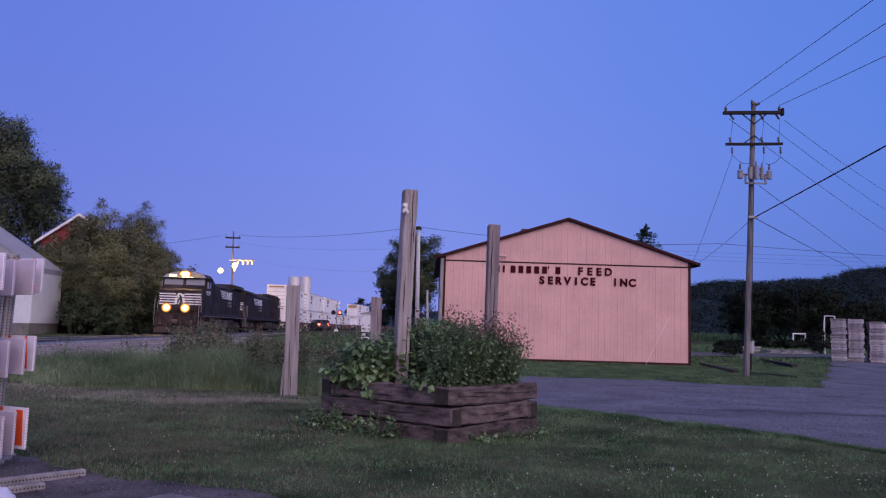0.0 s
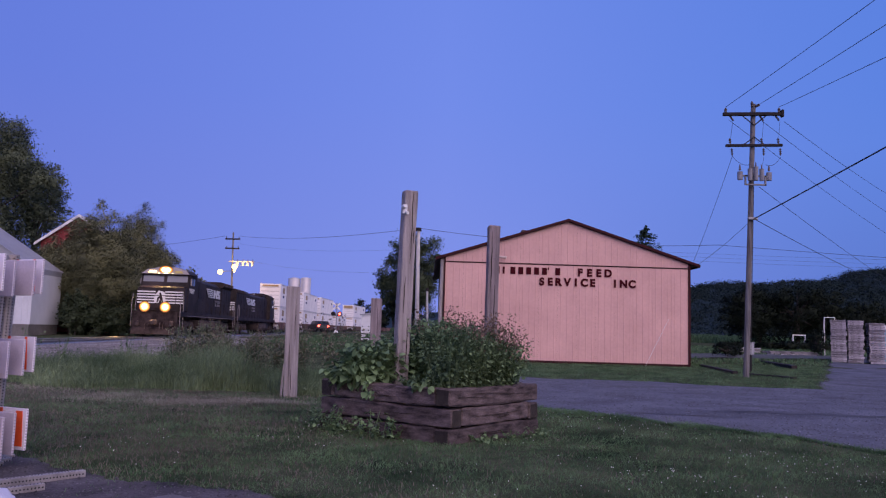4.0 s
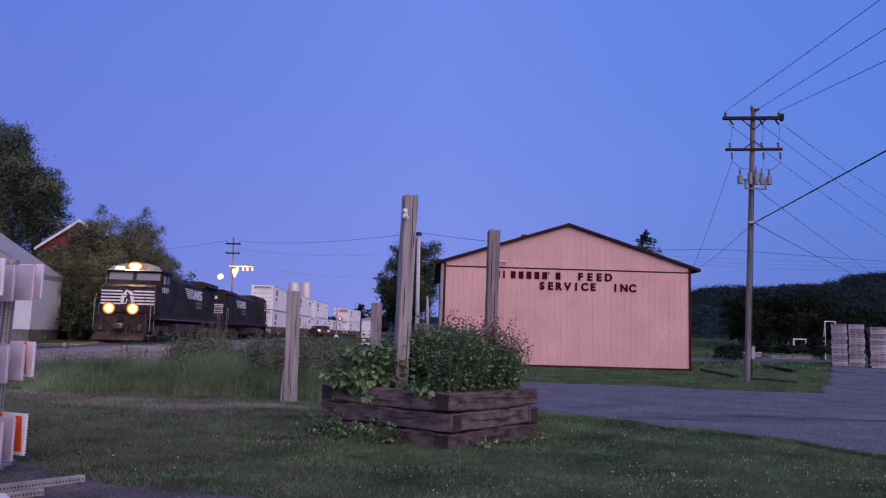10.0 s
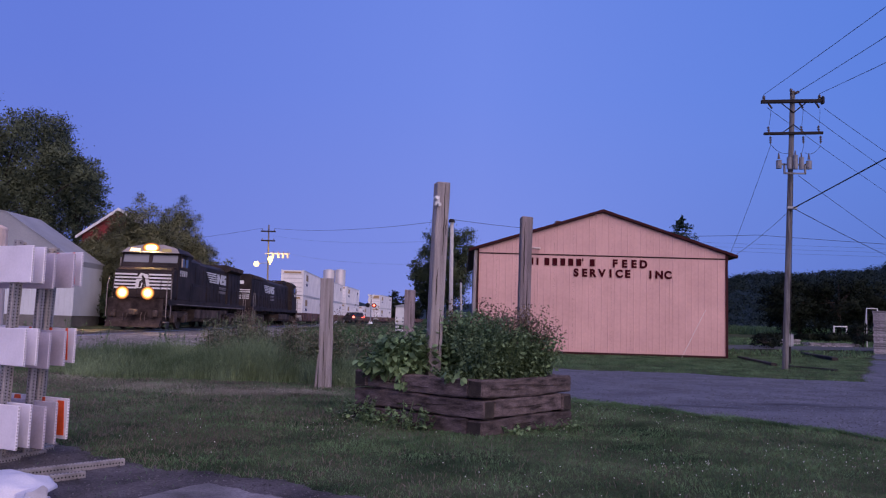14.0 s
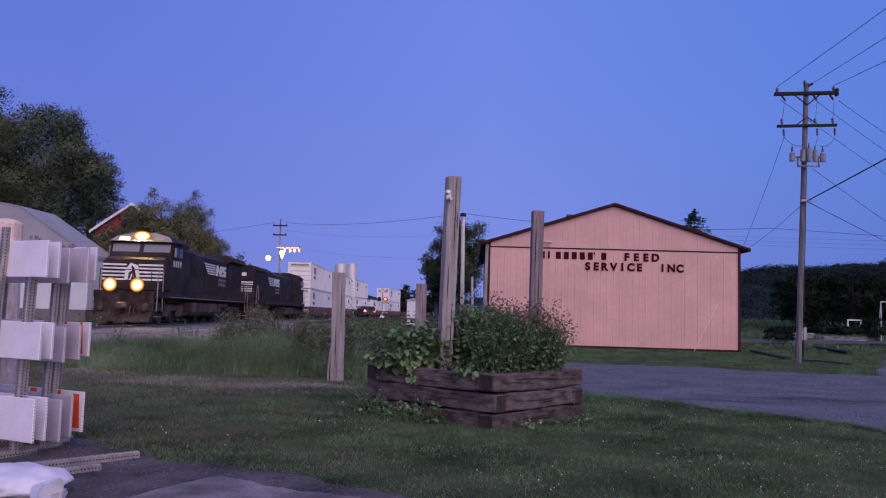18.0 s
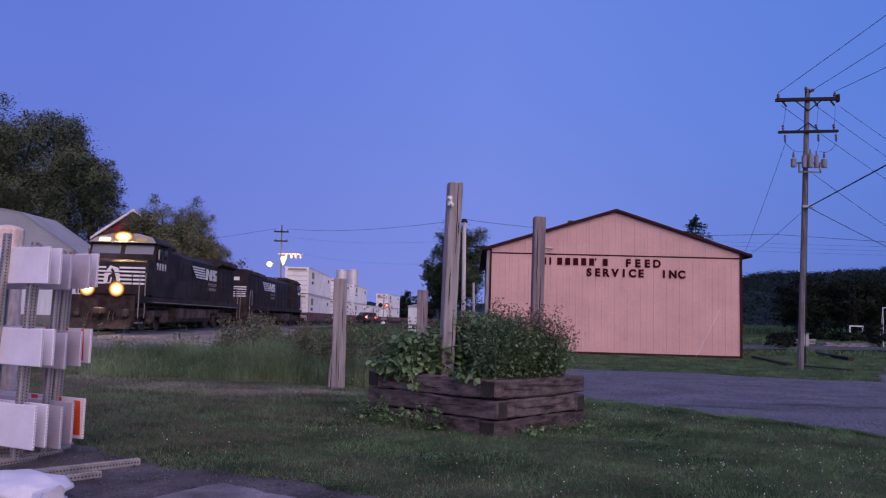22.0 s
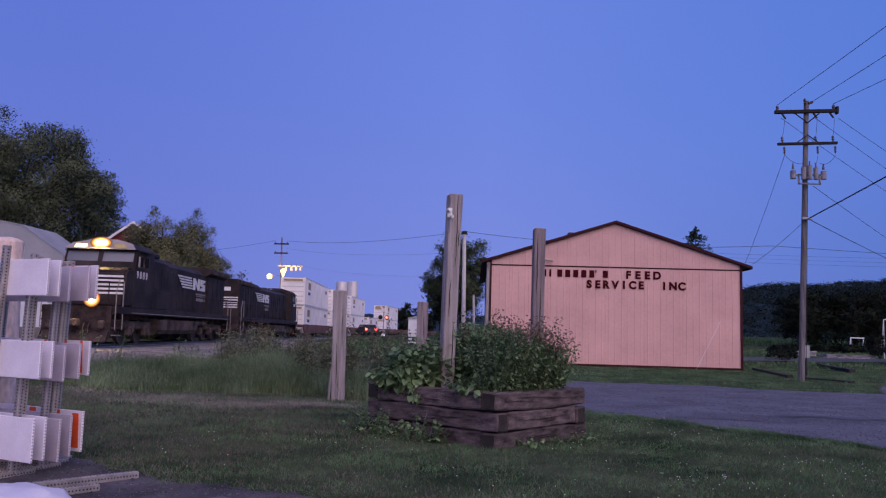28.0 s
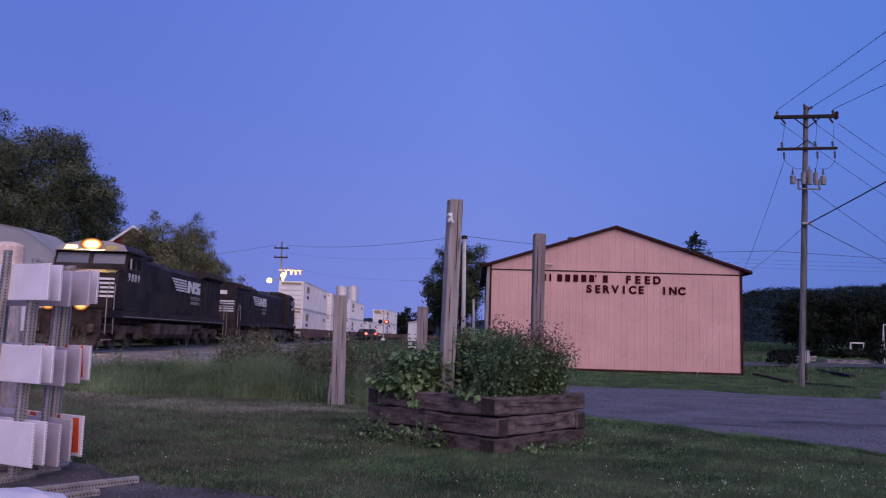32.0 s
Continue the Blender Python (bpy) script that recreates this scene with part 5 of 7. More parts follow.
        part("bushing", rod((dx, -0.38, 7.38 + h), (dx, -0.38, 7.55 + h), 0.03, 0.02, 8), M_CERAMIC, can)
    for dx in (-0.25, 0.84):
        can = part("capacitor_can", rod((dx, -0.26, 7.42), (dx, -0.26, 7.72), 0.10, 0.10, 12), M_CAN, po)
        part("bushing", rod((dx, -0.26, 7.78), (dx, -0.26, 8.0), 0.05, 0.02, 8), M_CERAMIC, can)
    part("cable_clamp", box(0.05, 0.42, -0.25, -0.12, 5.92, 6.02, bevel=0.02), M_GREY, po)
    part("ground_wire", tube([(0.10, -0.17, 0.1), (0.18, -0.17, 3.0), (0.30, -0.16, 7.2)], 0.012, 5), M_WIRE, po)
    for ob in po.children:       # the arms hang a little askew
        if min(v.co.z for v in ob.data.vertices) > 8.2 and ob.name[:10] != "pole_shaft":
            for v in ob.data.vertices:
                v.co.z += 0.035 * (v.co.x - 0.35)
    o = Vector((x, y, z0))
    runs = [((-0.73, -0.13, zt + 0.24), (11.05, 18.0, 10.20), 0.15, 0.010), ((0.62, -0.1, 10.42), (11.35, 18.0, 9.55), 0.15, 0.010), ((1.31, -0.13, zt + 0.31), (11.35, 18.0, 8.55), 0.1, 0.010),
            ((0.30, -0.2, 5.97), (11.35, 20.0, 6.30), 0.05, 0.022), ((0.30, -0.2, 5.95), (31.1, 58.0, 6.5), 0.3, 0.014),
            ((0.66, -0.1, zt - 0.24), (29.41, 52.0, 10.25), 0.3, 0.0098), ((1.50, -0.1, zt - 0.24), (29.44, 52.0, 11.5), 0.3, 0.0098), ((-0.6, -0.1, zt - 0.24), (29.36, 52.0, 8.8), 0.3, 0.0098),
            ((0.45, -0.3, 7.15), (29.27, 52.0, 5.8), 0.3, 0.010), ((-0.52, -0.2, 8.3), (12.25, 37.8, 4.75), 0.1, 0.008), ((0.2, -0.1, 5.9), (12.3, 37.8, 4.65), 0.1, 0.008)]
    for a, b, drop, r in runs:
        a = o + Vector(a)
        b = Vector(b)
        far = a + (b - a) * (1.0 if r < 0.0095 else 3.0 if b.y < 30 else 1.8)
        if r < 0.0095:
            far = Vector((b.x, b.y + 0.9, b.z))
        wr = part("cable", tube(sag(a, far, drop), r, 5), M_WIRE, None)
        tagged(wr, "dark overhead cable strung from the utility pole", "cable", "overhead cables")


build_pole()


def ball(c, r, bm=None):
    own = bmesh.new()
    bmesh.ops.create_icosphere(own, subdivisions=3, radius=r)
    own.transform(Matrix.Translation(c))
    return merge(bm, own)


def far_pole():
    x, y = -26.7, 100.0
    z0 = gz(x, y)
    po = thing("utility_pole", "distant wooden utility pole lit by a warm lamp", "utility pole", pose(x, y, z0))
    H = 12.9 - z0
    part("pole_shaft", rod((0.3, 0, 0), (0, 0, H), 0.13, 0.09, 10), M_POLE, po)
    for z, w in ((H - 0.85, 0.95), (H - 2.05, 0.90)):
        part("crossarm", box(-w, w, -0.16, -0.04, z - 0.09, z + 0.09, bevel=0.01), M_ARM, po)
        for dx in (-w + 0.15, 0.0, w - 0.15):
            insulator((dx, -0.1, z + 0.06), (dx, -0.1, z + 0.3), 0.07, po)
    zz = 9.2 - z0
    part("platform_arm", box(-0.3, 2.9, -0.22, -0.06, zz - 0.07, zz + 0.07), M_PVC, po, "pale beam lit by the street lamp")
    for dx in (0.8, 1.5, 2.1, 2.7):
        can = part("transformer_can", rod((dx, -0.3, zz - 0.55), (dx, -0.3, zz - 0.1), 0.15, 0.15, 12), M_PVC, po)
        part("bushing", rod((dx, -0.3, zz - 0.1), (dx, -0.3, zz + 0.3), 0.04, 0.03, 8), M_CERAMIC, can)
    part("lamp_arm", rod((0.1, -0.1, zz - 1.2), (-1.0, -0.6, zz - 1.35), 0.04, 0.03, 8), M_GREY, po)
    hd = part("lamp_head", rod((-0.85, -0.5, zz - 1.30), (-1.45, -0.75, zz - 1.42), 0.16, 0.22, 12), M_GREY, po)
    # lens balls oversized: the lamp's glare is put into their shape
    part("lamp_lens", ball((-1.10, -1.0, zz - 1.42), 0.34), M_STREET, hd, "warm street lamp lens, oversized to carry its glare")
    part("lamp_lens", rod((0.62, -0.9, zz - 1.45), (0.62, -0.9, zz - 0.75), 0.06, 0.30, 16, ball((0.62, -0.9, zz - 0.72), 0.34)), M_STREET, hd, "warm street lamp lens, oversized to carry its glare")
    part("lamp_bracket", rod((0.2, -0.1, zz - 0.6), (0.62, -0.86, zz - 0.58), 0.05, 0.05, 8), M_GREY, po)
    routes = [([(x - 0.8, y, 12.45), (-62, 120, 11.0)], 0.017), ([(x + 0.8, y, 12.45), (-1.9, 60.0, 8.98), (20.0, 57.0, 8.0), (95.0, 75.0, 8.6)], 0.016),
              ([(x + 0.7, y, 11.5), (-1.9, 60.0, 7.4)], 0.007), ([(x + 2.7, y, 9.3), (-1.9, 60.0, 5.6)], 0.006)]
    for pts, r in routes:
        line = []
        for a, b in zip(pts, pts[1:]):
            line += sag(a, b, 0.5)[(1 if line else 0):]
        wr = part("cable", tube(line, r, 5), M_WIRE, None)
        tagged(wr, "dark overhead cable on the distant pole line", "cable", "overhead cables")
    for k in range(3):
        wr = part("cable", tube(sag((8.0, 78.0, 9.3 + 0.35 * k), (120.0, 82.0, 11.8 + 0.6 * k), 1.5), 0.008, 5), M_WIRE, None)
        tagged(wr, "dark overhead cable beyond the barn roof", "cable", "overhead cables")


far_pole()
lamp_data = bpy.data.lights.new("street_lamp_light", "POINT")
lamp_data.energy, lamp_data.color, lamp_data.shadow_soft_size = 480, (1.0, 0.55, 0.12), 0.25
lamp_ob = new("street_lamp_light", lamp_data)
lamp_ob.location = (-25.2, 98.2, 8.6)


def pale_pole(x, y, h, r, label):
    z = gz(x, y)
    po = thing("service_pole", label, "pole", pose(x, y, z))
    part("pole_shaft", rod((0.12, 0, 0), (0, 0, h - z), r, r * 0.8, 10), M_PVC, po)
    part("cap", rod((0, 0, h - z), (0, 0, h - z + 0.25), r * 1.6, r * 1.1, 10), M_ARM, po)
    return po


pale_pole(-1.9, 60.0, 8.75, 0.17, "pale slim service pole with a dark cap")
pale_pole(-1.1, 60.5, 4.2, 0.10, "pale short service post")


# ---- barricades at the yard's edge ----
def board(x0, x1, y, z0, z1, parent, front_white=True, orange=()):
    bd = part("board", box(x0, x1, y, y + 0.022, z0, z1, bevel=0.003), M_BRD if front_white else M_BRD2, parent, "white plastic barricade board" if front_white else "pale grey barricade board")
    # hollow-core end cells
    n = 14
    for k in range(n):
        zc = z0 + (k + 0.5) * (z1 - z0) / n
        part("core_cell", box(x1 - 0.004, x1 + 0.0006, y + 0.005, y + 0.017, zc - 0.0055, zc + 0.0055), M_CELL, bd)
    for a, b, c, d in orange:
        part("orange_patch", prism([(x0 + a, z0 + c), (x0 + b, z0 + c), (x0 + b - 0.02, z0 + d), (x0 + a + 0.02, z0 + d)], y - 0.003, y + 0.002), M_ORANGE, bd, "orange reflective patch")
    return bd


def perforated(a, b, w, parent, tube_mat=None):
    """Square steel tube from a to b with a row of punched holes on two faces."""
    a, b = Vector(a), Vector(b)
    d = b - a
    L = d.length
    bm = box(-w / 2, w / 2, -w / 2, w / 2, 0, L, bevel=0.004)
    up = part("upright", bm, tube_mat or M_PERF, parent, "perforated galvanised steel tube")
    q = d.to_track_quat("Z", "Y").to_matrix().to_4x4()
    up.matrix_basis = Matrix.Translation(a) @ q
    holes = bmesh.new()
    for k in range(int(L / 0.0254)):
        z = 0.013 + k * 0.0254
        rod((0, -w / 2 - 0.0015, z), (0, -w / 2 + 0.001, z), 0.0062, 0.0062, 6, holes)
        rod((0, w / 2 + 0.0015, z), (0, w / 2 - 0.001, z), 0.0062, 0.0062, 6, holes)
        rod((w / 2 - 0.001, 0, z), (w / 2 + 0.0015, 0, z), 0.0062, 0.0062, 6, holes)
        rod((-w / 2 + 0.001, 0, z), (-w / 2 - 0.0015, 0, z), 0.0062, 0.0062, 6, holes)
    tagged(part("perforation", holes, M_HOLE, up), kind="stuff")
    return up


def barricade(y, right, upx, drop, white, label, orange_rows, skew=0.0, slide=-0.015, tube_mat=None):
    ba = thing("barricade", label, "barricade", pose(right, y, 0.0, 0, 0, skew), group="stacked road barricades")
    L = 1.25
    tops = (1.69 - drop, 1.055 - drop, 0.475 - drop)
    for i, zt in enumerate(tops):
        h = 0.285 if i < 2 else 0.33
        dx = slide * i
        board(-L + dx, dx, -0.022, zt - h, zt, ba, white[i], orange_rows[i])
    for ux in (upx, upx - 0.85):
        perforated((ux - 0.06, 0.035, 0.03), (ux, 0.035, 1.74 - drop), 0.05, ba, tube_mat)
    for ux in (upx - 0.06, upx - 0.91):
        ft = perforated((ux, -0.55, 0.03), (ux, 0.22, 0.03), 0.05, ba)
        ft.name = "foot"
    return ba


NO = ((), (), ())
# slanted stripes along the hindmost boards, seen above the others' tops
E_TOP = ((1.12, 1.185, 0.02, 0.284), (0.92, 0.99, 0.02, 0.284), (0.66, 0.73, 0.02, 0.284))
E_LOW = ((1.11, 1.225, 0.03, 0.31), (0.88, 0.99, 0.03, 0.327), (0.56, 0.68, 0.03, 0.327))
front_rack = barricade(5.90, -3.35, -0.25, 0.0, (True, True, True), "white three-board road barricade on perforated steel uprights", NO, skew=-24)
barricade(6.03, -3.33, -0.35, 0.0, (True, True, True), "white three-board road barricade on yellowed steel uprights", NO, skew=-24, tube_mat=M_PERF_Y)
barricade(6.22, -3.35, -0.20, 0.035, (False, False, False), "pale grey back of a three-board road barricade", NO, skew=-24, slide=0.008)
barricade(6.36, -3.265, -0.34, 0.02, (False, False, False), "pale grey back of a three-board barricade on yellowed uprights", NO, skew=-24, slide=-0.042, tube_mat=M_PERF_Y)
barricade(6.50, -3.27, -0.40, 0.0, (True, True, True), "white road barricade with orange slanted stripes", (E_TOP, E_TOP, E_LOW), skew=-24, slide=-0.022)
perforated((-0.56, -0.052, 0.03), (-0.47, -0.052, 1.80), 0.05, front_rack)


def steel_bundle():
    for i, (a, b, w) in enumerate([((-3.20, 5.50, 0.05), (-2.70, 6.22, 0.035), 0.055), ((-3.05, 5.36, 0.03), (-2.76, 5.72, 0.03), 0.05), ((-4.1, 6.35, 0.05), (-3.6, 6.62, 0.06), 0.06)]):
        th = thing("steel_tube", "perforated galvanised steel tube lying on the dirt", "steel tube", group="loose steel tubes")
        up = perforated(a, b, w, th)
        up.name = "tube_body"


steel_bundle()


def sack():
    bm = bmesh.new()
    bmesh.ops.create_icosphere(bm, subdivisions=4, radius=1.0)
    for v in bm.verts:
        d = v.co.normalized()
        n = noise.noise(d * 2.1) * 0.16 + noise.noise(d * 6.0) * 0.06 + abs(noise.noise(d * 3.3 + Vector((4, 1, 2)))) * 0.12
        v.co = d * (1 + n)
        v.co.x *= 0.36
        v.co.y *= 0.28
        v.co.z = max(v.co.z, -0.7) * 0.105
    for f in bm.faces:
        f.smooth = True
    sk = thing("sandbag", "white plastic sandbag tied with a knot, slumped on the dirt", "sandbag", pose(-2.98, 4.98, 0.065, 0, 0, -15))
    part("bag", bm, M_SACK, sk)
    kn = bmesh.new()
    bmesh.ops.create_cone(kn, cap_ends=True, segments=18, radius1=0.035, radius2=0.11, depth=0.17)
    for v in kn.verts:
        a = math.atan2(v.co.y, v.co.x)
        if v.co.z > 0:
            v.co.x *= 1 + 0.25 * math.sin(a * 5)
            v.co.y *= 1 + 0.25 * math.cos(a * 4)
            v.co.z += 0.03 * math.sin(a * 3)
    kn.transform(pose(0.36, -0.1, -0.02, 0, 100, -10))
    part("tied_neck", kn, M_SACK, sk)
    part("string", tube([(0.42, -0.12, -0.02), (0.5, -0.1, 0.0), (0.54, -0.14, -0.06), (0.50, -0.18, -0.11)], 0.005, 5), M_BEIGE, sk)


sack()


def beige_post():
    ob = thing("wrapped_post", "beige stained post with a rounded top", "post", pose(-4.56, 7.32, 0, 0, 0, 0))
    bm = rod((0, 0, 0), (-0.04, 0, 1.95), 0.146, 0.14, 18)
    part("post_body", bm, M_BEIGE, ob)
    cap = bmesh.new()
    bmesh.ops.create_uvsphere(cap, u_segments=18, v_segments=10, radius=0.141)
    cap.transform(Matrix.Translation((-0.04, 0, 1.95)) @ Matrix.Diagonal((1, 1, 0.40, 1)))
    part("rounded_top", cap, M_BEIGE, ob)
    for k, (z, l) in enumerate(((1.50, 0.14), (1.38, 0.18), (1.26, 0.10))):
        part("scrape", rod((-0.05, -0.136, z), (0.03, -0.141, z + l), 0.012, 0.006, 6), M_DIRT, ob)


beige_post()

ins = thing("porcelain_fitting", "small white porcelain fitting screwed to the timber post", "fitting", pose(-0.487, 9.535, 2.62, 0, 0, 24))
part("fitting_base", box(-0.025, 0.035, -0.035, 0.0, -0.02, 0.10, bevel=0.008), M_WHITE, ins)
part("fitting_knob", rod((-0.02, -0.03, 0.06), (-0.02, -0.09, 0.07), 0.028, 0.022, 12), M_WHITE, ins)
part("fitting_knob", rod((0.02, -0.03, 0.0), (0.025, -0.07, -0.01), 0.024, 0.02, 12), M_WHITE, ins)


# ---- the yard by the barn ----
def log(label, a, b, w, h, material=None):
    a, b = Vector(a), Vector(b)
    th = thing("timber", label, "timber", group="timbers on the grass")
    tie_between(a, b, w, h, min(a.z, b.z) - 0.03, th, int(abs(a.x) * 100), "timber_body", M_ARM)


log("long dark timber lying in the grass", (13.0, 39.6, -0.2), (11.85, 32.0, -0.2), 0.22, 0.17)
log("long dark timber lying in the grass beside the pole", (12.25, 31.6, -0.2), (13.05, 29.3, -0.2), 0.20, 0.13)
log("dark timber on the grass verge", (20.0, 50.5, -0.05), (17.7, 39.8, -0.2), 0.28, 0.24)


def box_cabinet():
    cb = thing("meter_box", "small grey utility box on a short stand behind the pole", "utility box", pose(13.85, 35.5, -0.2))
    part("cabinet", box(-0.13, 0.13, -0.1, 0.1, 0.75, 1.28, bevel=0.02), M_GREY, cb)
    part("stand", rod((0, 0, 0), (0, 0, 0.76), 0.05, 0.05, 8), M_ARM, cb, "dark stand")
    part("lid", box(-0.15, 0.15, -0.12, 0.12, 1.28, 1.31, bevel=0.01), M_GREY, cb)


box_cabinet()


def pallet_stack(x, y, n, turn, seed):
    z = gz(x, y)
    st = thing("pallet_stack", "tall stack of grey wooden pallets", "pallet stack", pose(x, y, z, 0, 0, turn), group="pallet stacks")
    rng = random.Random(seed)
    deck = mesh_of("deck_board", box(-0.055, 0.055, -0.6, 0.6, 0.115, 0.135), M_PALLET)
    foot = mesh_of("bottom_board", box(-0.055, 0.055, -0.6, 0.6, 0.0, 0.02), M_PALLET)
    beam = mesh_of("stringer", box(-0.43, 0.43, -0.02, 0.02, 0.02, 0.115), M_PALLET)
    for i in range(n):
        p = part("pallet", beam, None, st)
        p.matrix_basis = pose(rng.uniform(-0.04, 0.04), rng.uniform(-0.04, 0.04), i * 0.138, 0, 0, rng.uniform(-2.5, 2.5))
        for yy in (-0.58, 0.58):
            part("stringer", beam, None, p).location.y = yy
        for k in range(7):
            part("deck_board", deck, None, p).location = (-0.375 + k * 0.125, rng.uniform(-0.02, 0.02), 0)
        for k in (0, 3, 6):
            part("bottom_board", foot, None, p).location = (-0.375 + k * 0.125, rng.uniform(-0.02, 0.02), 0)


for i, n_ in enumerate((19, 19, 18)):
    pallet_stack((25.05, 25.86, 26.9)[i], 50.0 - 0.45 * i, n_, -25 + 2 * (i % 3), 50 + i)


def goal_frame(name, label, x, y, w, h, r, depth):
    z = gz(x, y)
    g = thing(name, label, "frame", pose(x, y, z))
    part("upright_bar", box(-w / 2, -w / 2 + r, -r / 2, r / 2, 0, h, bevel=0.01), M_WHITE, g)
    part("upright_bar", box(w / 2 - r, w / 2, -r / 2, r / 2, 0, h, bevel=0.01), M_WHITE, g)
    part("top_bar", box(-w / 2, w / 2, -r / 2, r / 2, h, h + r, bevel=0.01), M_WHITE, g)
    for s in (-1, 1):
        part("side_bar", rod((s * (w / 2 - r / 2), 0, h), (s * (w / 2 - r / 2), depth, 0), r * 0.35, r * 0.35, 6), M_WHITE, g)


goal_frame("ball_goal", "white open rectangular frame standing before the trees", 33.85, 75.0, 1.25, 1.28, 0.10, 0.5)
goal_frame("pale_frame", "pale metal frame behind the pallet stacks", 29.4, 60.0, 0.85, 2.85, 0.055, 0.6)


def lumber_pile(x, y, w, n, turn, label):
    z = gz(x, y)
    lp = thing("lumber_pile", label, "lumber pile", pose(x, y, z, 0, 0, turn))
    rng = random.Random(int(x * 10))
    for i in range(n):
        for k in range(5):
            b = part("plank", box(-w / 2, w / 2, k * 0.26 - 0.6, k * 0.26 - 0.36, i * 0.09, i * 0.09 + 0.07), M_PALLET, lp)
            b.location.x = rng.uniform(-0.15, 0.15)


lumber_pile(25.5, 58.0, 3.6, 3, 6, "low pile of grey planks on the grass")
lumber_pile(23.0, 60.0, 1.6, 5, 10, "small stack of grey boards on the grass")
trailer = thing("blue_tank", "pale blue plastic tank beside the pallet stacks", "tank", pose(28.5, 50.9, gz(28.5, 50.9)))
part("tank_body", rod((0, 0, 0), (0, 0, 2.1), 0.75, 0.75, 20), mat("blue_plastic", (0.25, 0.42, 0.52), 0.5, 0.1, 2, 20, 0.03), trailer)
part("tank_lid", rod((0, 0, 2.1), (0, 0, 2.35), 0.74, 0.3, 20), M_PVC, trailer)


# ---- across the line: shed, red house, silos, crossing ----
def shed():
    """Long white shed under a broken-pitch grey roof, its end towards the railway."""
    sh = thing("white_shed", "white ribbed metal shed with a pale grey gambrel end", "shed", pose(-26.85, 52.0, 0.45, 0, 0, 3))
    W, D, E = 17.0, 4.4, 3.75
    top = [(0, E + 0.3), (-4.9, 7.25), (-8.5, 7.85), (-12.1, 7.25), (-W, E + 0.3)]
    part("shed_wall", box(-W, 0, 0.02, D, 0.4, E), M_SHED, sh)
    part("gable_wall", prism([(0, E)] + top + [(-W, E)], 0.0, D), M_GREYROOF, sh, "pale grey gambrel end wall")
    part("block_base", box(-W + 0.05, -0.05, -0.02, D, -0.8, 0.4), M_BASE, sh, "grey block footing")
    for k in range(44):
        x = -W + 0.2 + k * (W - 0.4) / 43
        part("wall_rib", box(x - 0.02, x + 0.02, -0.01, 0.03, 0.42, E - 0.02), M_SHED, sh)
    for a, b in zip(top, top[1:]):
        part("roof_slope", prism([(a[0], a[1] + 0.01), (b[0], b[1] + 0.01), (b[0], b[1] + 0.07), (a[0], a[1] + 0.07)], -0.06, D + 0.3), M_GREYROOF, sh, "pale grey metal roof")


def red_house():
    rh = thing("red_house", "red gabled house with white rake boards behind trees", "house", pose(-27.75, 60.0, 0.3, 0, 0, 4))
    W, E, P = 5.6, 6.8, 8.8
    part("house_wall", prism([(-W / 2, 0), (W / 2, 0), (W / 2, E), (0, P), (-W / 2, E)], 0, 3.2), M_RED, rh)
    for s in (-1, 1):
        sl = (P - E) / (W / 2)
        xe = s * (W / 2 + 0.35)
        part("roof_slope", prism([(0, P + 0.02), (xe, E - 0.35 * sl), (xe, E - 0.35 * sl + 0.10), (0, P + 0.12)], -0.3, 3.4), M_GREYROOF, rh)
        part("rake_board", prism([(0, P - 0.08), (xe, E - 0.35 * sl - 0.10), (xe, E - 0.35 * sl + 0.12), (0, P + 0.14)], -0.36, -0.3), M_WHITE, rh, "white rake board")
    part("window", box(-0.6, 0.6, -0.04, 0.05, 5.4, 6.8, bevel=0.02), M_GLASS, rh)


def silo(x, y, r, h):
    z = gz(x, y)
    si = thing("grain_silo", "shiny galvanised grain silo behind the train", "silo", pose(x, y, z), group="grain silos")
    part("silo_wall", rod((0, 0, 0), (0, 0, h - z), r, r, 28), M_SILO, si)
    part("silo_roof", rod((0, 0, h - z), (0, 0, h - z + 0.25), r * 1.02, r * 0.2, 28), M_SILO, si)
    for k in range(8):
        part("hoop", rod((0, 0, 0.8 + k), (0, 0, 0.86 + k), r + 0.02, r + 0.02, 28), M_SILO, si)


shed()
red_house()
silo(-28.0, 150.0, 1.10, 10.3)
silo(-25.85, 150.2, 0.98, 10.4)


def crossing_signal(x, y, turn, lit):
    z = gz(x, y)
    cs = thing("crossing_signal", "railway crossing signal mast with crossbuck and red lamps", "crossing signal", pose(x, y, z, 0, 0, turn), group="crossing signals")
    part("signal_base", rod((0, 0, 0), (0, 0, 0.35), 0.32, 0.16, 12), M_WHITE, cs)
    part("mast", rod((0, 0, 0.3), (0, 0, 3.9), 0.07, 0.07, 10), M_GREY, cs)
    part("lamp_bar", box(-0.55, 0.55, -0.05, 0.05, 2.42, 2.50), M_GREY, cs)
    for s in (-1, 1):
        bl = part("target_disc", rod((s * 0.42, -0.10, 2.46), (s * 0.42, -0.06, 2.46), 0.30, 0.30, 20), M_ARM, cs)
        part("lamp_lens", rod((s * 0.42, -0.16, 2.46), (s * 0.42, -0.10, 2.46), 0.15, 0.15, 16), M_REDLAMP if s in lit else M_GLASS, bl, "red signal lens")
        blade = part("crossbuck_blade", box(-0.6, 0.6, -0.10, -0.08, -0.11, 0.11), M_WHITE, cs)
        blade.matrix_basis = pose(0, 0, 3.45, 0, s * 45, 0)


crossing_signal(-13.8, 105.0, 0, (1,))


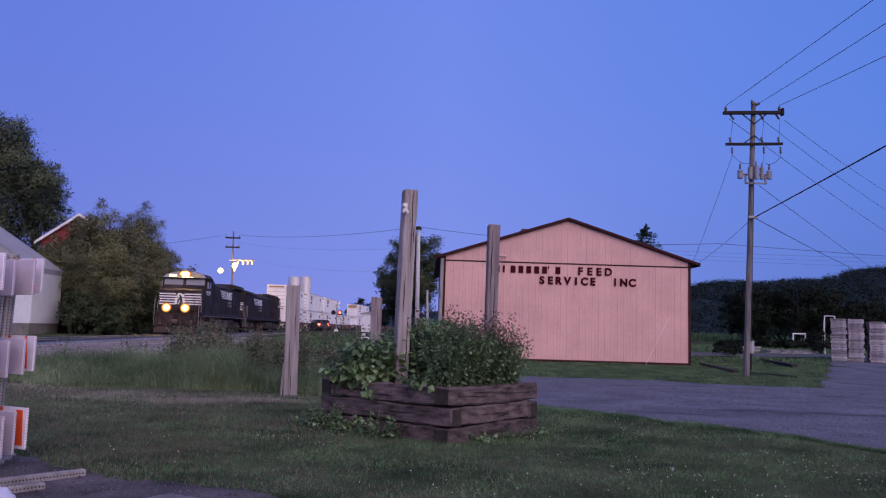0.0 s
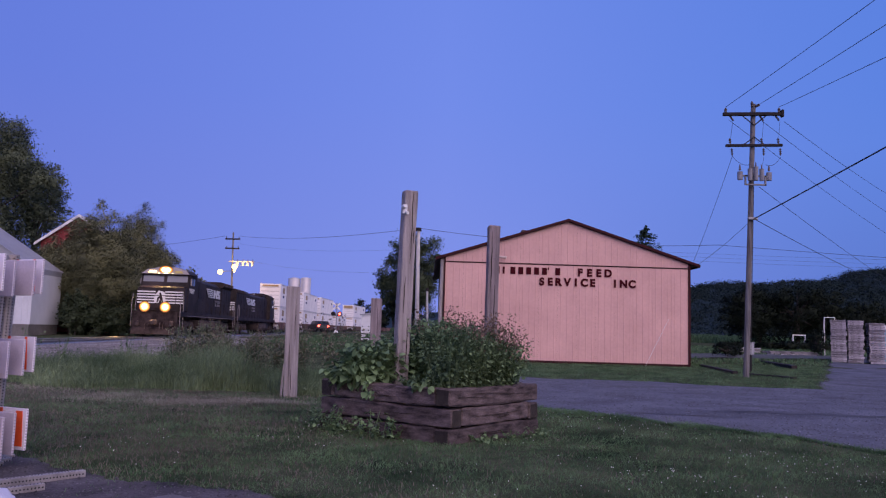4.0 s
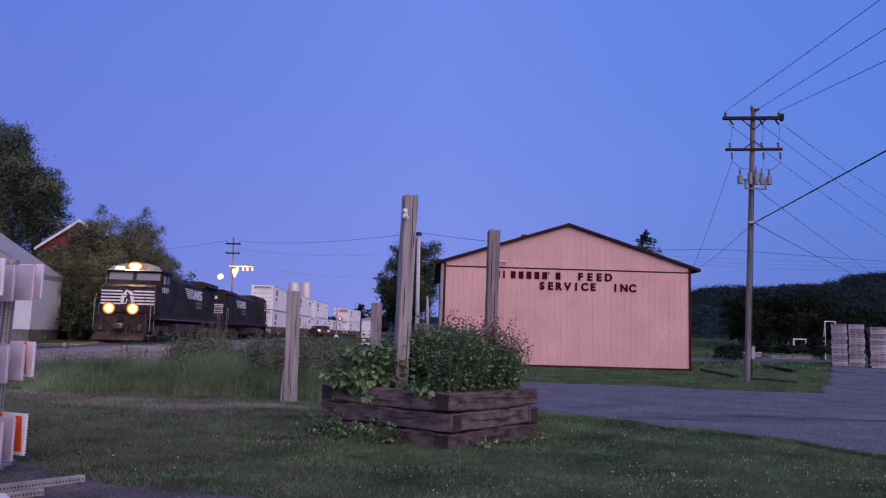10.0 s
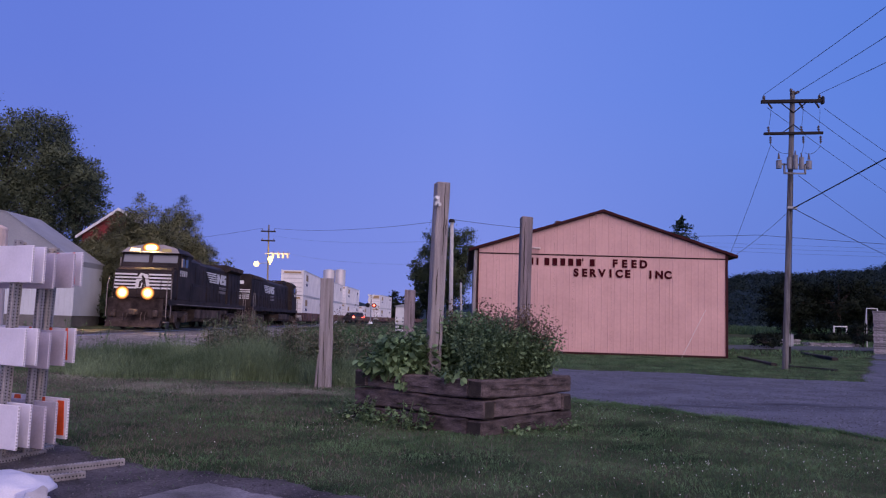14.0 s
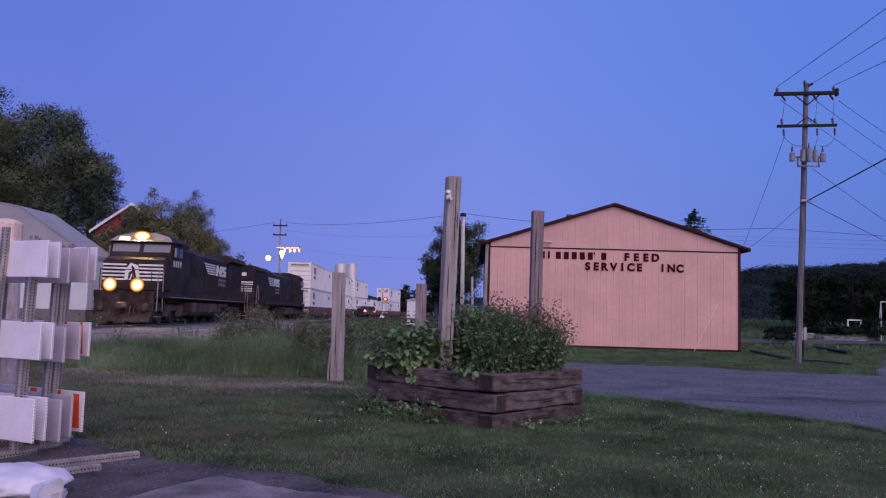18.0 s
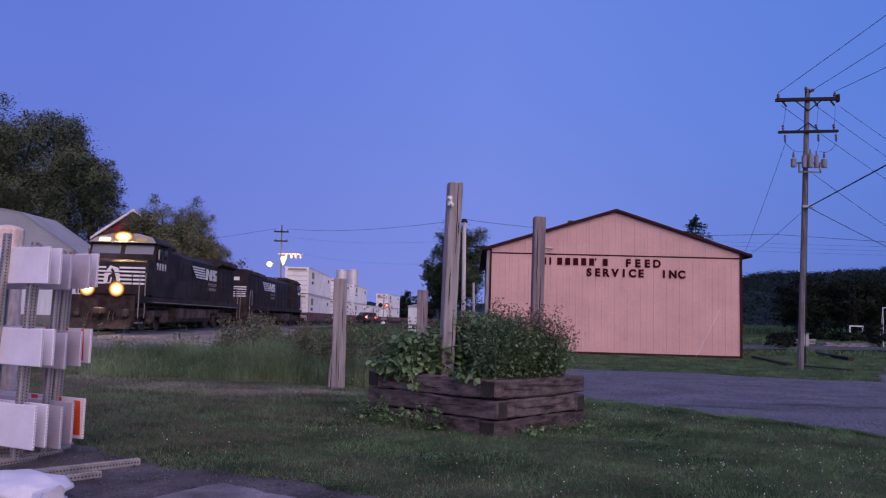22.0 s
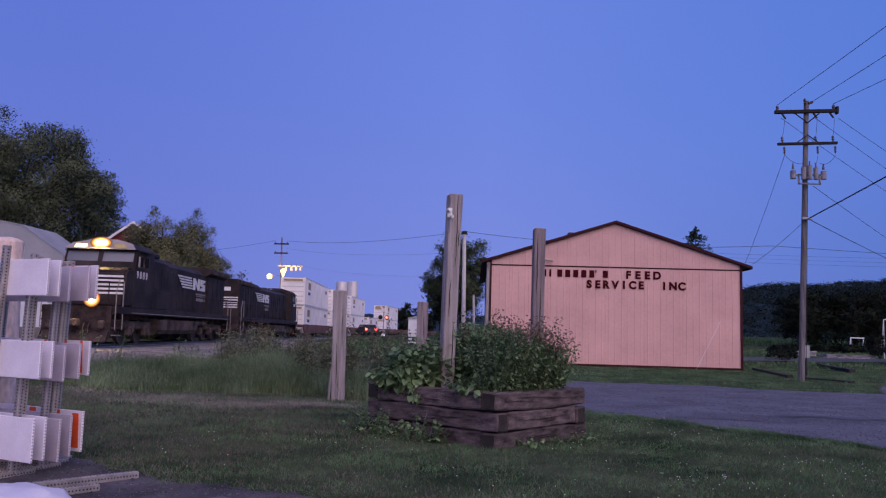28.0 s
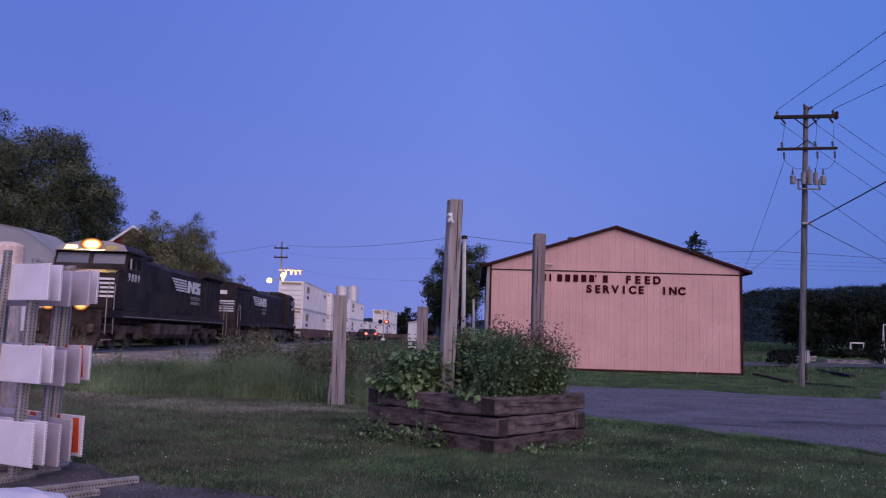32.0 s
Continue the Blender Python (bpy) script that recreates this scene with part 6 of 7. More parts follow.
def waiting_car(x, y, turn):
    """Dark hatchback seen from behind, its rear lamps lit."""
    z = gz(x, y)
    car = thing("car", "dark car waiting at the crossing with red tail lamps lit", "car", pose(x, y, z, 0, 0, turn))
    M_CAR = mat("dark_car_paint", (0.02, 0.02, 0.024), 0.3, 0.1, 1, 20, 0)
    body = prism([(0, 0.35), (4.3, 0.35), (4.35, 0.75), (3.4, 0.92), (2.6, 1.42), (0.7, 1.45), (0.05, 0.95)], -0.85, 0.85, "x")
    bmesh.ops.bevel(body, geom=body.edges[:], offset=0.07, segments=2, affect="EDGES", clamp_overlap=True)
    part("body", body, M_CAR, car)
    gl = part("rear_window", box(-0.62, 0.62, -0.01, 0.01, 0, 0.5, bevel=0.01), M_GLASS, car)
    gl.matrix_basis = pose(0, 0.20, 1.02, -38)
    for sx in (-1, 1):
        part("tail_lamp", box(sx * 0.66 - 0.14, sx * 0.66 + 0.14, -0.03, 0.08, 0.72, 0.96, bevel=0.03), M_REDLAMP, car, "lit red tail lamp")
        part("side_window", prism([(0.9, 0.98), (2.7, 0.98), (2.45, 1.34), (1.0, 1.36)], sx * 0.845 - 0.02, sx * 0.845 + 0.02, "x"), M_GLASS, car)
        for yy in (0.8, 3.45):
            wh = part("wheel", rod((sx * 0.68, yy, 0.32), (sx * 0.88, yy, 0.32), 0.32, 0.32, 20), M_WIRE, car)
            part("hub", rod((sx * 0.87, yy, 0.32), (sx * 0.895, yy, 0.32), 0.19, 0.17, 14), M_GREY, wh)
    part("bumper", box(-0.82, 0.82, -0.08, 0.1, 0.38, 0.60, bevel=0.05), M_CAR, car)


waiting_car(-15.2, 103.5, 26)


def barrier_stack():
    bs = thing("striped_barrier", "low white slatted barrier beside the crossing road", "barrier", pose(-5.66, 60.0, gz(-5.66, 60)))
    for k in range(4):
        part("slat", box(-0.30, 0.30, -0.03, 0.03, 0.12 + k * 0.27, 0.30 + k * 0.27, bevel=0.01), M_WHITE, bs)
    for s in (-1, 1):
        part("leg", box(s * 0.24 - 0.04, s * 0.24 + 0.04, 0.03, 0.10, 0, 1.2), M_ARM, bs)


barrier_stack()


def white_house(x, y, w, h, d, label):
    z = gz(x, y)
    wh = thing("small_house", label, "house", pose(x, y, z, 0, 0, 5))
    part("house_wall", box(-w / 2, w / 2, 0, d, 0, h), M_SHED, wh)
    part("roof", prism([(-w / 2 - 0.3, h - 0.1), (w / 2 + 0.3, h - 0.1), (0, h + w * 0.10)], -0.3, d + 0.3), M_GREYROOF, wh)


white_house(-13.7, 152.0, 3.0, 3.4, 8.0, "distant white trailer house beyond the crossing")
sheet("crossing_road", lambda X, Y: np.abs(Y - 110 - 0.35 * (X + 14)) < 3.2, -60, 60, 80, 145, 0.8, 0.02, M_ASPHALT, "grey road over the railway crossing", "road")


# ---- plants ----
LEAF_SHAPE = np.array([(0, 0.04), (0.33, 0.03), (0.46, 0.36), (0.31, 0.74), (0, 1.0), (-0.31, 0.74), (-0.46, 0.36), (-0.33, 0.03)])


def broad_leaves(bases, dirs, size, rng, fold=0.25):
    """Oval pointed leaves, folded along the rib, from their stalk ends along dirs."""
    n = len(bases)
    d = np.asarray(dirs, float)
    d /= np.linalg.norm(d, axis=1, keepdims=True)
    up = np.array([0, 0, 1.0]) + rng.normal(scale=0.35, size=(n, 3))
    s = np.cross(d, up)
    s /= np.linalg.norm(s, axis=1, keepdims=True) + 1e-9
    nrm = np.cross(s, d)
    sz = np.asarray(size, float)[:, None, None]
    u, v = LEAF_SHAPE[:, 0], LEAF_SHAPE[:, 1]
    off = s[:, None, :] * u[None, :, None] + d[:, None, :] * v[None, :, None] + nrm[:, None, :] * (fold * np.abs(u) - 0.35 * v ** 2)[None, :, None]
    vv = (np.asarray(bases)[:, None, :] + off * sz).reshape(-1, 3)
    f = np.arange(n * 8).reshape(n, 8)
    return vv, f


def leafy_weed(x, y, z, h, leaf, n, rng, label, material, lean=(0, 0), seeds=False, name="leafy_weed", droop=0.2):
    """One bushy herb: a few stems, leaves set round them, seed sprays on top."""
    pl = thing(name, label, "plant", pose(x, y, z), group="plants in the bed")
    stems = None
    B, D, S = [], [], []
    tops = []
    for k in range(max(3, int(n / 26))):
        a = rng.uniform(0, math.tau)
        r = rng.uniform(0.03, 0.28 if n > 200 else 0.22)
        hh = h * rng.uniform(0.7, 1.08)
        b = Vector((r * 0.4 * math.cos(a), r * 0.4 * math.sin(a), 0))
        t = Vector((r * 1.3 * math.cos(a) + lean[0] * hh, r * 1.3 * math.sin(a) + lean[1] * hh, hh))
        stems = rod(b, t, 0.006, 0.003, 5, stems, False)
        tops.append(t)
        m = max(6, int(n / max(3, int(n / 26))))
        for i in range(m):
            s = rng.uniform(0.12, 1.0)
            q = b.lerp(t, s)
            aa = rng.uniform(0, math.tau)
            el = rng.uniform(-0.35, 0.55) - droop
            spread = 0.05 if n > 200 else 0.015
            B.append((q.x + rng.normal(0, spread), q.y + rng.normal(0, spread), q.z + rng.normal(0, spread * 0.6)))
            D.append((math.cos(aa) * math.cos(el), math.sin(aa) * math.cos(el), math.sin(el)))
            S.append(leaf * rng.uniform(0.55, 1.25) * (1.1 - 0.45 * s))
    tagged(part("stalk", stems, M_LEAF_D, pl), kind="stuff")
    v, f = broad_leaves(np.array(B), np.array(D), np.array(S), rng)
    tagged(part("foliage", raw("foliage", v, f, material), None, pl), kind="stuff")
    if seeds:
        c = []
        for t in tops:
            for i in range(17):
                s = rng.uniform(0, 1)
                c.append((t.x + rng.normal(0, 0.035), t.y + rng.normal(0, 0.035), t.z - 0.05 + s * 0.22))
        v, f = leaves(np.array(c), 0.030, rng, 0, 1.2)
        tagged(part("seed_spray", raw("seed_spray", v, f, M_SEED), None, pl, "brownish seed heads"), kind="stuff")
    return pl


def planter_plants():
    rng = np.random.default_rng(21)
    o = Vector((PL_CORNER.x, PL_CORNER.y, 0))
    # u along the long side, v along the short side
    for i in range(74):
        u, v = rng.uniform(0.12, 0.88) * PL_LA, rng.uniform(0.10, 0.88) * PL_LB
        p = o + PL_A * u + PL_B * v
        left, deep = u / PL_LA, v / PL_LB
        if v < 0.62 and -0.60 < u - 0.74 - 0.857 * v < 0.32:
            continue        # low growth alone before the tall post
        if left > 0.55 and deep < 0.6:
            h, leaf, mt, sd = rng.uniform(0.34, 0.60) * (1.25 - 0.45 * left), 0.115, M_LEAF, False
        elif left > 0.55:
            h, leaf, mt, sd = rng.uniform(0.55, 0.85), 0.10, (M_LEAF if rng.random() < 0.5 else M_LEAF_D), False
        else:
            fall = 1 - 0.42 * deep * (1 - left) - 0.25 * (1 - deep) * (1 - left)
            h, leaf, mt, sd = rng.uniform(0.70, 1.02) * fall, (0.080 if left > 0.38 and deep < 0.5 else 0.050), (M_LEAF if rng.random() < 0.55 else M_LEAF_D), rng.random() < 0.10 and v > 0.6
        leafy_weed(p.x, p.y, 0.50, float(h), leaf, int(rng.integers(440, 560)), rng, "bushy green weed growing in the tie planter", mt, seeds=bool(sd))
    # tall thin stems with seed sprays behind
    for i in range(16):
        u, v = rng.uniform(0.08, 0.62) * PL_LA, rng.uniform(0.5, 0.95) * PL_LB
        p = o + PL_A * u + PL_B * v
        h = rng.uniform(0.72, 1.0) * (1 - 0.30 * (v / PL_LB) * (1 - u / PL_LA))
        leafy_weed(p.x, p.y, 0.50, float(h), 0.042, 150, rng, "tall weed with brownish seed sprays in the planter", M_LEAF_D, seeds=True, name="tall_weed")
    # broad leaves hanging over the front rim
    for u in (1.28, 1.35, 1.42, 1.50, 1.60, 1.70):
        p = o + PL_A * u + PL_B * 0.12
        low = 0.9 if u < 1.55 else 0.35
        leafy_weed(p.x, p.y, 0.52, 0.34 if u < 1.55 else 0.22, 0.115, 70, rng, "broad-leaved plant spilling over the planter rim", M_LEAF, lean=(-PL_B.x * 0.75, -PL_B.y * 0.75), name="spilling_plant", droop=low)
    for u, v in ((0.34, 0.12), (0.48, 0.10), (0.62, 0.14), (0.78, 0.30), (0.56, 0.24), (0.40, 0.30), (0.28, 0.22), (0.66, 0.34)):
        p = o + PL_A * u + PL_B * v
        leafy_weed(p.x, p.y, 0.51, 0.34 - 0.26 * u, 0.062, 60, rng, "low leafy weed by the planter rim", M_LEAF_D, name="rim_weed", droop=0.2)
    for u in (1.12, 1.24):
        p = o + PL_A * u - PL_B * 0.03
        leafy_weed(p.x, p.y, 0.42, 0.18, 0.085, 12, rng, "broad-leaved sprig hanging down the planter side", M_LEAF, lean=(-PL_B.x * 0.12, -PL_B.y * 0.12), name="hanging_plant", droop=0.75)
    for u in (0.30, 0.42):
        p = o + PL_A * u + PL_B * 0.02
        leafy_weed(p.x, p.y, 0.54, 0.14, 0.075, 16, rng, "leafy sprig hanging over the planter rim", M_LEAF, lean=(-PL_B.x * 0.9, -PL_B.y * 0.9), name="spilling_plant", droop=0.9)
    # weeds at the planter's foot
    for i in range(14):
        u = rng.uniform(0.55, 2.0)
        p = o + PL_A * u - PL_B * rng.uniform(0.08, 0.28)
        leafy_weed(p.x, p.y, 0.0, float(rng.uniform(0.14, 0.38)), 0.058, 40, rng, "low leafy weed at the foot of the planter", M_LEAF, name="foot_weed", droop=0.1)
    for i in range(7):
        v = rng.uniform(0.1, 1.7)
        p = o + PL_B * v - PL_A * rng.uniform(0.08, 0.2)
        leafy_weed(p.x, p.y, 0.0, float(rng.uniform(0.06, 0.16)), 0.045, 22, rng, "low leafy weed at the foot of the planter", M_LEAF, name="foot_weed", droop=0.1)


planter_plants()


def in_dirt(x, y):
    return (y < dirt_edge(x)) & (x < 1.2)


def in_planter(x, y):
    dx, dy = x - PL_CORNER.x, y - PL_CORNER.y
    det = PL_A.x * PL_B.y - PL_A.y * PL_B.x
    u = (dx * PL_B.y - dy * PL_B.x) / det
    v = (PL_A.x * dy - PL_A.y * dx) / det
    return (u > -0.02) & (u < PL_LA + 0.02) & (v > -0.02) & (v < PL_LB + 0.02)


def in_barn(x, y):
    return (x > -0.1) & (x < 12.6) & (y > 38.3) & (y < 56)


def lawn():
    rng = np.random.default_rng(5)
    zones = [(-7.5, 6.5, 4.6, 9.0, 2800, 0.033, 0.0055), (-9.5, 7.5, 9.0, 14.6, 1350, 0.042, 0.0072), (-14, 11, 14.6, 24, 130, 0.085, 0.016), (-4, 24, 22.5, 44, 250, 0.070, 0.011), (-14, 44, 44, 75, 22, 0.16, 0.06)]
    V, F, k = [], [], 0
    for x0, x1, y0, y1, dens, h, w in zones:
        n = int((x1 - x0) * (y1 - y0) * dens)
        x, y = rng.uniform(x0, x1, n), rng.uniform(y0, y1, n)
        jx, jy = x + rng.normal(0, 0.05 if y0 < 9 else 0.14, n), y + rng.normal(0, 0.12 if y0 < 9 else 0.34, n) * (rng.random(n) < 0.6)
        ok = ~in_drive(jx, jy) & ~in_planter(x, y) & ~in_barn(x, y) & ((x - line_x(y)) > 6.2) & ~((np.abs(y - 52 - 0.28 * (x - 17)) < 2.7) & (x > 13)) & (np.abs(x) < 0.62 * y + 1.5)
        ok &= ~(in_dirt(jx, jy) & (rng.random(n) > 0.03))
        patch = np.sin(x * 1.7 + np.sin(y * 2.1)) * np.sin(y * 1.3 + 1.0)
        x, y, patch = x[ok], y[ok], patch[ok]
        hh = h * rng.uniform(0.5, 1.35, len(x)) * (1 + 0.25 * patch) * (0.95 + 0.28 * np.sin(x * 9 + 3 * np.sin(y * 5)) * np.sin(y * 7 + 2 * np.sin(x * 6)))
        v, f = blades(x, y, ground_z(x, y) - 0.01, hh, np.full(len(x), w) * rng.uniform(0.7, 1.3, len(x)), rng, 1.5)
        V.append(v)
        F.append(f + k)
        k += len(v)
    # tufts that creep over the edge of the drive
    n = 15000
    x = rng.uniform(0.9, 5.6, n)
    clump = 0.5 + 0.5 * np.sin(x * 5.3 + 2 * np.sin(x * 2.1))
    y = near_edge(x) - 0.10 + np.abs(rng.normal(0, 0.16 + 0.22 * clump, n))
    v, f = blades(x, y, ground_z(x, y) + 0.004, rng.uniform(0.015, 0.045, n), rng.uniform(0.006, 0.011, n), rng, 1.6)
    V.append(v)
    F.append(f + k)
    k += len(v)
    tagged(new("lawn_grass", raw("lawn_grass", np.concatenate(V), np.concatenate(F), M_BLADE)), "short dark green lawn grass", "grass", kind="stuff")
    # dried strips along the mowing edge
    V, F, k = [], [], 0
    for cx, cy, rx, ry, n in ((-5.6, 12.9, 1.3, 0.6, 3200), (-3.7, 12.1, 0.9, 0.35, 2800), (-2.6, 12.6, 0.8, 0.3, 1700), (-7.2, 13.7, 1.2, 0.4, 700), (-4.6, 12.6, 2.6, 1.3, 2200)):
        x, y = cx + rng.normal(0, rx / 2, n), cy + rng.normal(0, ry / 2, n)
        v, f = blades(x, y, ground_z(x, y) - 0.005, rng.uniform(0.035, 0.07, n), rng.uniform(0.004, 0.008, n), rng, 1.6)
        V.append(v)
        F.append(f + k)
        k += len(v)
    tagged(new("dry_grass", raw("dry_grass", np.concatenate(V), np.concatenate(F), M_DRY)), "dry straw-coloured mown grass", "grass", kind="stuff")
    # dead thatch through the lawn, thickest towards the yard's corner
    n = 260000
    x, y = rng.uniform(-8.5, 5.0, n), 4.8 + 9.6 * rng.random(n)
    blot = 0.5 + 0.5 * np.sin(x * 1.3 + 2 * np.sin(y * 0.8)) * np.sin(y * 1.9 + x * 0.6)
    fine = 0.5 + 0.5 * np.sin(x * 6 + 2 * np.sin(y * 4)) * np.sin(y * 8 + x)
    keep = (rng.random(n) < np.interp(x, [-6, -2.8, -0.6, 2], [1.0, 0.8, 0.22, 0.05]) * (0.35 + 0.65 * blot) * (0.4 + 0.6 * fine)) & ~in_drive(x, y) & ~in_planter(x, y) & ~in_dirt(x, y)
    x, y = x[keep], y[keep]
    v, f = blades(x, y, ground_z(x, y) - 0.005, rng.uniform(0.03, 0.055, len(x)), rng.uniform(0.004, 0.008, len(x)), rng, 1.8)
    tagged(new("lawn_thatch", raw("lawn_thatch", v, f, M_THATCH)), "dead brownish thatch through the lawn", "grass", kind="stuff")
    # clover heads
    n = 3000
    x, y = rng.uniform(-3.6, 5.2, n), 5.4 + 7.6 * rng.random(n)
    keep = ~in_drive(x, y) & ~in_planter(x, y) & ~in_dirt(x, y) & (np.sin(x * 1.9 + 1.0) * np.sin(y * 1.4 + x) + 0.5 * rng.normal(size=n) > 0.75 - 0.1 * x)
    x, y = x[keep], y[keep]
    r = rng.uniform(0.003, 0.0062, len(x))
    o = np.array([(1, 0, 0), (0, 1, 0), (-1, 0, 0), (0, -1, 0), (0, 0, 1), (0, 0, -1)])
    c = np.stack([x, y, ground_z(x, y) + rng.uniform(0.045, 0.085, len(x))], 1)
    v = (c[:, None, :] + o[None] * r[:, None, None]).reshape(-1, 3)
    b = np.arange(len(x))[:, None] * 6
    f = np.concatenate([b + np.array(t) for t in ((0, 1, 4), (1, 2, 4), (2, 3, 4), (3, 0, 4), (1, 0, 5), (2, 1, 5), (3, 2, 5), (0, 3, 5))])
    tagged(new("clover_heads", raw("clover_heads", v, f, mat("clover_white", (0.74, 0.74, 0.68), 0.8, 0.15, 30, 90, 0))), "small white clover flower heads", "flowers", kind="stuff")


lawn()


M_BROWN = leafy("brown_weed", (0.150, 0.158, 0.100), (0.225, 0.215, 0.150), rnd=0.2)


def weeds():
    """Tall rough grass between the lawn and the railway."""
    rng = np.random.default_rng(8)
    n = 190000
    x, y = rng.uniform(-12.5, -1.0, n), 14.0 + 11.0 * rng.random(n) ** 1.2
    edge = 14.3 + 0.35 * np.sin(x * 1.1) + 0.2 * np.sin(x * 3.1) + 0.15 * np.sin(x * 7.3)
    back = np.interp(x, [-12, -8.5, -6.5, -4], [17.6, 18.6, 21.5, 24]) + 0.5 * np.sin(x * 2.3)
    ok = (y > edge) & (y < back) & (x - line_x(y) > 5.0) & ~((x > -3.6 + (y - 14) * -0.25) & (y > 15.5)) & (x < -1.7)
    clump = 0.5 + 0.5 * np.sin(x * 1.6 + 2 * np.sin(y * 0.9)) * np.sin(y * 1.1 + x * 0.5)
    fine = 0.5 + 0.5 * np.sin(x * 5.1 + 3 * np.sin(y * 2.9)) * np.sin(y * 4.3 + x)
    ok &= rng.random(n) < 0.25 + 0.45 * clump + 0.3 * fine
    x, y, clump, fine = x[ok], y[ok], clump[ok], fine[ok]
    tall = np.interp(x, [-12, -9, -7, -4.5, -2.5, -1], [0.26, 0.36, 0.56, 0.80, 0.74, 0.55]) * np.interp(y - 14.3, [0, 1.2, 4], [0.5, 1.0, 1.05])
    h = tall * rng.uniform(0.35, 1.15, len(x)) * (0.5 + 0.55 * clump + 0.25 * fine)
    v, f = blades(x, y, ground_z(x, y) - 0.02, h, rng.uniform(0.006, 0.013, len(x)), rng, 0.9)
    tagged(new("tall_grass", raw("tall_grass", v, f, M_WEED)), "tall rough green grass beside the railway bank", "grass", kind="stuff")
    # herb leaves through the grass
    m = 13000
    i = rng.integers(0, len(x), m)
    c = np.stack([x[i] + rng.normal(0, 0.1, m), y[i] + rng.normal(0, 0.1, m), ground_z(x[i], y[i]) + h[i] * rng.uniform(0.2, 1.0, m)], 1)
    v, f = leaves(c, 0.042, rng, 0.0, 2.2)
    tagged(new("herb_leaves", raw("herb_leaves", v, f, M_WEED)), "mixed green herb leaves in tall grass", "grass", kind="stuff")
    # taller brownish bushy weeds before the train
    for k in range(32):
        wx, wy = rng.uniform(-6.6, -3.6), rng.uniform(18.5, 22.5)
        if k < 3:
            wx, wy = -2.1 + 0.45 * k, 16.0 + k * 0.8
        leafy_weed(wx, wy, gz(wx, wy), float(rng.uniform(0.9, 1.4)), 0.070, 460, rng, "tall bushy weed with brown tops in rough grass", M_BROWN, seeds=k % 6 == 0, name="bushy_weed")
    # single stalks in front of the rails
    for k in range(22):
        wx = rng.uniform(-12.5, -5.5)
        wy = rng.uniform(19.0, 24.0)
        if wx - float(line_x(wy)) < 3.0:
            continue
        leafy_weed(wx, wy, gz(wx, wy), float(rng.uniform(0.6, 0.95)), 0.07, 30, rng, "lone weed stalk on the railway bank", M_WEED, name="weed_stalk")


weeds()


# ---- trees ----
def tree(x, y, h, rx, ry, crown_low, rng, label, material, n_clumps=120, per=90, leaf=0.32, trunk=0.3, name="tree", gaps=0.0, side=0.0, spray=1.1):
    """Tapered trunk with limbs, and a crown of leaf clumps with an uneven outline."""
    z0 = gz(x, y)
    tr = thing(name, label, "tree", pose(x, y, z0))
    H = h - z0
    wood = rod((0, 0, 0), (side * 0.2, 0, H * 0.45), trunk, trunk * 0.65, 10)
    rod((side * 0.2, 0, H * 0.45), (side * 0.4, 0, H * 0.88), trunk * 0.65, trunk * 0.15, 8, wood)
    cz, rz = (crown_low + H) / 2, (H - crown_low) / 2
    cs = []
    while len(cs) < n_clumps:
        d = rng.normal(size=3)
        d /= np.linalg.norm(d)
        r = rng.uniform(0.35, 1.0) ** 0.5
        bump = 0.80 + 0.25 * math.sin(d[0] * 5 + d[2] * 4 + x) * math.sin(d[1] * 4 + d[2] * 6 + y)
        p = np.array([d[0] * rx * r * bump, d[1] * ry * r * bump, cz + d[2] * rz * r * (bump if d[2] < 0 else min(1.0, bump + 0.05))])
        if gaps and noise.noise(Vector(p * 0.45) + Vector((x, y, 0))) < gaps - 0.35:
            if rng.random() < 0.9:
                continue
        cs.append(p)
    cs = np.array(cs)
    for i in range(0, min(n_clumps, 44), 2):
        c = cs[i]
        s = rng.uniform(0.25, 0.7)
        rod((side * 0.3 * s, 0, H * (0.2 + 0.5 * s)), tuple(c), trunk * 0.28, 0.03, 6, wood, False)
    tagged(part("trunk" if trunk > 0.1 else "brushwood", wood, M_BARK, tr), kind="" if trunk > 0.1 else "stuff")
    cr = (rx + rz) / 2 / max(2.2, n_clumps ** (1 / 3)) * 1.25
    mid = np.array([0, 0, cz])
    way = (cs - mid) / np.array([rx, ry, rz])
    far = np.linalg.norm(way, axis=1, keepdims=True)
    way = (cs - mid) / (np.linalg.norm(cs - mid, axis=1, keepdims=True) + 1e-9)
    puff = rng.normal(scale=(cr * 0.42, cr * 0.42, cr * 0.33), size=(n_clumps, per, 3))
    # sprays: the outer clumps run out into drooping tips
    run = rng.random((n_clumps, per, 1)) ** 1.3 * cr * spray * (far > 0.62)[:, None, :] * (rng.random((n_clumps, 1, 1)) < 0.6)
    thin = 1 - 0.55 * run / (cr * spray + 1e-9)
    tip = way[:, None, :] * run - np.array([0, 0, 0.22]) * run
    cc = (cs[:, None, :] + puff * thin + tip).reshape(-1, 3)
    v, f = leaves(cc, leaf, rng, 0.15, 1.7)
    out = (puff / cr * 1.1 + way[:, None, :] * 0.7 + np.array([0, 0, 0.30])).reshape(-1, 3)
    f, nn = facing(v, f, out)
    part("crown", raw("crown", v, f, material, normals=nn), None, tr)
    return tr


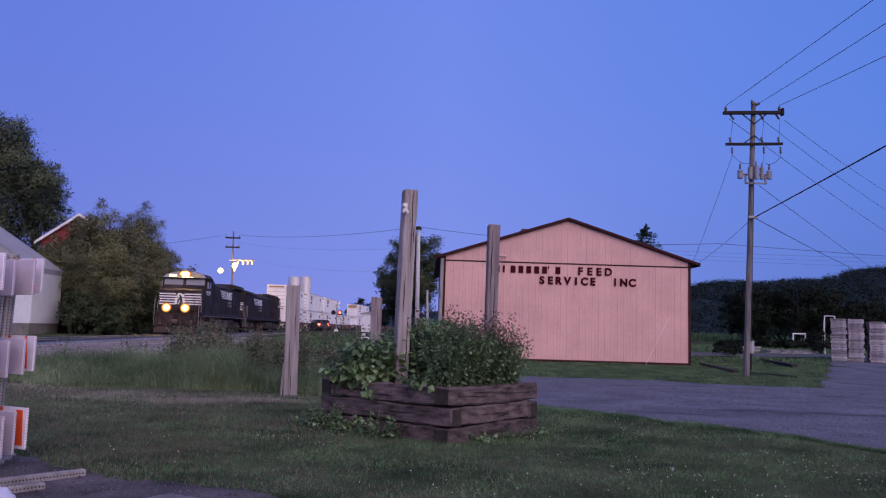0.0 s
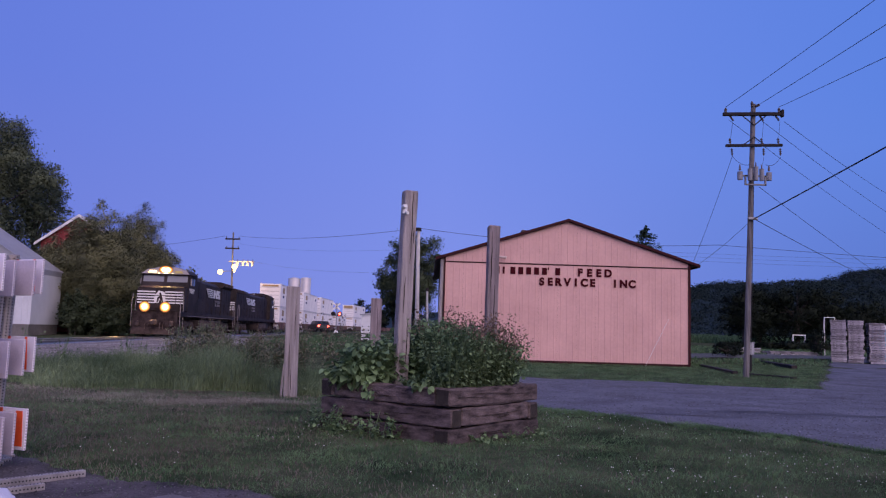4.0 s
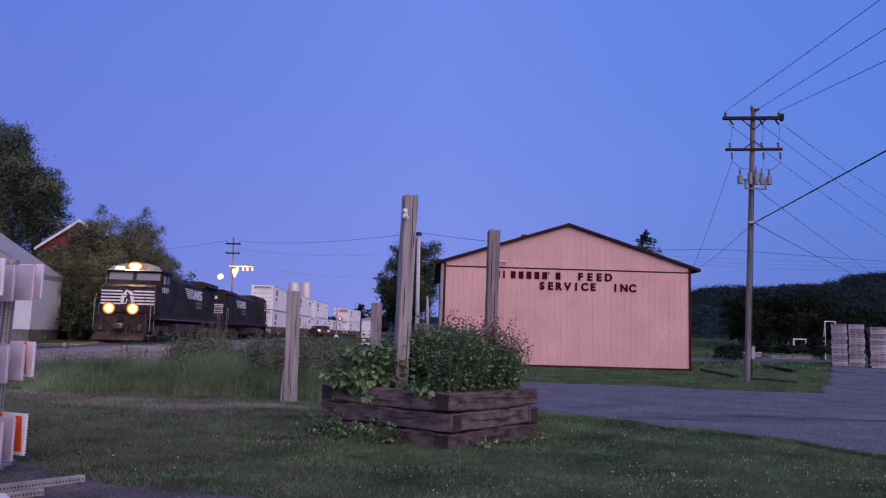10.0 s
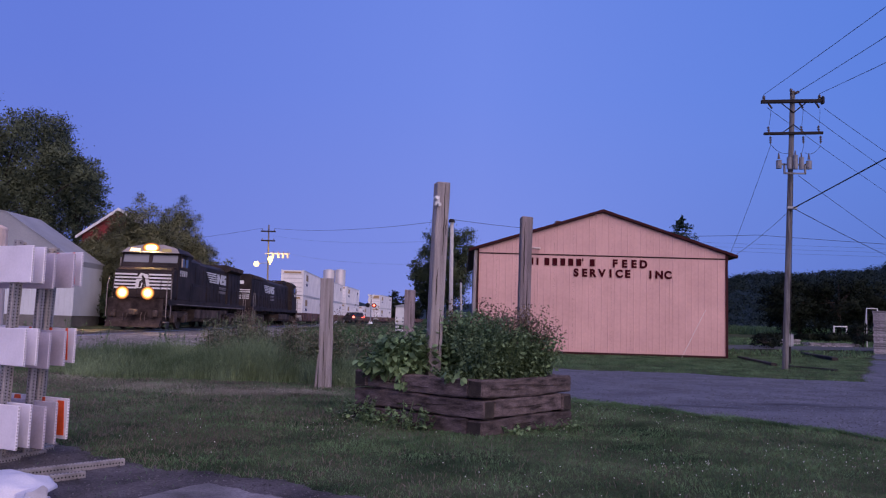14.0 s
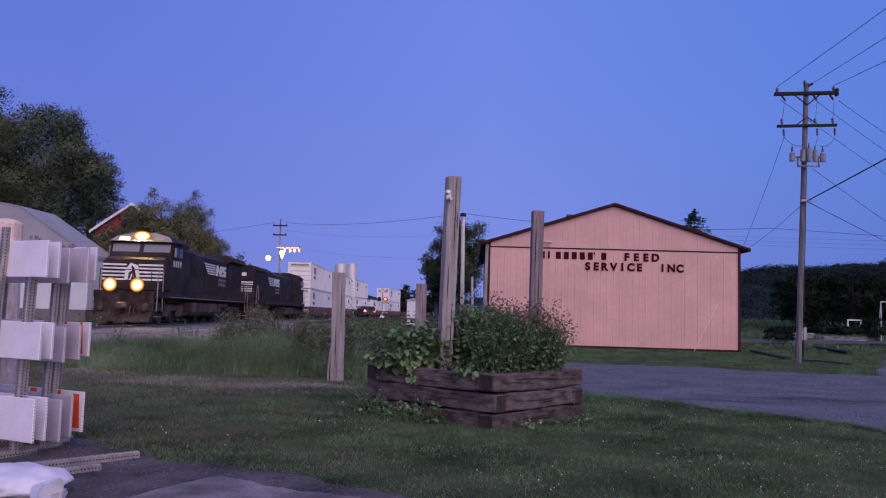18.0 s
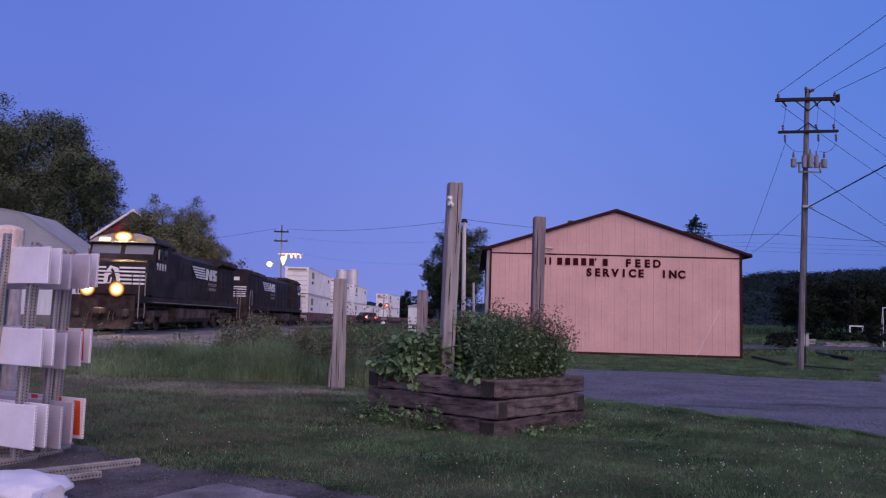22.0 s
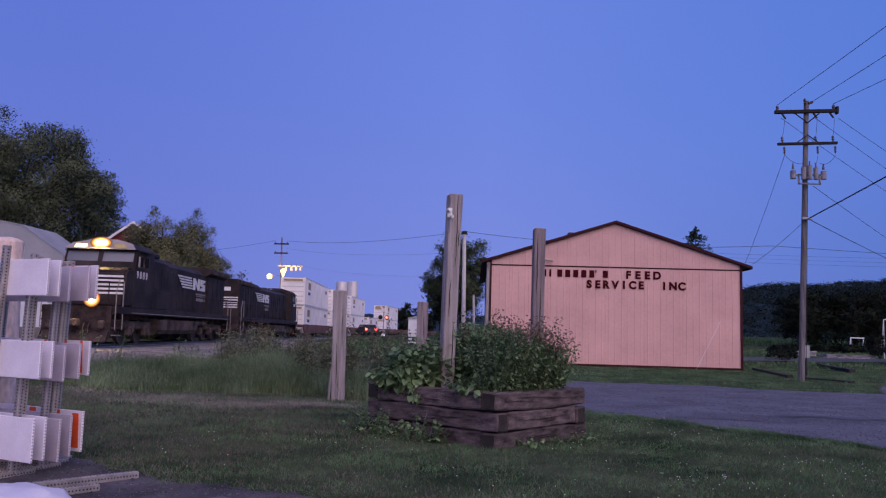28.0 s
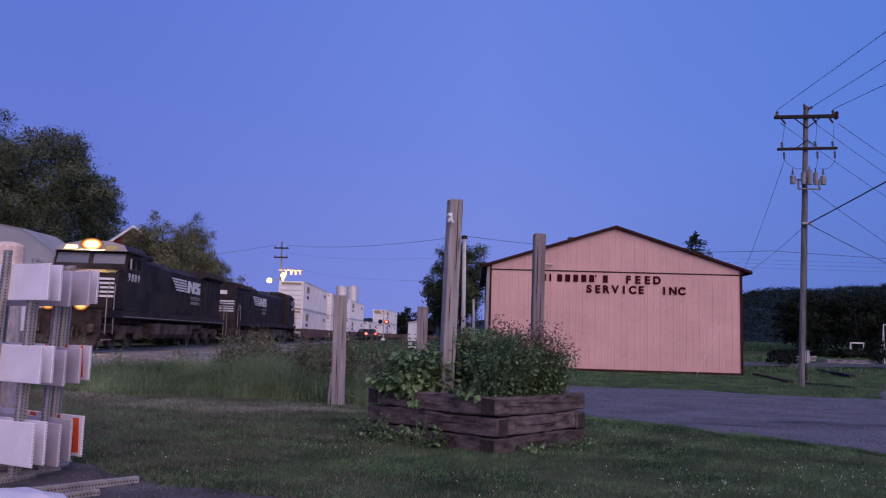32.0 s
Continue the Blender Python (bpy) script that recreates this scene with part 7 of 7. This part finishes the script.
def trees():
    rng = np.random.default_rng(31)
    tree(-40.5, 64.0, 18.8, 9.5, 7.0, 3.0, rng, "large dark green maple tree beside the shed", M_MAPLE, 420, 320, 0.19, 0.45)
    tree(-35.2, 68.0, 15.2, 2.4, 2.6, 8.2, rng, "spreading dark green maple crown", M_MAPLE, 110, 130, 0.19, 0.25)
    tree(-47.0, 70.0, 16.0, 8.0, 7.0, 3.0, rng, "large dark green tree behind the shed", M_MAPLE, 150, 100, 0.30, 0.4)
    tree(-24.2, 57.0, 9.6, 2.5, 2.3, 0.4, rng, "rounded green tree close by the railway", M_TREE, 190, 320, 0.125, 0.2, "railside_tree")
    tree(-26.4, 68.0, 11.0, 2.2, 2.6, 0.6, rng, "rounded green tree close by the railway", M_TREE, 170, 320, 0.125, 0.2, "railside_tree")
    tree(-24.7, 68.5, 9.0, 1.9, 2.2, 0.4, rng, "low green tree close by the railway", M_TREE, 130, 300, 0.125, 0.18, "railside_tree")
    tree(-28.3, 58.3, 7.6, 1.5, 1.2, 0.2, rng, "dense green bush before the red house", M_TREE, 110, 260, 0.122, 0.15, "bush")
    tree(-29.3, 58.4, 7.35, 1.3, 1.1, 0.2, rng, "dense green bush before the red house", M_TREE, 90, 260, 0.122, 0.15, "bush")
    tree(-26.6, 57.6, 8.45, 1.3, 1.3, 0.3, rng, "rounded green tree close by the railway", M_TREE, 90, 280, 0.122, 0.15, "railside_tree")
    tree(-38.5, 66.0, 10.4, 5.0, 3.0, 0.8, rng, "dense green tree behind the white shed", M_MAPLE, 190, 240, 0.15, 0.3)
    tree(-27.0, 57.9, 7.6, 1.9, 1.6, 0.2, rng, "dense green bush beside the white shed", M_TREE, 150, 280, 0.122, 0.15, "bush")
    tree(-23.6, 57.0, 7.0, 2.0, 1.9, 0.1, rng, "dense green bush beside the railway", M_TREE, 150, 280, 0.122, 0.15, "bush")
    for bx, by, bh in ((-25.2, 55.0, 3.2), (-24.0, 55.5, 3.0), (-22.8, 56.0, 2.8), (-25.6, 57.5, 3.6), (-22.3, 59.0, 3.0)):
        tree(bx, by, bh, 1.3, 1.1, 0.02, rng, "dense low brush beside the railway bank", M_TREE_M, 90, 80, 0.14, 0.06, "brush")
    tree(-22.6, 70.0, 6.4, 1.6, 1.8, 0.2, rng, "thin green bush beside the railway", M_TREE, 40, 50, 0.30, 0.12, "bush", 0.1)
    tree(-2.5, 75.0, 11.0, 3.1, 2.8, 1.2, rng, "uneven dark green tree beside the barn", M_TREE_M, 200, 190, 0.17, 0.22, "tree", 0.24)
    tree(-4.6, 77.0, 7.2, 1.5, 1.5, 1.0, rng, "slim green tree beside the barn", M_TREE_M, 36, 60, 0.30, 0.12, "tree", 0.1)
    tree(-24.0, 232.0, 9.4, 3.6, 3.0, 0.3, rng, "distant rounded dark tree beyond the crossing", M_TREE_D, 50, 60, 0.7, 0.3)
    tree(-19.0, 240.0, 7.5, 4.0, 3.0, 0.3, rng, "distant rounded dark tree beyond the crossing", M_TREE_D, 50, 60, 0.7, 0.3)
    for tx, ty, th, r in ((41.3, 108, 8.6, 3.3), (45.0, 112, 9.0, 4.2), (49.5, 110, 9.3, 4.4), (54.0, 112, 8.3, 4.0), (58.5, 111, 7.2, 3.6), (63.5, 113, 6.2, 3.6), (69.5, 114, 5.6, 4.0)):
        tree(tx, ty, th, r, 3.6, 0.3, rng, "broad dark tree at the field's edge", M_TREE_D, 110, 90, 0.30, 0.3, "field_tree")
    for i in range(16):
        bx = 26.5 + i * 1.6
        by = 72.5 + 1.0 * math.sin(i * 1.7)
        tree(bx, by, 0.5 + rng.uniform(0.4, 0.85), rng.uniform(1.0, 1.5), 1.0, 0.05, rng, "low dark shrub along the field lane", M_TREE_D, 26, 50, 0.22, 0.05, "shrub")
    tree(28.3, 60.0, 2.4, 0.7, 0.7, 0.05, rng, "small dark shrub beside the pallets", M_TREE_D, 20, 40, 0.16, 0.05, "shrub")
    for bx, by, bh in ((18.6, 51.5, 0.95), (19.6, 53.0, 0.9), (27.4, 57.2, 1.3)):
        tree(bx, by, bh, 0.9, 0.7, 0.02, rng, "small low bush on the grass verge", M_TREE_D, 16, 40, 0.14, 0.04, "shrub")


trees()


def spruce(x, y, top):
    rng = np.random.default_rng(77)
    z0 = gz(x, y)
    sp = thing("spruce", "narrow dark spruce rising behind the barn roof", "tree", pose(x, y, z0))
    H = top - z0
    part("trunk", rod((0, 0, 0), (0, 0, H), 0.22, 0.02, 8), M_BARK, sp)
    V = []
    for k in range(30):
        z = 1.5 + (H - 1.6) * k / 29
        r = (0.15 + 0.95 * (H - z) ** 0.72) * (0.8 + 0.35 * rng.random())
        for j in range(9):
            a = rng.uniform(0, math.tau)
            zj = z + rng.normal(0, 0.28)
            for q in np.linspace(0.15, 1.0, 10):
                for w in range(4):
                    V.append((math.cos(a) * r * q + rng.normal(0, 0.06), math.sin(a) * r * q + rng.normal(0, 0.06), zj - 0.25 * q * r + 0.12 * q * q * r + rng.normal(0, 0.05)))
    v, f = leaves(np.array(V), 0.22, rng, 0.0, 3.0)
    part("crown", raw("crown", v, f, M_SPRUCE), None, sp)


spruce(19.35, 75.0, 11.5)


def hills():
    """Wooded ridge beyond the fields: a rolling sheet, its front covered with tree crowns."""
    rng = np.random.default_rng(12)
    def ridge(x):
        return np.interp(x, [-900, -300, -60, 60, 200, 330, 420, 560, 800, 1400], [10, 12, 12, 20, 40, 54, 69, 80, 80, 40]) + 2.0 * np.sin(x * 0.035) + 1.2 * np.sin(x * 0.11)
    xs, ss = np.arange(-900, 1401, 14.0), np.linspace(0, 1, 22)
    X, S = np.meshgrid(xs, ss)
    Y = 380 + 320 * S
    Z = 0.3 + ridge(X) * smoothstep(0, 1, S) + rng.normal(0, 0.9, X.shape) * (S > 0.05)
    w = len(xs)
    v = np.stack([X.ravel(), Y.ravel(), Z.ravel()], 1)
    back = np.stack([xs, np.full(w, 1100.0), np.full(w, -5.0)], 1)
    v = np.concatenate([v, back])
    i = (np.arange(len(ss))[:, None] * w + np.arange(w - 1)).ravel()
    f = np.stack([i, i + 1, i + w + 1, i + w], 1)
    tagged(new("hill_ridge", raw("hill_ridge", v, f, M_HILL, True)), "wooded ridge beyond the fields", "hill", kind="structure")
    n = 6000
    x, s = rng.uniform(110, 760, n), rng.random(n) ** 0.6
    y = 380 + 320 * s
    z = 0.3 + ridge(x) * smoothstep(0, 1, s)
    per = 34
    c = np.repeat(np.stack([x, y, z + 1.6], 1), per, axis=0)
    size = np.repeat(rng.uniform(0.7, 1.35, n), per)[:, None]
    c = c + rng.normal(scale=(2.2, 1.8, 1.3), size=c.shape) * size
    v, f = leaves(c, 1.25, rng, 0.1, 1.4)
    f, nn = facing(v, f, c - np.repeat(np.stack([x, y + 2.5, z - 3.0], 1), per, axis=0))
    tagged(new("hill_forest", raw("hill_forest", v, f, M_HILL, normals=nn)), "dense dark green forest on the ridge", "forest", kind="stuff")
    # standing crop before the trees
    n = 26000
    x, y = rng.uniform(20, 75, n), rng.uniform(118, 150, n)
    v, f = blades(x, y, ground_z(x, y), rng.uniform(0.9, 1.5, n), rng.uniform(0.06, 0.12, n), rng, 0.5)
    tagged(new("field_crop", raw("field_crop", v, f, M_BLADE)), "pale green standing field crop", "crop", kind="stuff")


hills()


# ---- everything that moves ----
def motions():
    for ob, back, reverse in MOVING:
        z = ob.matrix_world.translation.z - RAIL_Z
        turn = pose(0, 0, 0, 0, 0, 180) if reverse else Matrix()
        walk(ob, [(t, Matrix.Translation((0, 0, z)) @ m @ turn) for t, m in rail_rows(back)])
    # wheels roll without slipping: less than a quarter turn from row to row
    y_all = np.array([y for _, y in FRONT])
    t_all = np.array([t for t, _ in FRONT], float)
    for ob, y, r in WHEELS:
        sign = -1 if ob.parent == second else 1
        gone = (FRONT[0][1] - y_all) * math.hypot(1, LINE_K)
        step = r * 1.25
        marks = np.append(np.arange(0, gone[-1], step), gone[-1])
        rows = []
        last = -1
        for g in marks:
            t = float(np.interp(g, gone, t_all))
            if rows and t - last < 0.034:
                continue
            last = t
            rows.append((t, pose(0, y, r, math.degrees(g / r) * sign)))
        walk(ob, rows)


motions()
